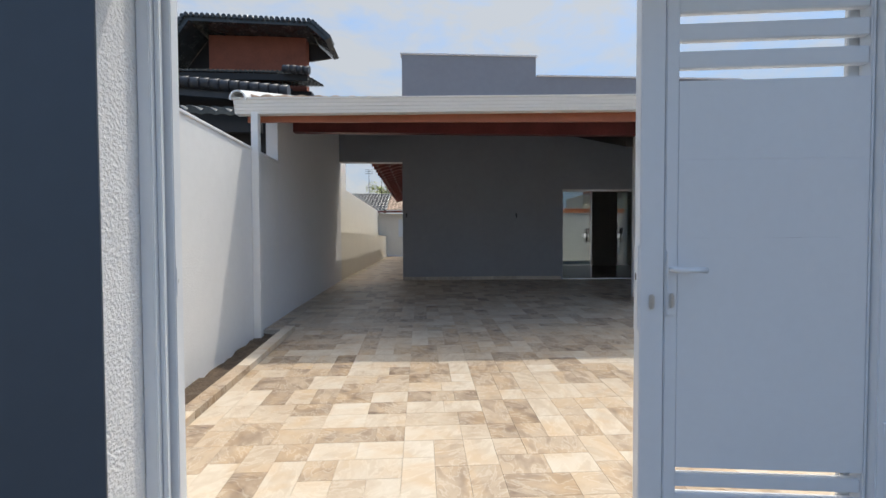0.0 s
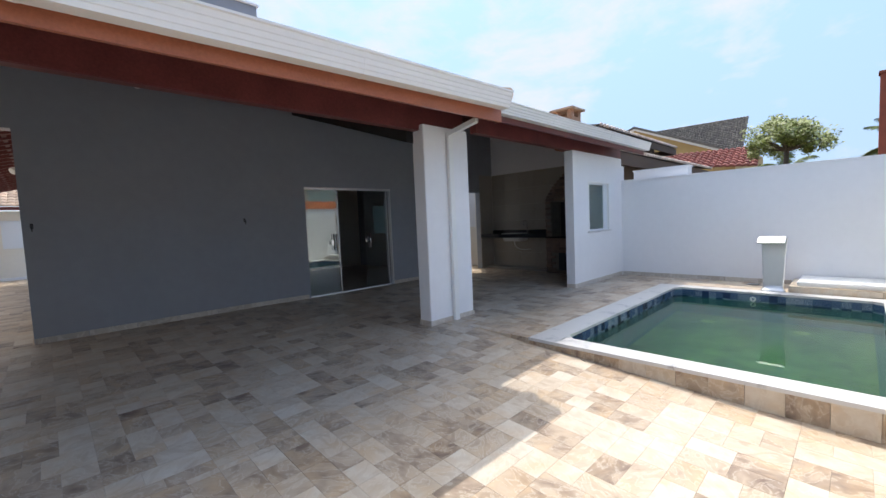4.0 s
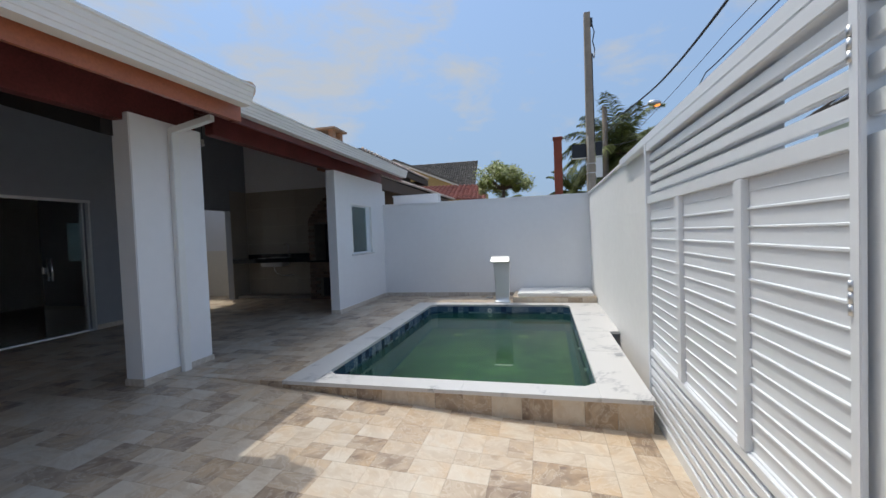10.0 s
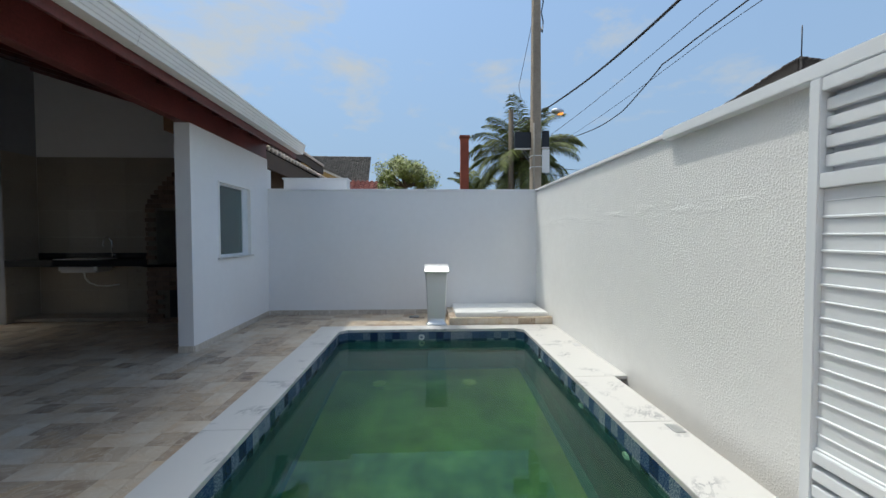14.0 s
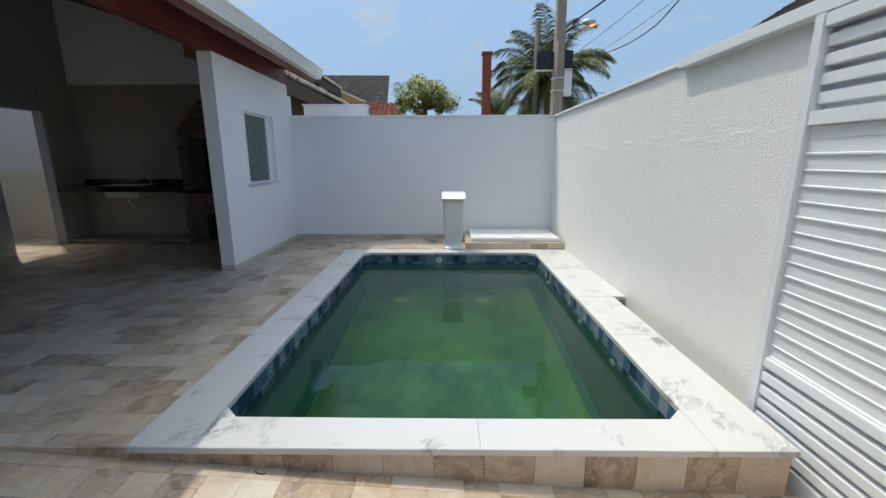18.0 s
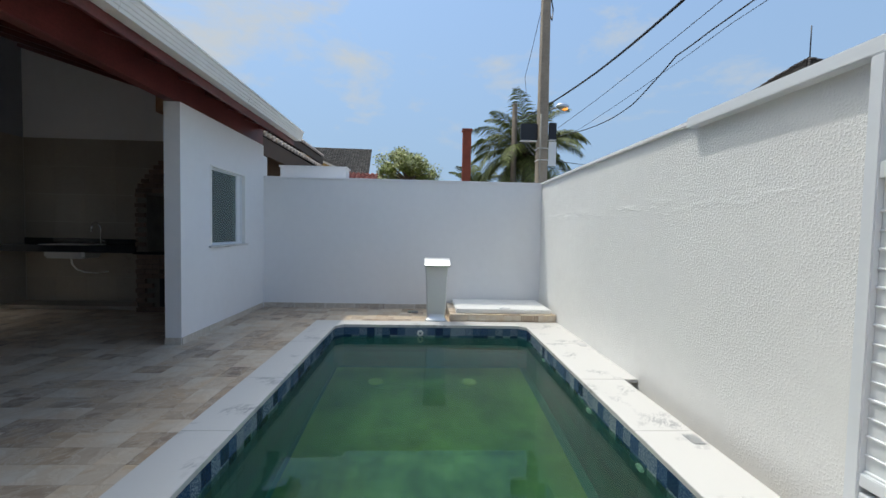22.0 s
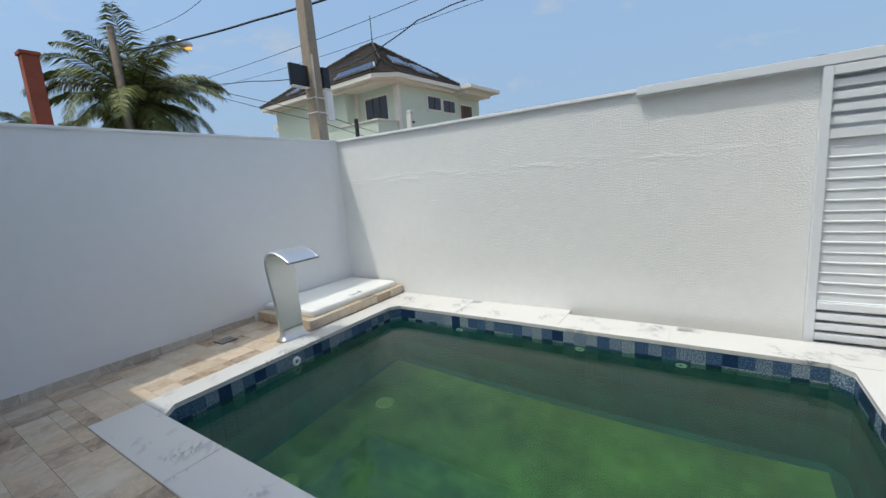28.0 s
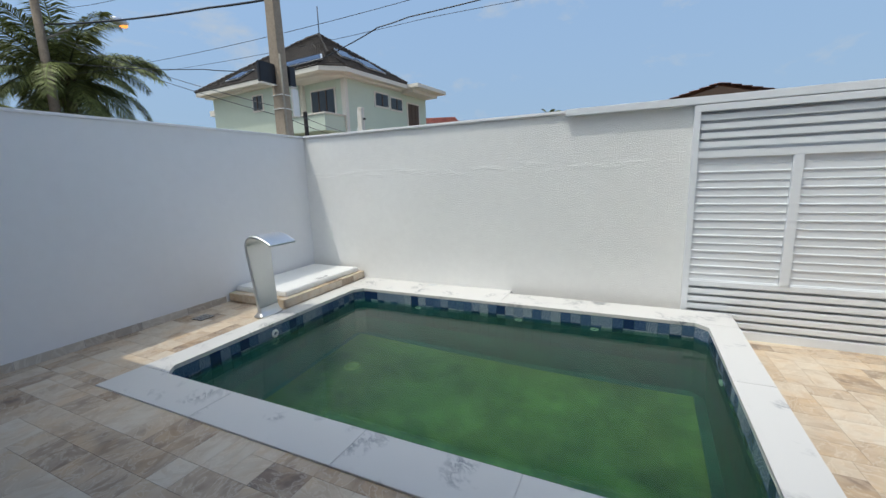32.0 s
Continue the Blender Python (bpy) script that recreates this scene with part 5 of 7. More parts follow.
tube(b, [(8.90, 8.2, 0.956), (8.90, 8.2, 1.21)] + [(8.90 - 0.075 * (1 - math.cos(a)), 8.2 + 0.02, 1.21 + 0.085 * math.sin(a)) for a in [math.pi * k / 8 for k in range(1, 9)]] + [(8.75, 8.22, 1.15)], 0.011, 10)
part("spout", b, CHROME, tap)
part("handle", boxes((8.875, 8.925, 8.13, 8.195, 1.0, 1.015), bevel=0.004), CHROME, tap)
hose = thing("drain_hose", (8.7, 8.3, 0.45), "thin pale drain hose curling under the sink", "hose")
b = bmesh.new()
tube(b, [(8.66, 8.45, 0.75), (8.66, 8.44, 0.66), (8.68, 8.39, 0.58), (8.74, 8.32, 0.53), (8.85, 8.24, 0.51), (8.985, 8.16, 0.52)], 0.011, 8)
part("tube", b, PVC, hose)
part("base_plinth", boxes((8.55, XE - 0.013, 7.36, 9.405, 0.0, 0.05)), WALL_TILE, wall_kitchen)

bbq = thing("brick_barbecue", (8.65, 6.65, 0), "rustic brick barbecue with stepped hood", "barbecue")
BY0, BY1 = 5.94, 7.34
part("core", boxes((8.44, XE - 0.002, BY0 + 0.01, BY1 - 0.012, 0.0, 0.84), (8.90, XE - 0.002, BY0 + 0.01, BY1 - 0.012, 0.88, 1.70), (8.44, 8.9, BY1 - 0.14, BY1 - 0.012, 0.88, 1.70), (8.44, 8.9, BY0 + 0.01, BY0 + 0.14, 0.88, 1.70), (8.44, XE - 0.002, BY0 + 0.01, BY1 - 0.012, 1.70, 1.84)), MORTAR, bbq)
# the core has no recess: black stands in for the shade inside
part("wood_store_panel", boxes((8.426, 8.443, 6.25, 7.02, 0.08, 0.50)), BLACK, bbq, "flat black panel drawn as the dark firewood opening")
part("shelf", boxes((8.36, XE - 0.002, BY0 + 0.004, BY1 + 0.02, 0.842, 0.878), bevel=0.004), GRANITE, bbq, "black granite shelf")
part("chamber_back", boxes((8.885, 8.8995, BY0 + 0.14, BY1 - 0.14, 0.88, 1.70)), BLACK, bbq, "black back panel of the fire chamber")
rb = random.Random(9)


def lay(x0, x1, y0, y1, z0, z1):
    """One brick with softened arrises."""
    b = bmesh.new()
    j = rb.uniform(-0.006, 0.006)
    bx(b, x0 + j, x1, y0, y1, z0, z1)
    part("brick", b, FACE_BRICK, bbq)


def course(z, xf, y0, y1, open0=None, open1=None, side=True):
    n = max(2, round((y1 - y0) / 0.21))
    off = 0.105 if round(z / 0.07) % 2 else 0.0
    y = y0 - off
    while y < y1 - 0.02:
        a, b = max(y0, y) + 0.005, min(y1, y + 0.21) - 0.005
        if b - a > 0.03 and not (open0 is not None and b > open0 and a < open1):
            lay(xf, xf + 0.045, a, b, z + 0.005, z + 0.065)
        y += 0.21
    if side:
        for s in range(2):
            lay(xf + 0.05 + 0.26 * s, xf + 0.05 + 0.26 * s + 0.25, y1 - 0.012, y1 + 0.012, z + 0.005, z + 0.065)


for k in range(12):
    z = 0.07 * k
    course(z, 8.39, BY0, BY1, 6.25 if 1 <= k <= 6 else None, 7.02)
for k in range(12):
    course(0.88 + 0.07 * k, 8.39, BY0, BY1, 6.12, 7.16)
for k in range(15):
    s = min(0.5, 0.03 * k + 0.002 * k * k)
    course(1.72 + 0.07 * k, 8.39 + 0.5 * s, BY0 + s, BY1 - s, side=True)
part("hood_core", boxes((8.66, XE - 0.002, 6.46, 6.82, 1.84, 2.95)), MORTAR, bbq)
b = bmesh.new()
prism(b, [(5.97, 1.80), (7.30, 1.80), (7.08, 2.12), (6.83, 2.40), (6.83, 2.74), (6.45, 2.74), (6.45, 2.40), (6.20, 2.12)], "x", 8.68, XE - 0.002)
part("hood_body", b, FACE_BRICK, bbq)
chim = thing("chimney", (8.72, 6.88, 3.4), "small tan brick chimney with a flat cap on the roof", "chimney")
part("stack", boxes((8.50, 8.94, 6.66, 7.10, 2.9, 3.62)), TAN_BRICK, chim)
for x in (8.50, 8.83):
    for y in (6.66, 6.99):
        part("cap_post", boxes((x, x + 0.11, y, y + 0.11, 3.62, 3.77)), TAN_BRICK, chim)
part("cap", boxes((8.42, 9.02, 6.58, 7.18, 3.77, 3.82), bevel=0.008), CLAY, chim, "flat clay cap slab")

# ---- pool fittings ----
fall = thing("waterfall_spout", (8.08, 3.02, 0), "brushed steel pool waterfall with curved lip", "waterfall spout")
line = [(8.115, 0.012, 0.112), (8.125, 0.20, 0.118), (8.145, 0.45, 0.128), (8.16, 0.62, 0.138), (8.165, 0.74, 0.146), (8.150, 0.815, 0.151), (8.105, 0.868, 0.156), (8.04, 0.893, 0.159), (7.95, 0.887, 0.161), (7.86, 0.856, 0.162), (7.765, 0.803, 0.162)]
fine = []
for i in range(len(line) - 1):          # smooth bend through the profile
    p0, p1, p2, p3 = (Vector(line[min(max(k, 0), len(line) - 1)]) for k in (i - 1, i, i + 1, i + 2))
    for k in range(5):
        t = k / 5
        fine.append(0.5 * (2 * p1 + (p2 - p0) * t + (2 * p0 - 5 * p1 + 4 * p2 - p3) * t * t + (3 * p1 - p0 - 3 * p2 + p3) * t ** 3))
fine.append(Vector(line[-1]))
b = bmesh.new()
prev, rims, back = None, ([], []), []
for i, (x, z, hw) in enumerate(fine):
    d = fine[min(len(fine) - 1, i + 1)] - fine[max(0, i - 1)]
    d = Vector((d.x, 0, d.y)).normalized()
    nrm = Vector((-d.z, 0, d.x)) * (0.034 - 0.014 * max(0, i - 25) / 25)
    cur = [b.verts.new((x, 3.005 - hw, z)), b.verts.new((x, 3.005 + hw, z)), b.verts.new((x + nrm.x, 3.005 + hw, z + nrm.z)), b.verts.new((x + nrm.x, 3.005 - hw, z + nrm.z))]
    for sg, rim in zip((-1, 1), rims):
        rim.append((x + nrm.x * 0.5, 3.005 + sg * hw, z + nrm.z * 0.5))
    if prev:
        for k in range(4):
            b.faces.new((prev[k], prev[(k + 1) % 4], cur[(k + 1) % 4], cur[k]))
    else:
        b.faces.new(cur)
    prev = cur
b.faces.new(prev[::-1])
part("blade", b, STEEL, fall)
for rim in rims:
    b = bmesh.new()
    tube(b, rim, 0.016, 8, taper=[0.02 - 0.007 * i / len(rim) for i in range(len(rim))])
    for f in b.faces:
        f.smooth = True
    part("rolled_edge", b, STEEL, fall)
b = bmesh.new()
old = None
for dx, hw, z in ((0.080, 0.158, 0.0), (0.080, 0.158, 0.010), (0.072, 0.150, 0.020), (0.052, 0.136, 0.036), (0.038, 0.128, 0.062), (0.032, 0.122, 0.10)):
    ring = []
    for k in range(32):
        u = 2 * math.pi * k / 32
        c, e = math.cos(u), math.sin(u)
        ring.append(b.verts.new((8.095 + dx * math.copysign(abs(c) ** 0.5, c), 3.005 + hw * math.copysign(abs(e) ** 0.5, e), z)))
    if old:
        for k in range(32):
            b.faces.new((old[k], old[(k + 1) % 32], ring[(k + 1) % 32], ring[k])).smooth = True
    else:
        b.faces.new(ring[::-1])
    old = ring
part("foot_flare", b, STEEL, fall)

plat = thing("pump_box", (8.5, 2.1, 0), "tiled pump pit with a flat white lid", "pump box")
part("pit_body", boxes((8.065, 8.985, 1.295, 2.80, -0.004, 0.085)), GROUT, plat)
for k in range(6):
    ya, yb = 1.295 + 1.515 * k / 6, 1.295 + 1.515 * (k + 1) / 6 - 0.003
    part("edge_tile", boxes((8.053, 8.065, ya, yb, 0.001, 0.088)), FLOOR_TILE, plat)
    part("edge_tile", boxes((8.053, 8.15, ya, yb, 0.0885, 0.098)), FLOOR_TILE, plat)
for k in range(4):
    xa, xb = 8.066 + 0.92 * k / 4, 8.066 + 0.92 * (k + 1) / 4 - 0.003
    part("edge_tile", boxes((xa, xb, 2.80, 2.812, 0.001, 0.088)), FLOOR_TILE, plat)
    part("edge_tile", boxes((max(8.152, xa), xb, 2.66, 2.812, 0.0885, 0.098)), FLOOR_TILE, plat)
lid = part("lid", boxes((8.12, 8.975, 1.34, 2.72, 0.0985, 0.162), bevel=0.012), PVC, plat, "white composite lid")
b = bmesh.new()
tube(b, [(8.235, 1.93, 0.163), (8.185, 1.93, 0.168), (8.18, 1.94, 0.168), (8.18, 2.08, 0.168), (8.185, 2.09, 0.168), (8.235, 2.09, 0.163)], 0.006, 8)
part("grip", b, CHROME, lid, "dark wire grip")

# ---- passages ----
low = solid("wall_passage_west", boxes((XW - 0.15, XW, 9.572, 23.6, -0.3, 1.12)), CREAM, "low cream passage wall", "wall", kind="structure")
solid("wall_neighbour_west", boxes((-2.45, -2.30, 9.6, 30.0, -0.75, 2.45), (-2.45, -2.30, 9.6, 12.5, 2.45, 4.0)), CREAM, "sunlit cream wall of the plot next door", "wall", kind="structure")
side = solid("wall_house_west", boxes((-0.44, -0.29, 9.575, 20.8, -0.3, 3.0)), CREAM, "cream side wall of the house", "wall", kind="structure")
eave = thing("side_eave", (-1.0, 13.5, 2.8), "clay tiled side eave on brown rafters", "roof eave", kind="structure")
b = bmesh.new()
prism(b, [(-1.24, 2.83), (-0.30, 3.10), (-0.30, 3.13), (-1.24, 2.86)], "y", 9.60, 20.8)
part("tile_sheet", b, RED_CLAY, eave)
for k in range(23):
    b = bmesh.new()
    prism(b, [(-1.23, 2.76), (-0.44, 2.99), (-0.44, 3.055), (-1.23, 2.83)], "y", 9.68 + 0.48 * k, 9.73 + 0.48 * k)
    part("rafter", b, WOOD, eave)
for k in range(3):
    b = bmesh.new()
    prism(b, [(-1.16 + 0.28 * k, 2.818 + 0.0804 * k), (-1.11 + 0.28 * k, 2.832 + 0.0804 * k), (-1.11 + 0.28 * k, 2.862 + 0.0804 * k), (-1.16 + 0.28 * k, 2.848 + 0.0804 * k)], "y", 9.62, 20.78)
    part("batten", b, WOOD, eave)
back = solid("wall_back_passage", boxes((7.36, XE, 11.2, 11.35, -0.3, 3.0), (7.36, XE, 11.15, 11.2, -0.3, 0.93)), CREAM, "cream wall closing the passage behind the kitchen", "wall", kind="structure")
passage_wall = solid("wall_passage_east", boxes((XE, XE + 0.15, 9.572, 10.08, -0.3, 2.6), (XE, XE + 0.15, 10.08, 16.0, -0.3, 1.155)), CREAM, "cream boundary wall of the rear passage, white above", "wall", kind="structure")
# white band added here in place of the neighbour's wall farther back
part("upper_wall", boxes((XE + 0.012, XE + 0.15, 10.081, 16.0, 1.156, 2.6)), WHITE, passage_wall, "white band standing in for the neighbour's wall beyond")


def tiled(b, p00, p10, p11, p01, nu, nv, amp=0.03, lap=0.02):
    """Barrel-tile courses on a roof face: p00-p10 is the eave, p01-p11 the top."""
    p00, p10, p11, p01 = [Vector(p) for p in (p00, p10, p11, p01)]
    nrm = (p10 - p00).cross(p01 - p00).normalized()
    if nrm.z < 0:
        nrm = -nrm

    def at(u, v, h):
        return p00.lerp(p10, u).lerp(p01.lerp(p11, u), v) + nrm * h
    for j in range(nv):
        for i in range(nu):
            prev = None
            for k in range(4):
                u = (i + k / 3) / nu
                h = amp * math.sin(math.pi * k / 3)
                cur = (b.verts.new(at(u, j / nv, h + lap)), b.verts.new(at(u, (j + 1) / nv, h)), b.verts.new(at(u, j / nv, h * 0.3)))
                if prev:
                    b.faces.new((prev[0], cur[0], cur[1], prev[1])).smooth = True
                    b.faces.new((prev[2], cur[2], cur[0], prev[0]))
                prev = cur


# house behind the passage
rear = thing("rear_house", (0.5, 23, 0), "low white neighbouring house with grey and pale tiles", "house")
part("wall", boxes((-6.0, 6.0, 22.0, 27.0, -0.3, 2.32)), CREAM, rear)
part("plinth", boxes((-1.85, 6.0, 21.9, 21.998, -0.02, 0.09)), WHITE, rear)
w = part("window", boxes((-1.24, -0.36, 21.975, 21.999, 1.07, 2.0)), METAL_WHITE, rear, "white sliding window")
part("leaf", boxes((-1.21, -0.60, 21.95, 21.974, 1.10, 1.97)), METAL_WHITE, w, "closed white leaf")
part("pane", boxes((-0.585, -0.385, 21.965, 21.974, 1.10, 1.97)), PANE, w, "dark open half")
part("sill", boxes((-1.28, -0.32, 21.92, 21.99, 1.03, 1.068)), TRIM, w)
part("eave_board", boxes((-6.0, 6.2, 21.58, 21.62, 2.34, 2.45)), WOOD, rear)
b = bmesh.new()
tiled(b, (-6, 21.55, 2.46), (-1.87, 21.55, 2.46), (-1.87, 25.5, 3.75), (-6, 25.5, 3.75), 22, 11, 0.04)
part("roof_grey", b, DARK_TILE, rear, "grey glazed tiles")
b = bmesh.new()
tiled(b, (-1.85, 21.55, 2.46), (6.2, 21.55, 2.46), (6.2, 25.5, 3.75), (-1.85, 25.5, 3.75), 40, 11, 0.04)
part("roof_pale", b, CLAY, rear, "pale clay tiles")
for x, y, z in ((-3.2, 25.2, 5.2), (-2.4, 24.8, 5.0)):
    an = thing("tv_antenna", (x, y, 3.4), "thin television antenna on a rooftop mast", "antenna", "antennas")
    b = bmesh.new()
    tube(b, [(x, y, 3.4), (x, y, z)], 0.015, 6)
    part("mast", b, BLACK, an)
    for k in range(3):
        b = bmesh.new()
        tube(b, [(x - 0.25, y, z - 0.12 * k), (x + 0.25, y, z - 0.12 * k)], 0.01, 5)
        part("rod", b, BLACK, an)

sw = thing("window_side", (-0.45, 12.6, 0.9), "white framed window on the cream house wall", "window", kind="structure")
part("window_frame", boxes((-0.462, -0.4405, 12.0, 13.3, 0.90, 0.95), (-0.462, -0.4405, 12.0, 13.3, 2.12, 2.17), (-0.462, -0.4405, 12.0, 12.05, 0.951, 2.119), (-0.462, -0.4405, 13.25, 13.3, 0.951, 2.119)), METAL_WHITE, sw)
part("pane", boxes((-0.448, -0.441, 12.051, 13.249, 0.951, 2.119)), PANE, sw)
spot = thing("twin_spotlight", (-0.50, 14.0, 2.8), "small white twin spotlight under the side eave", "wall lamp")
b = bmesh.new()
tube(b, [(-0.441, 14.0, 2.82), (-0.50, 14.0, 2.82)], 0.045, 12)
part("base", b, PVC, spot)
for sg in (-1, 1):
    b = bmesh.new()
    tube(b, [(-0.50, 14.0 + sg * 0.03, 2.82), (-0.55, 14.0 + sg * 0.10, 2.78), (-0.60, 14.0 + sg * 0.15, 2.73)], 0.03, 10, taper=[0.02, 0.04, 0.055])
    part("lamp_head", b, PVC, spot)

# house on the west side: stacked dark roofs and a brick tower
west = thing("west_house", (-5, 12, -0.75), "neighbouring house with black glazed roofs and brick tower", "house")
part("tower_wall", boxes((-6.6, -3.62, 13.16, 13.5, 3.0, 7.33)), TOWER, west, "red brick tower")
b = bmesh.new()
prism(b, [(-7.95, 6.09), (-6.91, 7.53), (-3.23, 7.43), (-2.70, 6.95), (-2.86, 6.90), (-3.35, 7.30), (-6.80, 7.38), (-7.80, 6.05)], "y", 12.4, 13.75)
part("tower_roof", b, DARK_TILE, west, "black glazed tower roof")
# near-black sheet behind the tower, in place of shade under its roof
b = bmesh.new()
prism(b, [(-7.75, 6.03), (-2.90, 6.86), (-3.37, 7.28), (-6.78, 7.36)], "y", 13.52, 13.6)
part("tower_dark_fill", b, NEAR_BLACK, west)
b = bmesh.new()
for (x0, z0), (x1, z1), n in (((-7.95, 6.10), (-6.91, 7.54), 15), ((-6.91, 7.54), (-3.23, 7.44), 24), ((-3.23, 7.44), (-2.70, 6.96), 7)):
    for k in range(n):
        u, v = k / n, (k + 1) / n
        tube(b, [(x0 + (x1 - x0) * (u + v) / 2, 12.33, z0 + (z1 - z0) * (u + v) / 2), (x0 + (x1 - x0) * (u + v) / 2, 12.9, z0 + (z1 - z0) * (u + v) / 2 + 0.02)], 0.062, 8)
part("edge_tiles", b, DARK_TILE, west)
# wall colour stands in for the shade of a deep porch
part("body_wall", boxes((-9.5, -2.95, 11.2, 13.1, -0.75, 4.95), (-9.5, -2.75, 9.5, 11.2, -0.75, 4.1)), NEAR_BLACK, west, "walls coloured near black for the deep porch shade")
b = bmesh.new()
tiled(b, (-8.6, 10.5, 5.15), (-3.0, 10.5, 5.15), (-3.0, 13.1, 5.75), (-8.6, 13.1, 5.75), 50, 7, 0.045, 0.03)
part("upper_roof", b, DARK_TILE, west)
part("upper_fascia", boxes((-8.6, -2.87, 10.52, 10.56, 4.98, 5.14)), NEAR_BLACK, west)
for k in range(4):
    b = bmesh.new()
    tube(b, [(-3.45 + 0.16 * k, 10.42, 5.235 - 0.008 * k), (-3.27 + 0.16 * k, 10.42, 5.215 - 0.008 * k)], 0.10, 8, taper=[0.09, 0.112])
    part("verge_tile", b, VERGE, west)
b = bmesh.new()
tiled(b, (-5.75, 9.0, 4.42), (-2.95, 9.0, 4.21), (-3.15, 10.4, 4.64), (-5.75, 10.4, 4.84), 11, 4, 0.07, 0.04)
part("middle_roof", b, DARK_TILE, west)
for k in range(14):
    u, v = k / 14, (k + 1.14) / 14
    b = bmesh.new()
    tube(b, [(-5.76 + 2.88 * u, 8.97, 4.375 - 0.21 * u), (-5.76 + 2.88 * v, 8.97, 4.375 - 0.21 * v)], 0.10, 10, taper=[0.100, 0.128])
    part("verge_tile", b, VERGE, west)
b = bmesh.new()
tiled(b, (-7.6, 9.0, 4.36), (-5.78, 9.0, 4.40), (-5.78, 10.4, 4.80), (-7.6, 10.4, 4.76), 8, 4, 0.06, 0.04)
tagged(part("middle_roof_wing", b, DARK_TILE, west), kind="stuff")
part("wing_fascia", boxes((-7.6, -5.8, 9.06, 9.1, 4.15, 4.35)), NEAR_BLACK, west)
b = bmesh.new()
prism(b, [(-5.78, 4.10), (-2.95, 3.93), (-2.95, 4.15), (-5.78, 4.36)], "y", 9.03, 9.07)
part("middle_fascia", b, VERGE, west, "grey fascia board")
b = bmesh.new()
tiled(b, (-5.6, 7.0, 3.10), (-2.72, 7.0, 3.03), (-2.72, 8.6, 3.55), (-5.6, 8.6, 3.62), 12, 4, 0.085, 0.05)
part("lower_roof", b, GLAZED, west)
part("lower_beam", boxes((-5.6, -2.75, 7.12, 7.22, 2.80, 2.98)), NEAR_BLACK, west)
# near-black sheet put where the porch lies in shade
part("porch_shade_sheet", boxes((-5.6, -2.6, 7.5, 7.58, -0.75, 3.05)), NEAR_BLACK, west)

# ---- houses beyond the east wall ----
east = thing("east_house", (12, 8, -0.75), "neighbouring house with pale-edged clay eaves on brown fascias", "house")
part("wall", boxes((9.152, 17.0, 6.3, 14.0, -0.75, 2.7)), SHUTTER, east, "dark brown wall under the eaves")
for k in range(44):
    b = bmesh.new()
    x = 9.25 + 8.2 * k / 44
    tube(b, [(x, 5.815, 2.80 + 0.06 * k / 44), (x, 5.86, 2.81 + 0.06 * k / 44)], 0.04, 8)
    part("tile_end", b, PALE_CLAY, east, "pale mortared tile end")
for k in range(32):
    b = bmesh.new()
    x = 9.25 + 5.8 * k / 32
    tube(b, [(x, 6.29, 3.455), (x, 6.335, 3.465)], 0.04, 8)
    part("tile_end", b, PALE_CLAY, east, "pale mortared tile end")
b = bmesh.new()
tiled(b, (9.16, 5.87, 2.76), (17.5, 5.87, 2.82), (17.5, 9.5, 3.5), (9.16, 9.5, 3.5), 44, 8, 0.03, 0.03)
part("lower_eave_tiles", b, BROWN_TILE, east)
b = bmesh.new()
tiled(b, (9.16, 6.345, 3.415), (15.1, 6.345, 3.43), (15.1, 9.5, 4.1), (9.16, 9.5, 4.1), 32, 8, 0.03, 0.03)
part("upper_eave_tiles", b, BROWN_TILE, east)
part("lower_fascia", boxes((9.16, 17.5, 5.87, 5.91, 2.47, 2.755)), SHUTTER, east, "brown fascia beam")
part("upper_fascia", boxes((9.16, 15.0, 6.345, 6.385, 3.22, 3.41)), SHUTTER, east, "brown fascia beam")
part("bracket", boxes((14.7, 15.0, 6.386, 7.3, 3.22, 3.37)), SHUTTER, east)
part("upper_wall", boxes((9.3, 14.6, 6.9, 12, 2.7, 3.5)), SHUTTER, east)
solid("parapet_block", boxes((9.17, 9.45, 4.50, 5.56, -0.7, 2.26), (9.15, 9.47, 4.48, 5.58, 2.26, 2.285)), WHITE, "white parapet block standing behind the boundary wall", "parapet", kind="structure")

ochre = thing("ochre_house", (38, 12, -0.75), "ochre house with steep dark tiled gable", "house")
part("wall", boxes((37.5, 50, 8.6, 22, -0.75, 6.2)), OCHRE, ochre)
b = bmesh.new()
b.faces.new([b.verts.new(p) for p in ((36.05, 9.0, 3.9), (36.05, 17.2, 3.9), (36.05, 16.9, 7.8), (36.05, 15.4, 8.38), (36.05, 9.0, 5.62))])
part("gable", b, OCHRE, ochre)
b = bmesh.new()
tiled(b, (36.5, 15.6, 5.65), (36.5, 8.0, 5.65), (40.6, 8.3, 8.66), (40.6, 15.6, 8.72), 34, 18, 0.07, 0.05)
part("roof_slope", b, TAUPE_TILE, ochre, "grey-brown tiles")
b = bmesh.new()
sweep(b, [(-0.06, 0.02), (0.10, 0.02), (0.10, 0.20), (-0.06, 0.20)], [(36.0, 16.6, 7.95), (36.0, 15.4, 8.42), (36.0, 8.9, 5.60)])
part("verge_tiles", b, TAUPE_TILE, ochre, "dark verge tiles")
b = bmesh.new()
sweep(b, [(-0.05, -0.16), (0.06, -0.16), (0.06, 0.015), (-0.05, 0.015)], [(36.0, 16.6, 7.95), (36.0, 15.4, 8.42), (36.0, 8.9, 5.60)])
part("verge_board", b, TRIM, ochre, "pale verge board")
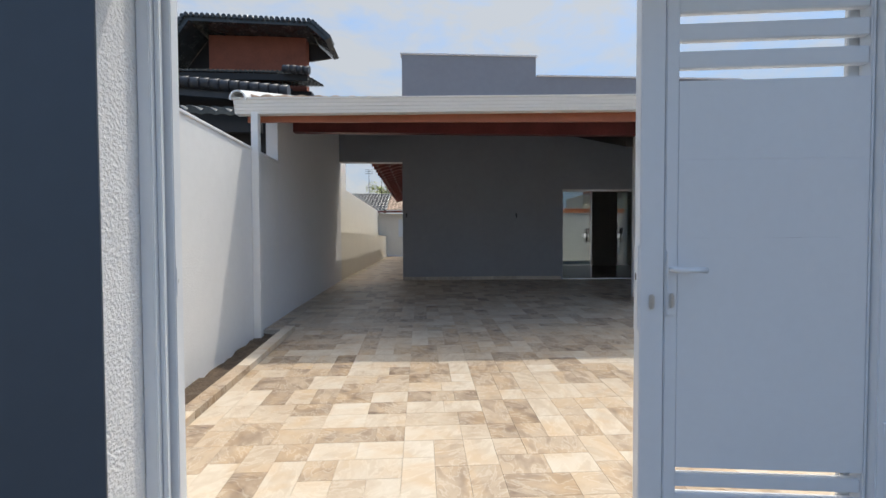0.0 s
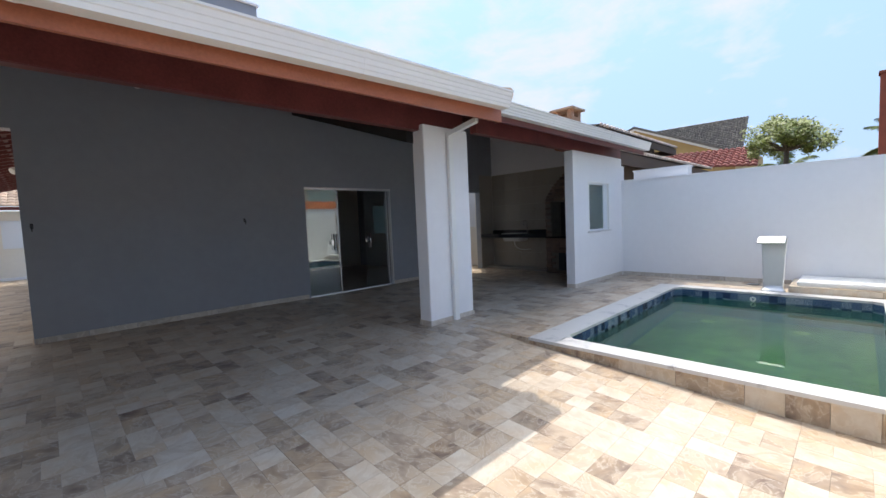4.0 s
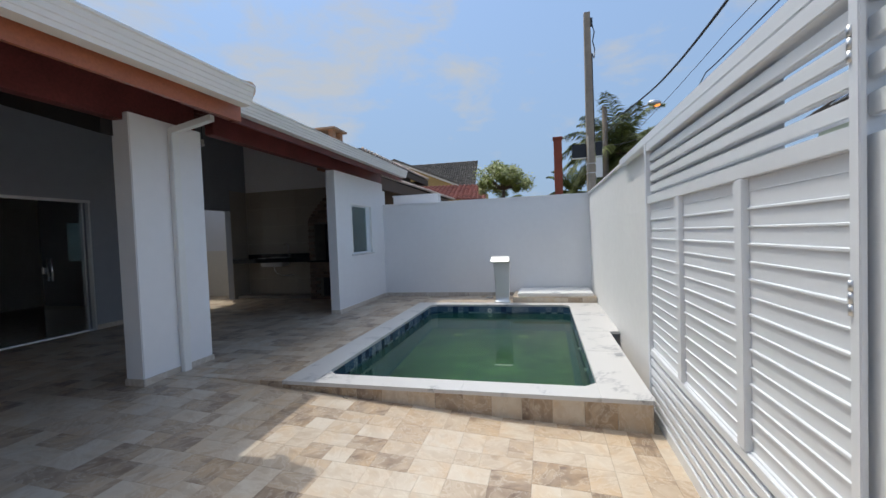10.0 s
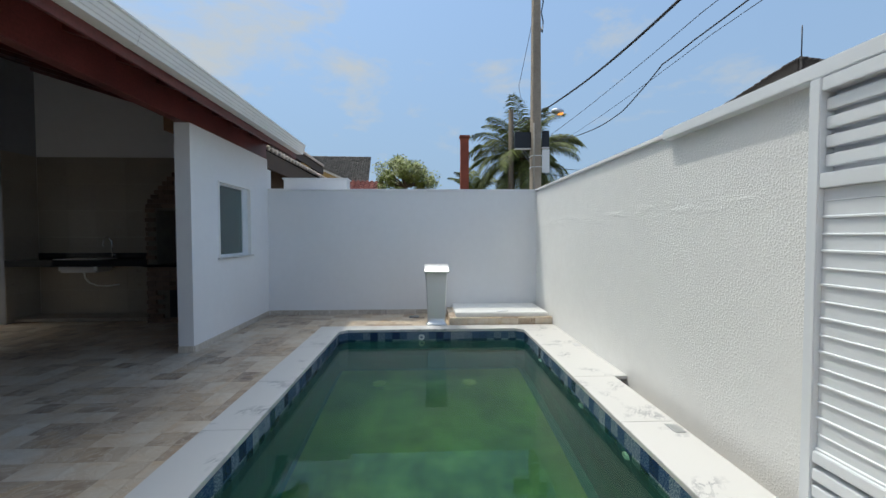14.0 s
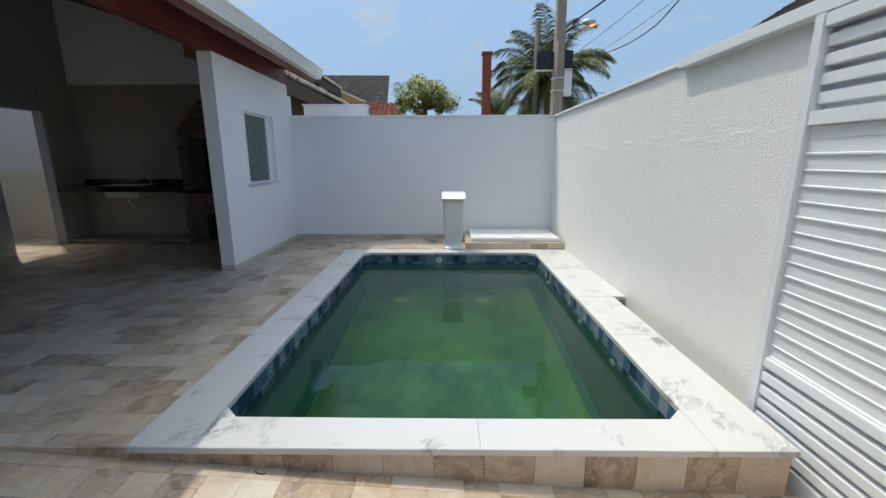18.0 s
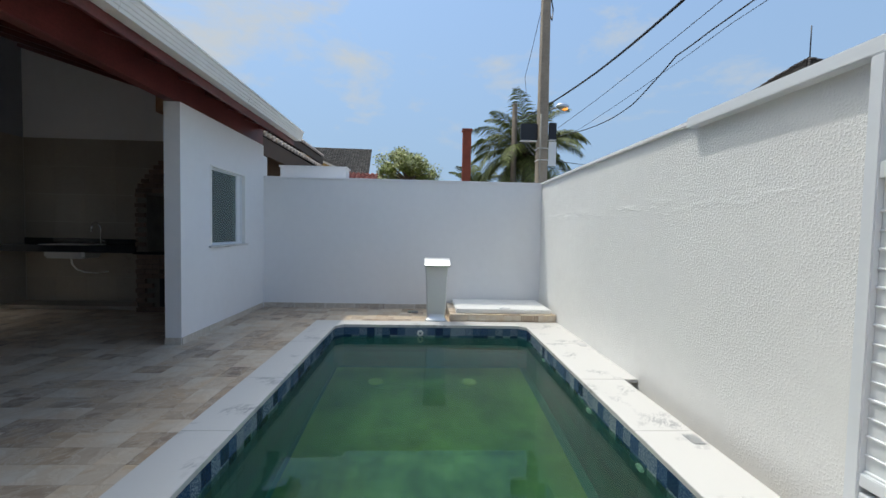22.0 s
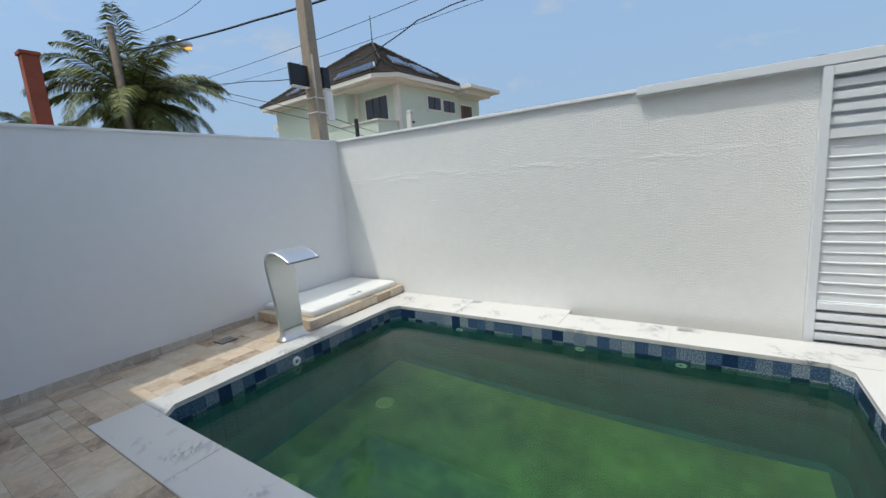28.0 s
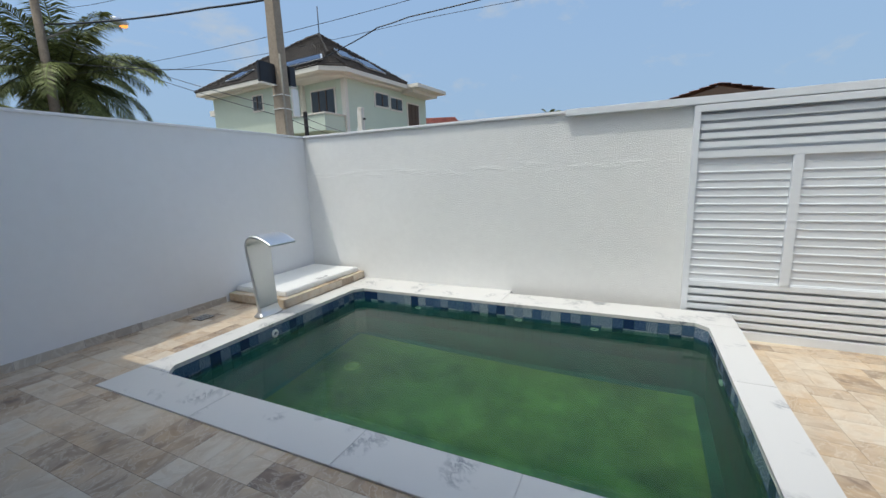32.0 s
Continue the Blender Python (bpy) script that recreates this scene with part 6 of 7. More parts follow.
red = thing("red_roofed_house", (25, 9, -0.75), "low house with faded red clay roof", "house")
part("wall", boxes((24.5, 32, 6.2, 14, -0.75, 3.2)), OCHRE, red)
b = bmesh.new()
tiled(b, (24.5, 10.6, 3.75), (24.5, 5.5, 3.35), (28.5, 5.9, 4.75), (28.5, 10.9, 4.9), 17, 8, 0.10, 0.06)
part("roof_slope", b, RED_CLAY, red)

# ---- green house across the corner ----
HX, HY = 22.25, -15.75          # near corner of its eaves
gh = thing("green_house", (HX, HY, -0.75), "two-storey pale green house with solar panels on hipped roof", "house")


def hb(u0, u1, v0, v1, z0, z1, bevel=0.0):
    """A box of the house: u along its long side, v away from the corner."""
    return boxes((HX + u0, HX + u1, HY - v1, HY - v0, z0, z1), bevel=bevel)


part("wall", hb(0.9, 14.4, 2.0, 12.4, -0.75, 8.35), PALE_GREEN, gh)
part("wing_wall", hb(5.1, 14.4, 0.9, 1.995, -0.75, 8.35), PALE_GREEN, gh)
part("corner_pilaster", hb(0.82, 1.2, 1.92, 2.2, 4.0, 8.35), TRIM, gh, "cream corner strip")
part("pilaster", hb(4.8, 5.09, 1.7, 1.995, 4.0, 8.35), TRIM, gh, "cream corner strip")
for nm, u0, u1, v0, v1, cut, z0, z1 in (("eave_slab", 0.0, 15.2, 0.0, 8.3, 1.22, 8.46, 8.75), ("eave_step", 0.5, 14.8, 0.5, 8.2, 1.1, 8.30, 8.457)):
    b = bmesh.new()          # the slab's near corner is cut off
    prism(b, [(HX + u, HY - v) for u, v in ((u0 + cut, v0), (u1, v0), (u1, v1), (u0, v1), (u0, v0 + cut))], "z", z0, z1)
    part(nm, b, TRIM, gh, "cream eave slab" if nm == "eave_slab" else "")
part("flat_canopy", hb(-1.0, 14.9, 8.35, 12.9, 8.50, 8.80, 0.03), TRIM, gh, "cream flat canopy")
part("canopy_step", hb(-0.3, 14.4, 8.6, 12.4, 8.22, 8.497), TRIM, gh)
part("porch_slab", hb(14.0, 16.2, 1.6, 4.0, 7.2, 7.62), TRIM, gh)
A1, A2 = (HX + 4.75, HY - 3.85, 12.12), (HX + 6.2, HY - 3.85, 12.08)
cs = [(HX, HY - 8.3, 8.76), (HX + 15.2, HY - 8.3, 8.76), (HX + 15.2, HY, 8.76), (HX, HY, 8.76)]
SLOPES = ((cs[0], cs[1], A2, A1), (cs[1], cs[2], A2, A2), (cs[2], cs[3], A1, A2), (cs[3], cs[0], A1, A1))
CUT = [Vector((HX + 1.22, HY, 8.76)), Vector((HX, HY - 1.22, 8.76)), Vector(cs[3]).lerp(Vector(A1), 0.25)]          # the small slope over the cut corner
CUT_N = (CUT[1] - CUT[0]).cross(CUT[2] - CUT[0])
CUT_N = CUT_N if CUT_N.z > 0 else -CUT_N
b = bmesh.new()
tiled(b, *CUT, CUT[2], 7, 5, 0.05, 0.04)
part("roof_slope", b, BROWN_TILE, gh, "dark brown tiles")
for q in SLOPES:
    b = bmesh.new()
    tiled(b, *q, 40, 22, 0.06, 0.05)
    bmesh.ops.bisect_plane(b, geom=b.verts[:] + b.edges[:] + b.faces[:], plane_co=CUT[0], plane_no=CUT_N, clear_outer=True)
    part("roof_slope", b, BROWN_TILE, gh, "dark brown tiles")
r = random.Random(9)
for k, top in enumerate((A1, A2, A2, A1)):
    n = 24
    b = bmesh.new()
    for i in range(6 if k == 3 else 0, n):          # overlapping ridge tiles
        p, q = Vector(cs[k]).lerp(Vector(top), i / n), Vector(cs[k]).lerp(Vector(top), (i + 1.15) / n)
        lift = Vector((0, 0, 0.06 + r.uniform(0, 0.04)))
        tube(b, [p + lift, q + lift], 0.13, 6, taper=[0.15, 0.11])
    part("hip_ridge", b, BROWN_TILE, gh)
b = bmesh.new()
for i in range(6):
    tube(b, [Vector(A1).lerp(Vector(A2), i / 6) + Vector((0, 0, 0.09)), Vector(A1).lerp(Vector(A2), (i + 1.15) / 6) + Vector((0, 0, 0.09))], 0.14, 6, taper=[0.16, 0.12])
part("ridge", b, BROWN_TILE, gh)
b = bmesh.new()
tube(b, [A1, (A1[0], A1[1], 14.2)], 0.035, 6)
part("lightning_rod", b, BLACK, gh)


def on_slope(q, u0, u1, v0, v1, h, thick):
    c0, c1, t1, t0 = (Vector(p) for p in q)

    def at(u, v):
        return c0.lerp(c1, u).lerp(t0.lerp(t1, u), v)
    nrm = (c1 - c0).cross(t0 - c0).normalized()
    nrm = nrm if nrm.z > 0 else -nrm
    bb = bmesh.new()
    low4 = [bb.verts.new(at(u, v) + nrm * h) for u, v in ((u0, v0), (u1, v0), (u1, v1), (u0, v1))]
    hi = [bb.verts.new(v.co + nrm * thick) for v in low4]
    bb.faces.new(low4[::-1])
    bb.faces.new(hi)
    for i in range(4):
        bb.faces.new((low4[i], low4[(i + 1) % 4], hi[(i + 1) % 4], hi[i]))
    return bb


for q, u0, u1, v0, v1 in ((SLOPES[2], 0.66, 0.96, 0.06, 0.22), (SLOPES[2], 0.22, 0.34, 0.08, 0.28), (SLOPES[3], 0.16, 0.42, 0.22, 0.47), (SLOPES[3], 0.45, 0.74, 0.08, 0.36)):
    fr = part("solar_frame", on_slope(q, u0, u1, v0, v1, 0.14, 0.08), ALU, gh, "silver collector frame")
    g, e = (u1 - u0) * 0.035, (v1 - v0) * 0.07
    part("solar_panel", on_slope(q, u0 + g, u1 - g, v0 + e, v1 - e, 0.225, 0.02), SOLAR, fr, "dark solar collector")


def gh_window(u0, u1, v0, v1, z0, z1, shutter, splits=0):
    north = v1 - v0 < 0.3
    g = 0.13
    gu, gv = (g, 0) if north else (0, g)
    fr = part("window", hb(u0 - gu, u1 + gu, v0 - gv, v1 + gv, z0 - g, z1 + g), TRIM, gh, "cream window surround")
    du, dv = (0, 0.03) if north else (0.03, 0)
    part("pane", hb(u0 - du, u1, v0 - dv, v1, z0, z1), SHUTTER if shutter else PANE, fr)
    for i in range(splits):
        if north:
            c = u0 + (u1 - u0) * (i + 1) / (splits + 1)
            part("mullion", hb(c - 0.04, c + 0.04, v0 - 0.06, v0 - 0.031, z0, z1), SHUTTER, fr)
        else:
            c = v0 + (v1 - v0) * (i + 1) / (splits + 1)
            part("mullion", hb(u0 - 0.06, u0 - 0.031, c - 0.04, c + 0.04, z0, z1), SHUTTER, fr)


gh_window(8.2, 9.2, 0.84, 0.898, 6.85, 7.85, False, 1)
gh_window(1.9, 4.1, 1.94, 1.998, 6.0, 7.7, False, 2)
gh_window(0.84, 0.898, 5.25, 6.75, 6.9, 7.8, False, 1)
gh_window(0.84, 0.898, 7.15, 8.6, 6.85, 7.7, False, 1)
gh_window(0.84, 0.898, 9.5, 11.1, 5.4, 7.55, True, 2)
part("balcony", hb(1.0, 5.0, 0.0, 1.9, 4.7, 5.75), PALE_GREEN, gh, "pale green balcony parapet")
part("balcony_cap", hb(0.9, 5.1, -0.08, 1.93, 5.75, 5.86, 0.02), TRIM, gh)
gh.matrix_basis = Matrix.Translation((HX, HY, -0.75)) @ Matrix.Rotation(math.radians(-4.6), 4, "Z")
solid("dark_post", boxes((17.05, 17.18, -7.56, -7.44, -0.75, 4.26), bevel=0.01), NEAR_BLACK, "short dark wooden post across the street", "post")
solid("garden_wall_far", boxes((10, 60, -11.2, -11.0, -0.75, 0.9)), TRIM, "cream street wall across the road", "wall", kind="structure")
wire_post = thing("concrete_post", (14.31, -7.5, -0.75), "short pale concrete post with wire clips across the street", "post")
part("shaft", boxes((14.2, 14.42, -7.6, -7.4, -0.75, 4.06), bevel=0.02), TRIM, wire_post)
part("cap", boxes((14.19, 14.39, -7.61, -7.39, 4.06, 4.16), bevel=0.02), TRIM, wire_post)
for z in (3.0, 3.2, 3.72):
    part("wire_clip", boxes((14.12, 14.198, -7.56, -7.46, z - 0.03, z + 0.03), bevel=0.01), NEAR_BLACK, wire_post, "dark wire clip")
part("bracket", boxes((14.421, 14.50, -7.55, -7.45, 3.30, 3.42), bevel=0.015), PVC, wire_post)
pk = thing("brown_roof_house", (0.5, -16, -0.75), "house with low brown tiled gable across the street", "house")
part("wall", boxes((-10.0, 8.0, -22, -15.5, -0.75, 3.85)), CONCRETE, pk)
for s in (-1, 1):
    b = bmesh.new()
    xe = 1.6 + s * 3.2
    tiled(b, (xe, -14.6, 3.95), (xe, -22, 3.95), (1.6, -22, 4.78), (1.6, -14.6, 4.78), 26, 9, 0.04, 0.04)
    part("roof_slope", b, DARK_CLAY, pk)
b = bmesh.new()
prism(b, [(-1.6, 3.80), (4.8, 3.80), (1.6, 4.66)], "y", -14.7, -14.65)
part("gable_board", b, SHUTTER, pk)
far_house = thing("far_red_roof_house", (21.5, -32, -0.75), "distant house with low red clay roof behind the green house", "house")
part("wall", boxes((19.9, 25.0, -36, -30.2, -0.75, 6.28)), CREAM, far_house)
b = bmesh.new()
tiled(b, (19.6, -29.9, 6.30), (25.3, -29.9, 6.45), (25.3, -32.6, 7.35), (21.2, -32.6, 7.15), 22, 8, 0.05, 0.04)
part("roof_slope", b, RED_CLAY, far_house, "red clay tiles")
low_house = thing("low_street_house", (16, -16, -0.75), "low house with orange clay roof across the street", "house")
part("wall", boxes((9.5, 19.5, -20, -14.6, -0.75, 2.35)), CREAM, low_house)
b = bmesh.new()
tiled(b, (9.0, -14.0, 2.36), (20.0, -14.0, 2.36), (20.0, -17.4, 3.62), (9.0, -17.4, 3.62), 44, 9, 0.05, 0.04)
part("roof_slope", b, ORANGE_CLAY, low_house, "orange clay tiles")
part("fascia", boxes((9.0, 20.0, -14.06, -14.01, 2.20, 2.36)), SHUTTER, low_house)
# ---- street furniture ----
pole = thing("utility_pole", (9.45, 1.18, -0.75), "weathered concrete pole behind the wall corner", "utility pole", "utility poles")
b = bmesh.new()
lo = [b.verts.new((9.45 + sx * 0.12, 1.18 + sy * 0.10, -0.75)) for sx, sy in ((-1, -1), (1, -1), (1, 1), (-1, 1))]
hi = [b.verts.new((9.45 + sx * 0.065, 1.19 + sy * 0.06, 5.87)) for sx, sy in ((-1, -1), (1, -1), (1, 1), (-1, 1))]
b.faces.new(lo[::-1])
b.faces.new(hi)
for k in range(4):
    b.faces.new((lo[k], lo[(k + 1) % 4], hi[(k + 1) % 4], hi[k]))
part("shaft", b, OLD_CONCRETE, pole)
part("top_box", boxes((9.46, 9.54, 1.075, 1.13, 5.62, 5.78)), BLACK, pole)
b = bmesh.new()
tube(b, [(9.50, 1.10, 5.7), (9.52, 1.04, 5.5), (9.50, 1.08, 5.3), (9.52, 1.04, 5.15), (9.50, 1.06, 4.95), (9.50, 1.10, 5.05), (9.50, 1.09, 3.2)], 0.012, 6)
part("drop_cable", b, BLACK, pole)
b = bmesh.new()
tube(b, [(9.345, 1.24, 1.9), (9.36, 1.24, 3.3)], 0.016, 8)
part("conduit", b, CONCRETE, pole)
panels = thing("meter_boxes", (9.5, 1.2, 3.0), "pair of dark box panels strapped to the pole", "meter box")
for y0, y1, t in ((1.268, 1.56, 0), (0.965, 1.092, -0.10)):
    part("box", boxes((9.44 + t, 9.50 + t, y0, y1, 2.87, 3.16), bevel=0.008), BLACK, panels)
    part("ledge", boxes((9.42 + t, 9.52 + t, y0, y1, 2.858, 2.868), bevel=0.002), PVC, panels)
part("side_cover", boxes((9.31, 9.345, 0.97, 1.10, 2.42, 2.83), bevel=0.006), PVC, panels, "white cable cover")
for z in (2.72, 2.52):
    part("strap", boxes((9.345, 9.555, 1.085, 1.277, z, z + 0.012)), PVC, panels)
pole2 = thing("utility_pole", (20.9, -0.75, -0.75), "dark round street pole in front of the palm", "utility pole", "utility poles")
b = bmesh.new()
tube(b, [(20.9, -0.75, -0.75), (20.9, -0.75, 7.1)], 0.14, 10, taper=[0.17, 0.11])
part("shaft", b, TRUNK, pole2)
lamp = thing("street_lamp", (20.6, -2.9, 6.9), "street lamp glowing orange on a curved arm", "street lamp")
b = bmesh.new()
tube(b, [(20.9, -0.78, 5.9), (20.8, -1.5, 6.38), (20.68, -2.2, 6.80), (20.6, -2.7, 6.93)], 0.035, 8)
part("arm", b, CONCRETE, lamp)
b = bmesh.new()
bmesh.ops.create_uvsphere(b, u_segments=14, v_segments=8, radius=0.17, matrix=Matrix.LocRotScale((20.6, -2.82, 6.96), None, (0.9, 1.75, 0.8)))
part("hood", b, ALU, lamp)
b = bmesh.new()
bmesh.ops.create_uvsphere(b, u_segments=14, v_segments=8, radius=0.105, matrix=Matrix.LocRotScale((20.6, -2.93, 6.87), None, (0.85, 1.4, 0.8)))
part("bowl", b, LAMP_ON, lamp, "lit orange bowl")


def wire(nm, label, pts, r):
    b = bmesh.new()
    out = []
    for a, c in zip(pts, pts[1:]):
        for k in range(12):
            u = k / 12
            sag = pts_sag(a, c) * 4 * u * (1 - u)
            out.append((a[0] + (c[0] - a[0]) * u, a[1] + (c[1] - a[1]) * u, a[2] + (c[2] - a[2]) * u - sag))
    out.append(pts[-1])
    tube(b, out, r, 6)
    return solid(nm, b, BLACK, label, "cable", "overhead cables")


def pts_sag(a, c):
    return 0.012 * math.dist(a, c)


wire("bundled_cable", "thick twisted overhead power cable", [(-18, 0.0, 6.3), (-6, -0.2, 5.05), (2, -0.5, 4.75), (8, -0.85, 5.02), (14, -1.25, 5.62), (20.8, -0.9, 6.35), (60, -1.5, 6.5)], 0.026)
wire("overhead_wire", "thin black overhead street wire", [(-14, -0.8, 4.9), (8, -0.85, 4.53), (20.6, -0.9, 4.85), (60, -1.3, 6.0)], 0.006)
wire("overhead_wire", "thin black overhead street wire", [(-14, -0.8, 4.6), (8, -1.03, 4.24), (20.6, -1.8, 4.95), (60, -1.3, 5.6)], 0.005)
wire("telephone_cable", "black telephone cable joined with a loop of slack", [(-14, -1.0, 5.6), (2, -1.0, 4.62), (8.37, -0.97, 4.30), (8.96, -0.84, 4.19), (9.7, -0.86, 4.0), (10.4, -0.87, 3.85), (11.2, -0.83, 3.80), (12.1, -0.78, 3.84), (14, -0.9, 4.15), (20.8, -0.8, 5.3)], 0.011)
wire("service_wire", "thin service wire from the pole top", [(9.45, 1.13, 5.75), (12.5, 0.80, 5.10), (15.0, 0.15, 5.55), (20.9, -0.85, 6.8)], 0.006)
wire("service_wire", "thin sagging service wire", [(20.9, -0.8, 6.2), (9.5, 1.08, 2.55), (14.3, -7.4, 3.2)], 0.006)
wire("service_wire", "thin sagging service wire", [(20.9, -0.8, 6.1), (9.5, 1.08, 2.42), (14.3, -7.4, 3.0)], 0.006)
bp = thing("red_post", (20.67, 1.43, -0.75), "tall slim brick-red post with a capped top", "post")
part("shaft", boxes((20.5, 20.86, 1.24, 1.61, -0.75, 5.72), bevel=0.012), RED_POST, bp)
part("cap", boxes((20.46, 20.9, 1.2, 1.65, 5.72, 5.82), bevel=0.01), RED_POST, bp)


# ---- plants ----
def palm(at, crown_z, spread, fronds, seed):
    """A ringed trunk, a fibrous heart, and arching fronds whose leaflets hang from the rib."""
    r = random.Random(seed)
    p = thing("coconut_palm", at, "coconut palm with arching dark green fronds", "palm tree", "palms")
    x, y, z = at
    b = bmesh.new()
    n = 26
    tube(b, [(x + 0.10 * math.sin(math.pi * k / n), y, z + (crown_z - z) * k / n) for k in range(n + 1)], 0.2, 10, taper=[0.27 - 0.11 * k / n + (0.014 if k % 2 else 0) for k in range(n + 1)])
    part("trunk", b, TRUNK, p)
    b = bmesh.new()
    bmesh.ops.create_icosphere(b, subdivisions=2, radius=0.30, matrix=Matrix.LocRotScale((x, y, crown_z - 0.08), None, (1, 1, 1.25)))
    for v in b.verts:
        v.co += Vector((r.uniform(-1, 1), r.uniform(-1, 1), r.uniform(-1, 1))) * 0.05
    part("heart", b, FIBRE, p, "brown fibrous crown heart")
    for k in range(fronds):
        az = 2 * math.pi * (k * 0.382 + r.uniform(-0.05, 0.05))
        lift = 1.40 - 2.2 * (k + r.uniform(-3, 3)) / fronds          # the young fronds stand, the old ones hang
        L = spread * r.uniform(0.85, 1.1) * (1.0 if lift > -0.3 else 0.85)
        d = Vector((math.cos(az), math.sin(az), 0))
        pts, dirs = [], []
        pos, el = Vector((x, y, crown_z)) + d * 0.12, lift
        bend = r.uniform(0.07, 0.12)
        for s in range(17):
            pts.append(pos.copy())
            v = (d * math.cos(el) + Vector((0, 0, math.sin(el)))).normalized()
            dirs.append(v)
            pos = pos + v * (L / 16)
            el = max(-1.45, el - bend * (0.45 + 0.085 * s) * (0.55 + 0.45 * math.cos(el)))
        b = bmesh.new()
        tube(b, pts, 0.02, 5, cap=False, taper=[0.04 * (1 - s / 18) for s in range(17)])
        roll = r.uniform(-0.35, 0.35)
        for s in range(2, 17):
            for q in range(6):
                u = (q + r.random()) / 6
                a = pts[s - 1].lerp(pts[s], u)
                t = dirs[s - 1]
                side = t.cross(Vector((0, 0, 1))).normalized()
                up = side.cross(t)
                ll = 0.30 * spread * (1 - ((s + u - 7.5) / 11.5) ** 2) * r.uniform(0.75, 1.12)
                if ll < 0.08:
                    continue
                for sg in (-1, 1):
                    o = (side * sg * math.cos(roll) + up * sg * math.sin(roll) + t * 0.75 + Vector((0, 0, r.uniform(-0.35, 0.10)))).normalized()
                    m = a + o * ll * 0.45
                    e = m + (o + Vector((0, 0, -0.75))).normalized() * ll * 0.55
                    w = t * 0.017
                    b.faces.new([b.verts.new(v) for v in (a - w * 0.6, m - w, e, m + w, a + w * 0.6)])
        part("frond", b, FROND, p)


palm((21.9, -1.6, -0.75), 5.0, 3.0, 44, 3)
palm((25.5, 0.45, -0.75), 3.6, 1.9, 22, 8)
palm((26.0, 4.6, -0.75), 3.1, 1.6, 12, 21)
palm((11.46, -30.0, -0.75), 6.0, 0.95, 15, 5)


def tree(at, fork_z, radius, top_z, clumps, seed, leaves=330):
    """A forked trunk with limbs out to leafy clumps of uneven size, set in a broad low dome with gaps."""
    r = random.Random(seed)
    t = thing("broadleaf_tree", at, "broadleaf tree with open yellow-green crown", "tree", "broadleaf trees")
    x, y, z = at
    b = bmesh.new()
    fork = Vector((x, y, fork_z))
    tube(b, [(x, y, z), (x + 0.05, y + 0.08, z + (fork_z - z) * 0.6), fork], 0.1, 8, taper=[0.13, 0.10, 0.08])
    tips = []
    for k in range(clumps):
        az = 2.399963 * k + r.uniform(-0.3, 0.3)
        u = math.sqrt((k + 0.5) / clumps)
        d = Vector((math.cos(az), math.sin(az), 0)) * radius * u * r.uniform(0.70, 1.14)
        rise = (top_z - fork_z) * math.sqrt(max(0.05, 1.05 - u * u)) * r.uniform(0.45, 1.06)
        e = fork + d + Vector((0, 0, rise - 0.25))
        m = fork + d * 0.45 + Vector((0, 0, rise * 0.42 + r.uniform(-0.08, 0.08)))
        tube(b, [fork, m, e], 0.03, 6, taper=[0.045, 0.026, 0.009])
        tips.append((e, r.choice((0.18, 0.24, 0.30, 0.42))))
        if k % 2:
            tips.append((m.lerp(e, 0.45) + Vector((r.uniform(-0.15, 0.15), r.uniform(-0.15, 0.15), r.uniform(-0.25, 0.05))), r.uniform(0.18, 0.30)))
    part("trunk", b, BARK, t)
    b = bmesh.new()
    for c, cr in tips:
        for q in range(leaves):
            o = Vector((r.gauss(0, 1), r.gauss(0, 1), r.gauss(0, 0.8))) * cr * 0.6
            if o.length > cr * 1.3:
                continue
            a = c + o
            u = Vector((r.uniform(-1, 1), r.uniform(-1, 1), r.uniform(-0.6, 0.6))).normalized()
            v = u.orthogonal().normalized()
            s = r.uniform(0.04, 0.08)
            b.faces.new([b.verts.new(w) for w in (a - u * s, a + v * s * 0.5, a + u * s, a - v * s * 0.5)])
    part("crown", b, LEAF, t)


tree((21.1, 4.1, -0.75), 3.55, 1.42, 5.1, 25, 7)
tree((-2.6, 29.0, -0.75), 3.6, 1.3, 5.0, 14, 12, 160)

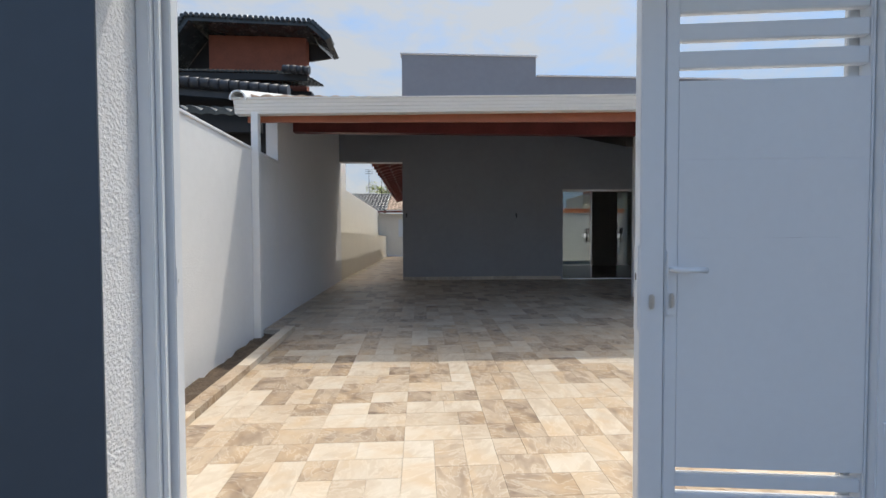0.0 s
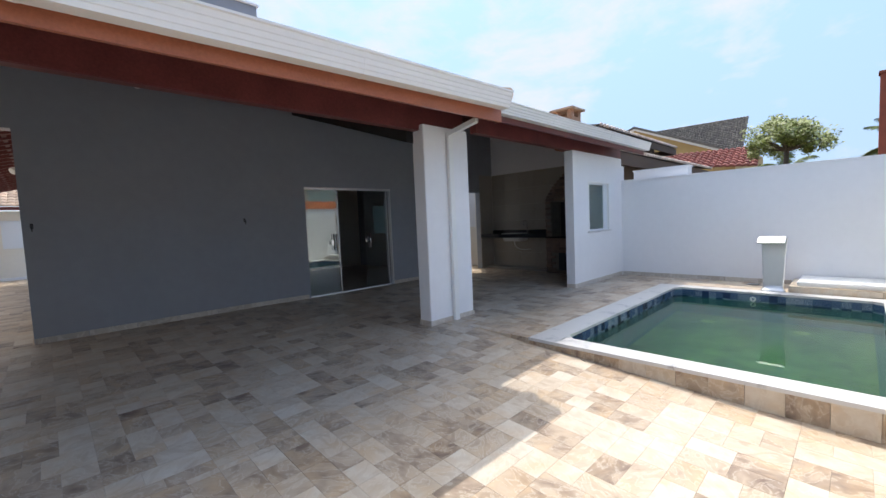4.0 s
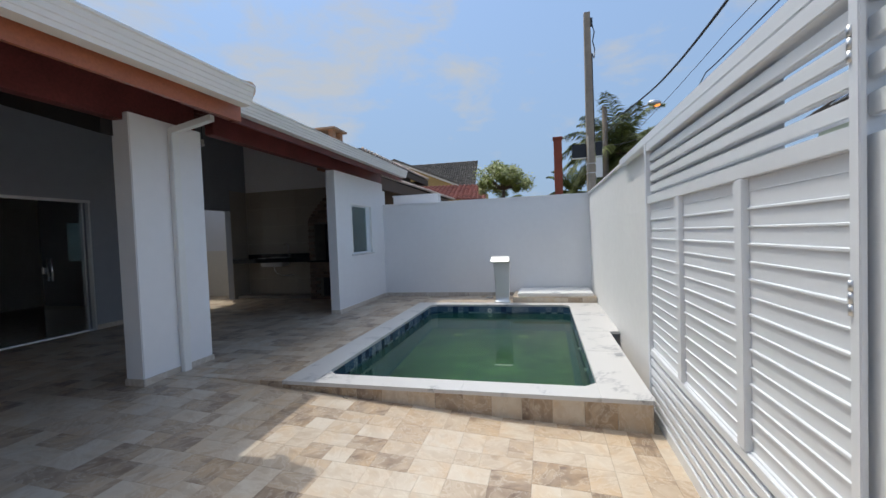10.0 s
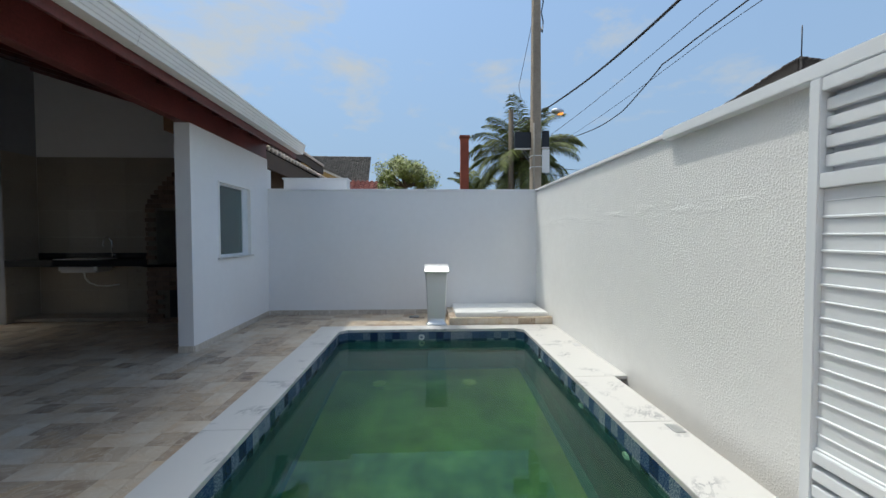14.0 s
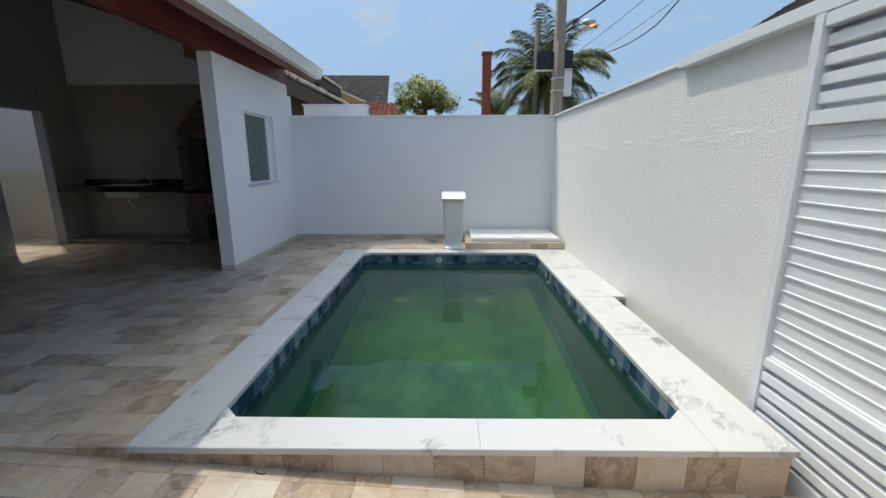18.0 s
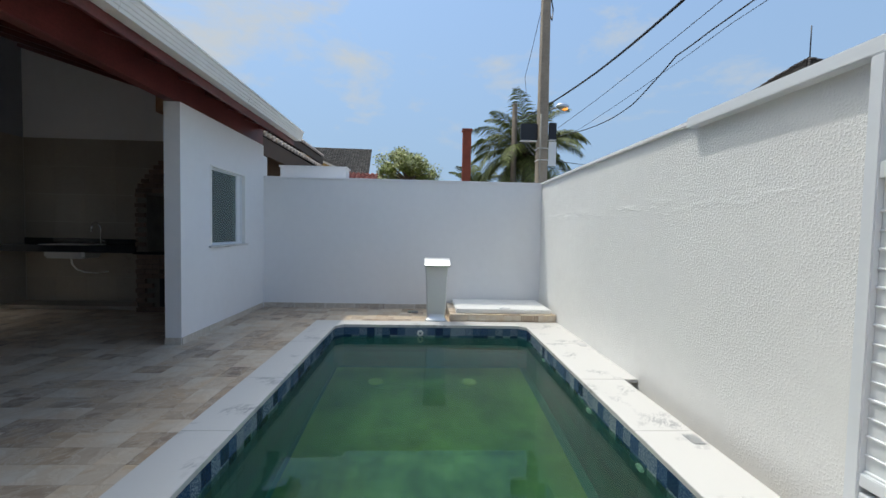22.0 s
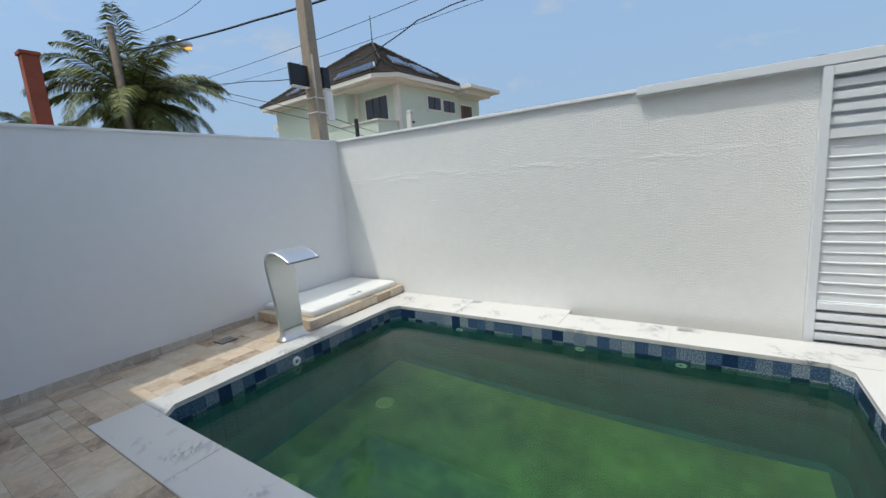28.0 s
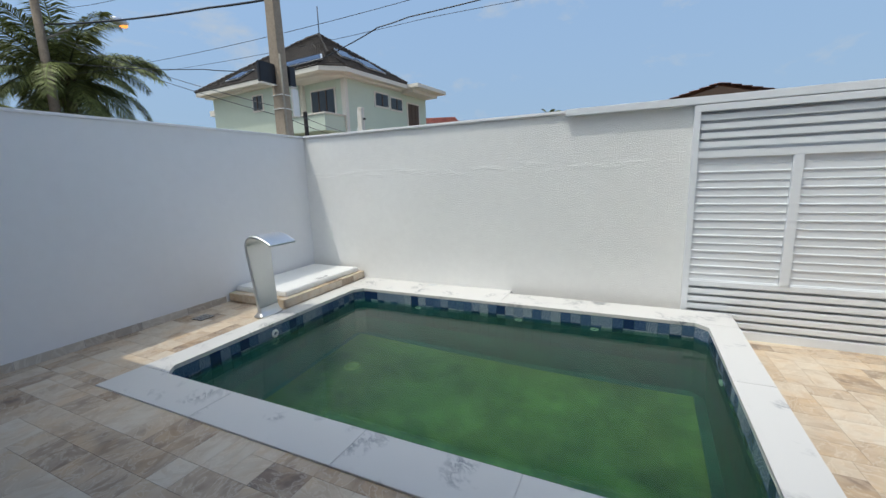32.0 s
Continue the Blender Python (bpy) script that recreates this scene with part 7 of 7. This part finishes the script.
# ---- paving pieces ----
def paving(nm, x0, x1, y0, y1, as_parts, seed, budget):
    """Modules of three by three units cut into stones of four sizes; the first stones are parts, the rest one joined field."""
    r = random.Random(seed)
    U = 0.5193 / 6
    def layout():
        out, x = [], 0
        for w in r.choice(((2, 2, 2), (2, 2, 2), (2, 2, 2), (3, 3))):
            y = 0
            for h in r.choice(((3, 3), (3, 3), (3, 3), (2, 4), (4, 2), (2, 2, 2)) if w == 2 else ((2, 2, 2), (2, 2, 2), (3, 3))):
                out.append((x, y, w, h))
                y += h
            x += w
        if r.random() < 0.5:
            out = [(y, x, h, w) for x, y, w, h in out]
        return out
    bulk = bmesh.new()
    gap = 0.0009
    i0, i1 = math.floor((x0 + 0.117) / (6 * U)), math.ceil((x1 + 0.117) / (6 * U))
    j0, j1 = math.floor((y0 - 1.80) / (6 * U)), math.ceil((y1 - 1.80) / (6 * U))
    for i in range(i0, i1):
        for j in range(j0, j1):
            for ux, uy, w, h in layout():
                ax, ay = -0.117 + (6 * i + ux) * U, 1.80 + (6 * j + uy) * U
                bxx, byy = min(x1, ax + w * U), min(y1, ay + h * U)
                ax, ay = max(x0, ax), max(y0, ay)
                if bxx - ax < 0.012 or byy - ay < 0.012:
                    continue
                own = budget > 0 and as_parts[0] < ax < as_parts[1] and as_parts[2] < ay < as_parts[3]
                b = bmesh.new() if own else bulk
                t = [b.verts.new((x, y, floor_z(x, y))) for x, y in ((ax + gap, ay + gap), (bxx - gap, ay + gap), (bxx - gap, byy - gap), (ax + gap, byy - gap))]
                s = [b.verts.new((v.co.x + (-gap / 2 if k in (0, 3) else gap / 2), v.co.y + (-gap / 2 if k in (0, 1) else gap / 2), v.co.z - 0.0055)) for k, v in enumerate(t)]
                b.faces.new(t)
                for k in range(4):
                    b.faces.new((t[k], s[k], s[(k + 1) % 4], t[(k + 1) % 4]))
                if own:
                    budget -= 1
                    part("paving_stone", b, FLOOR_TILE, FLOORS[nm])
    tagged(part("paving_field", bulk, FLOOR_TILE, FLOORS[nm]), kind="stuff")


paving("floor_carport", -1.87, 3.596, 4.80, 9.42, (0.2, 3.7, 4.7, 6.6), 11, 300)
paving("floor_forecourt", -1.49, 3.596, 1.12, 4.80, (-1.0, 3.0, 1.5, 4.3), 12, 300)
paving("floor_terrace", 3.60, 8.99, 4.66, 9.42, (4.0, 6.6, 4.6, 6.6), 13, 300)
paving("floor_pool_edge", 8.035, 8.99, 1.29, 4.66, (8.0, 9.0, 2.8, 4.7), 14, 80)
part("pale_joint", boxes((0.88, 1.93, 5.797, 5.806, -0.075, -0.0652)), PALE_CLAY, FLOORS["floor_carport"], "pale mortar joint")
twig = bmesh.new()
tube(twig, [(3.555, 3.965, -0.121), (3.545, 3.985, -0.116), (3.550, 4.010, -0.112), (3.562, 4.022, -0.114), (3.570, 4.012, -0.118)], 0.0025, 6)
solid("dry_twig", twig, NEAR_BLACK, "small curled dark twig lying on the paving", "twig")
paving("floor_side_passage", -1.87, -0.44, 9.43, 22.0, (0, 0, 0, 0), 15, 0)
paving("floor_back_passage", 7.2, 8.99, 9.43, 16.0, (0, 0, 0, 0), 16, 0)
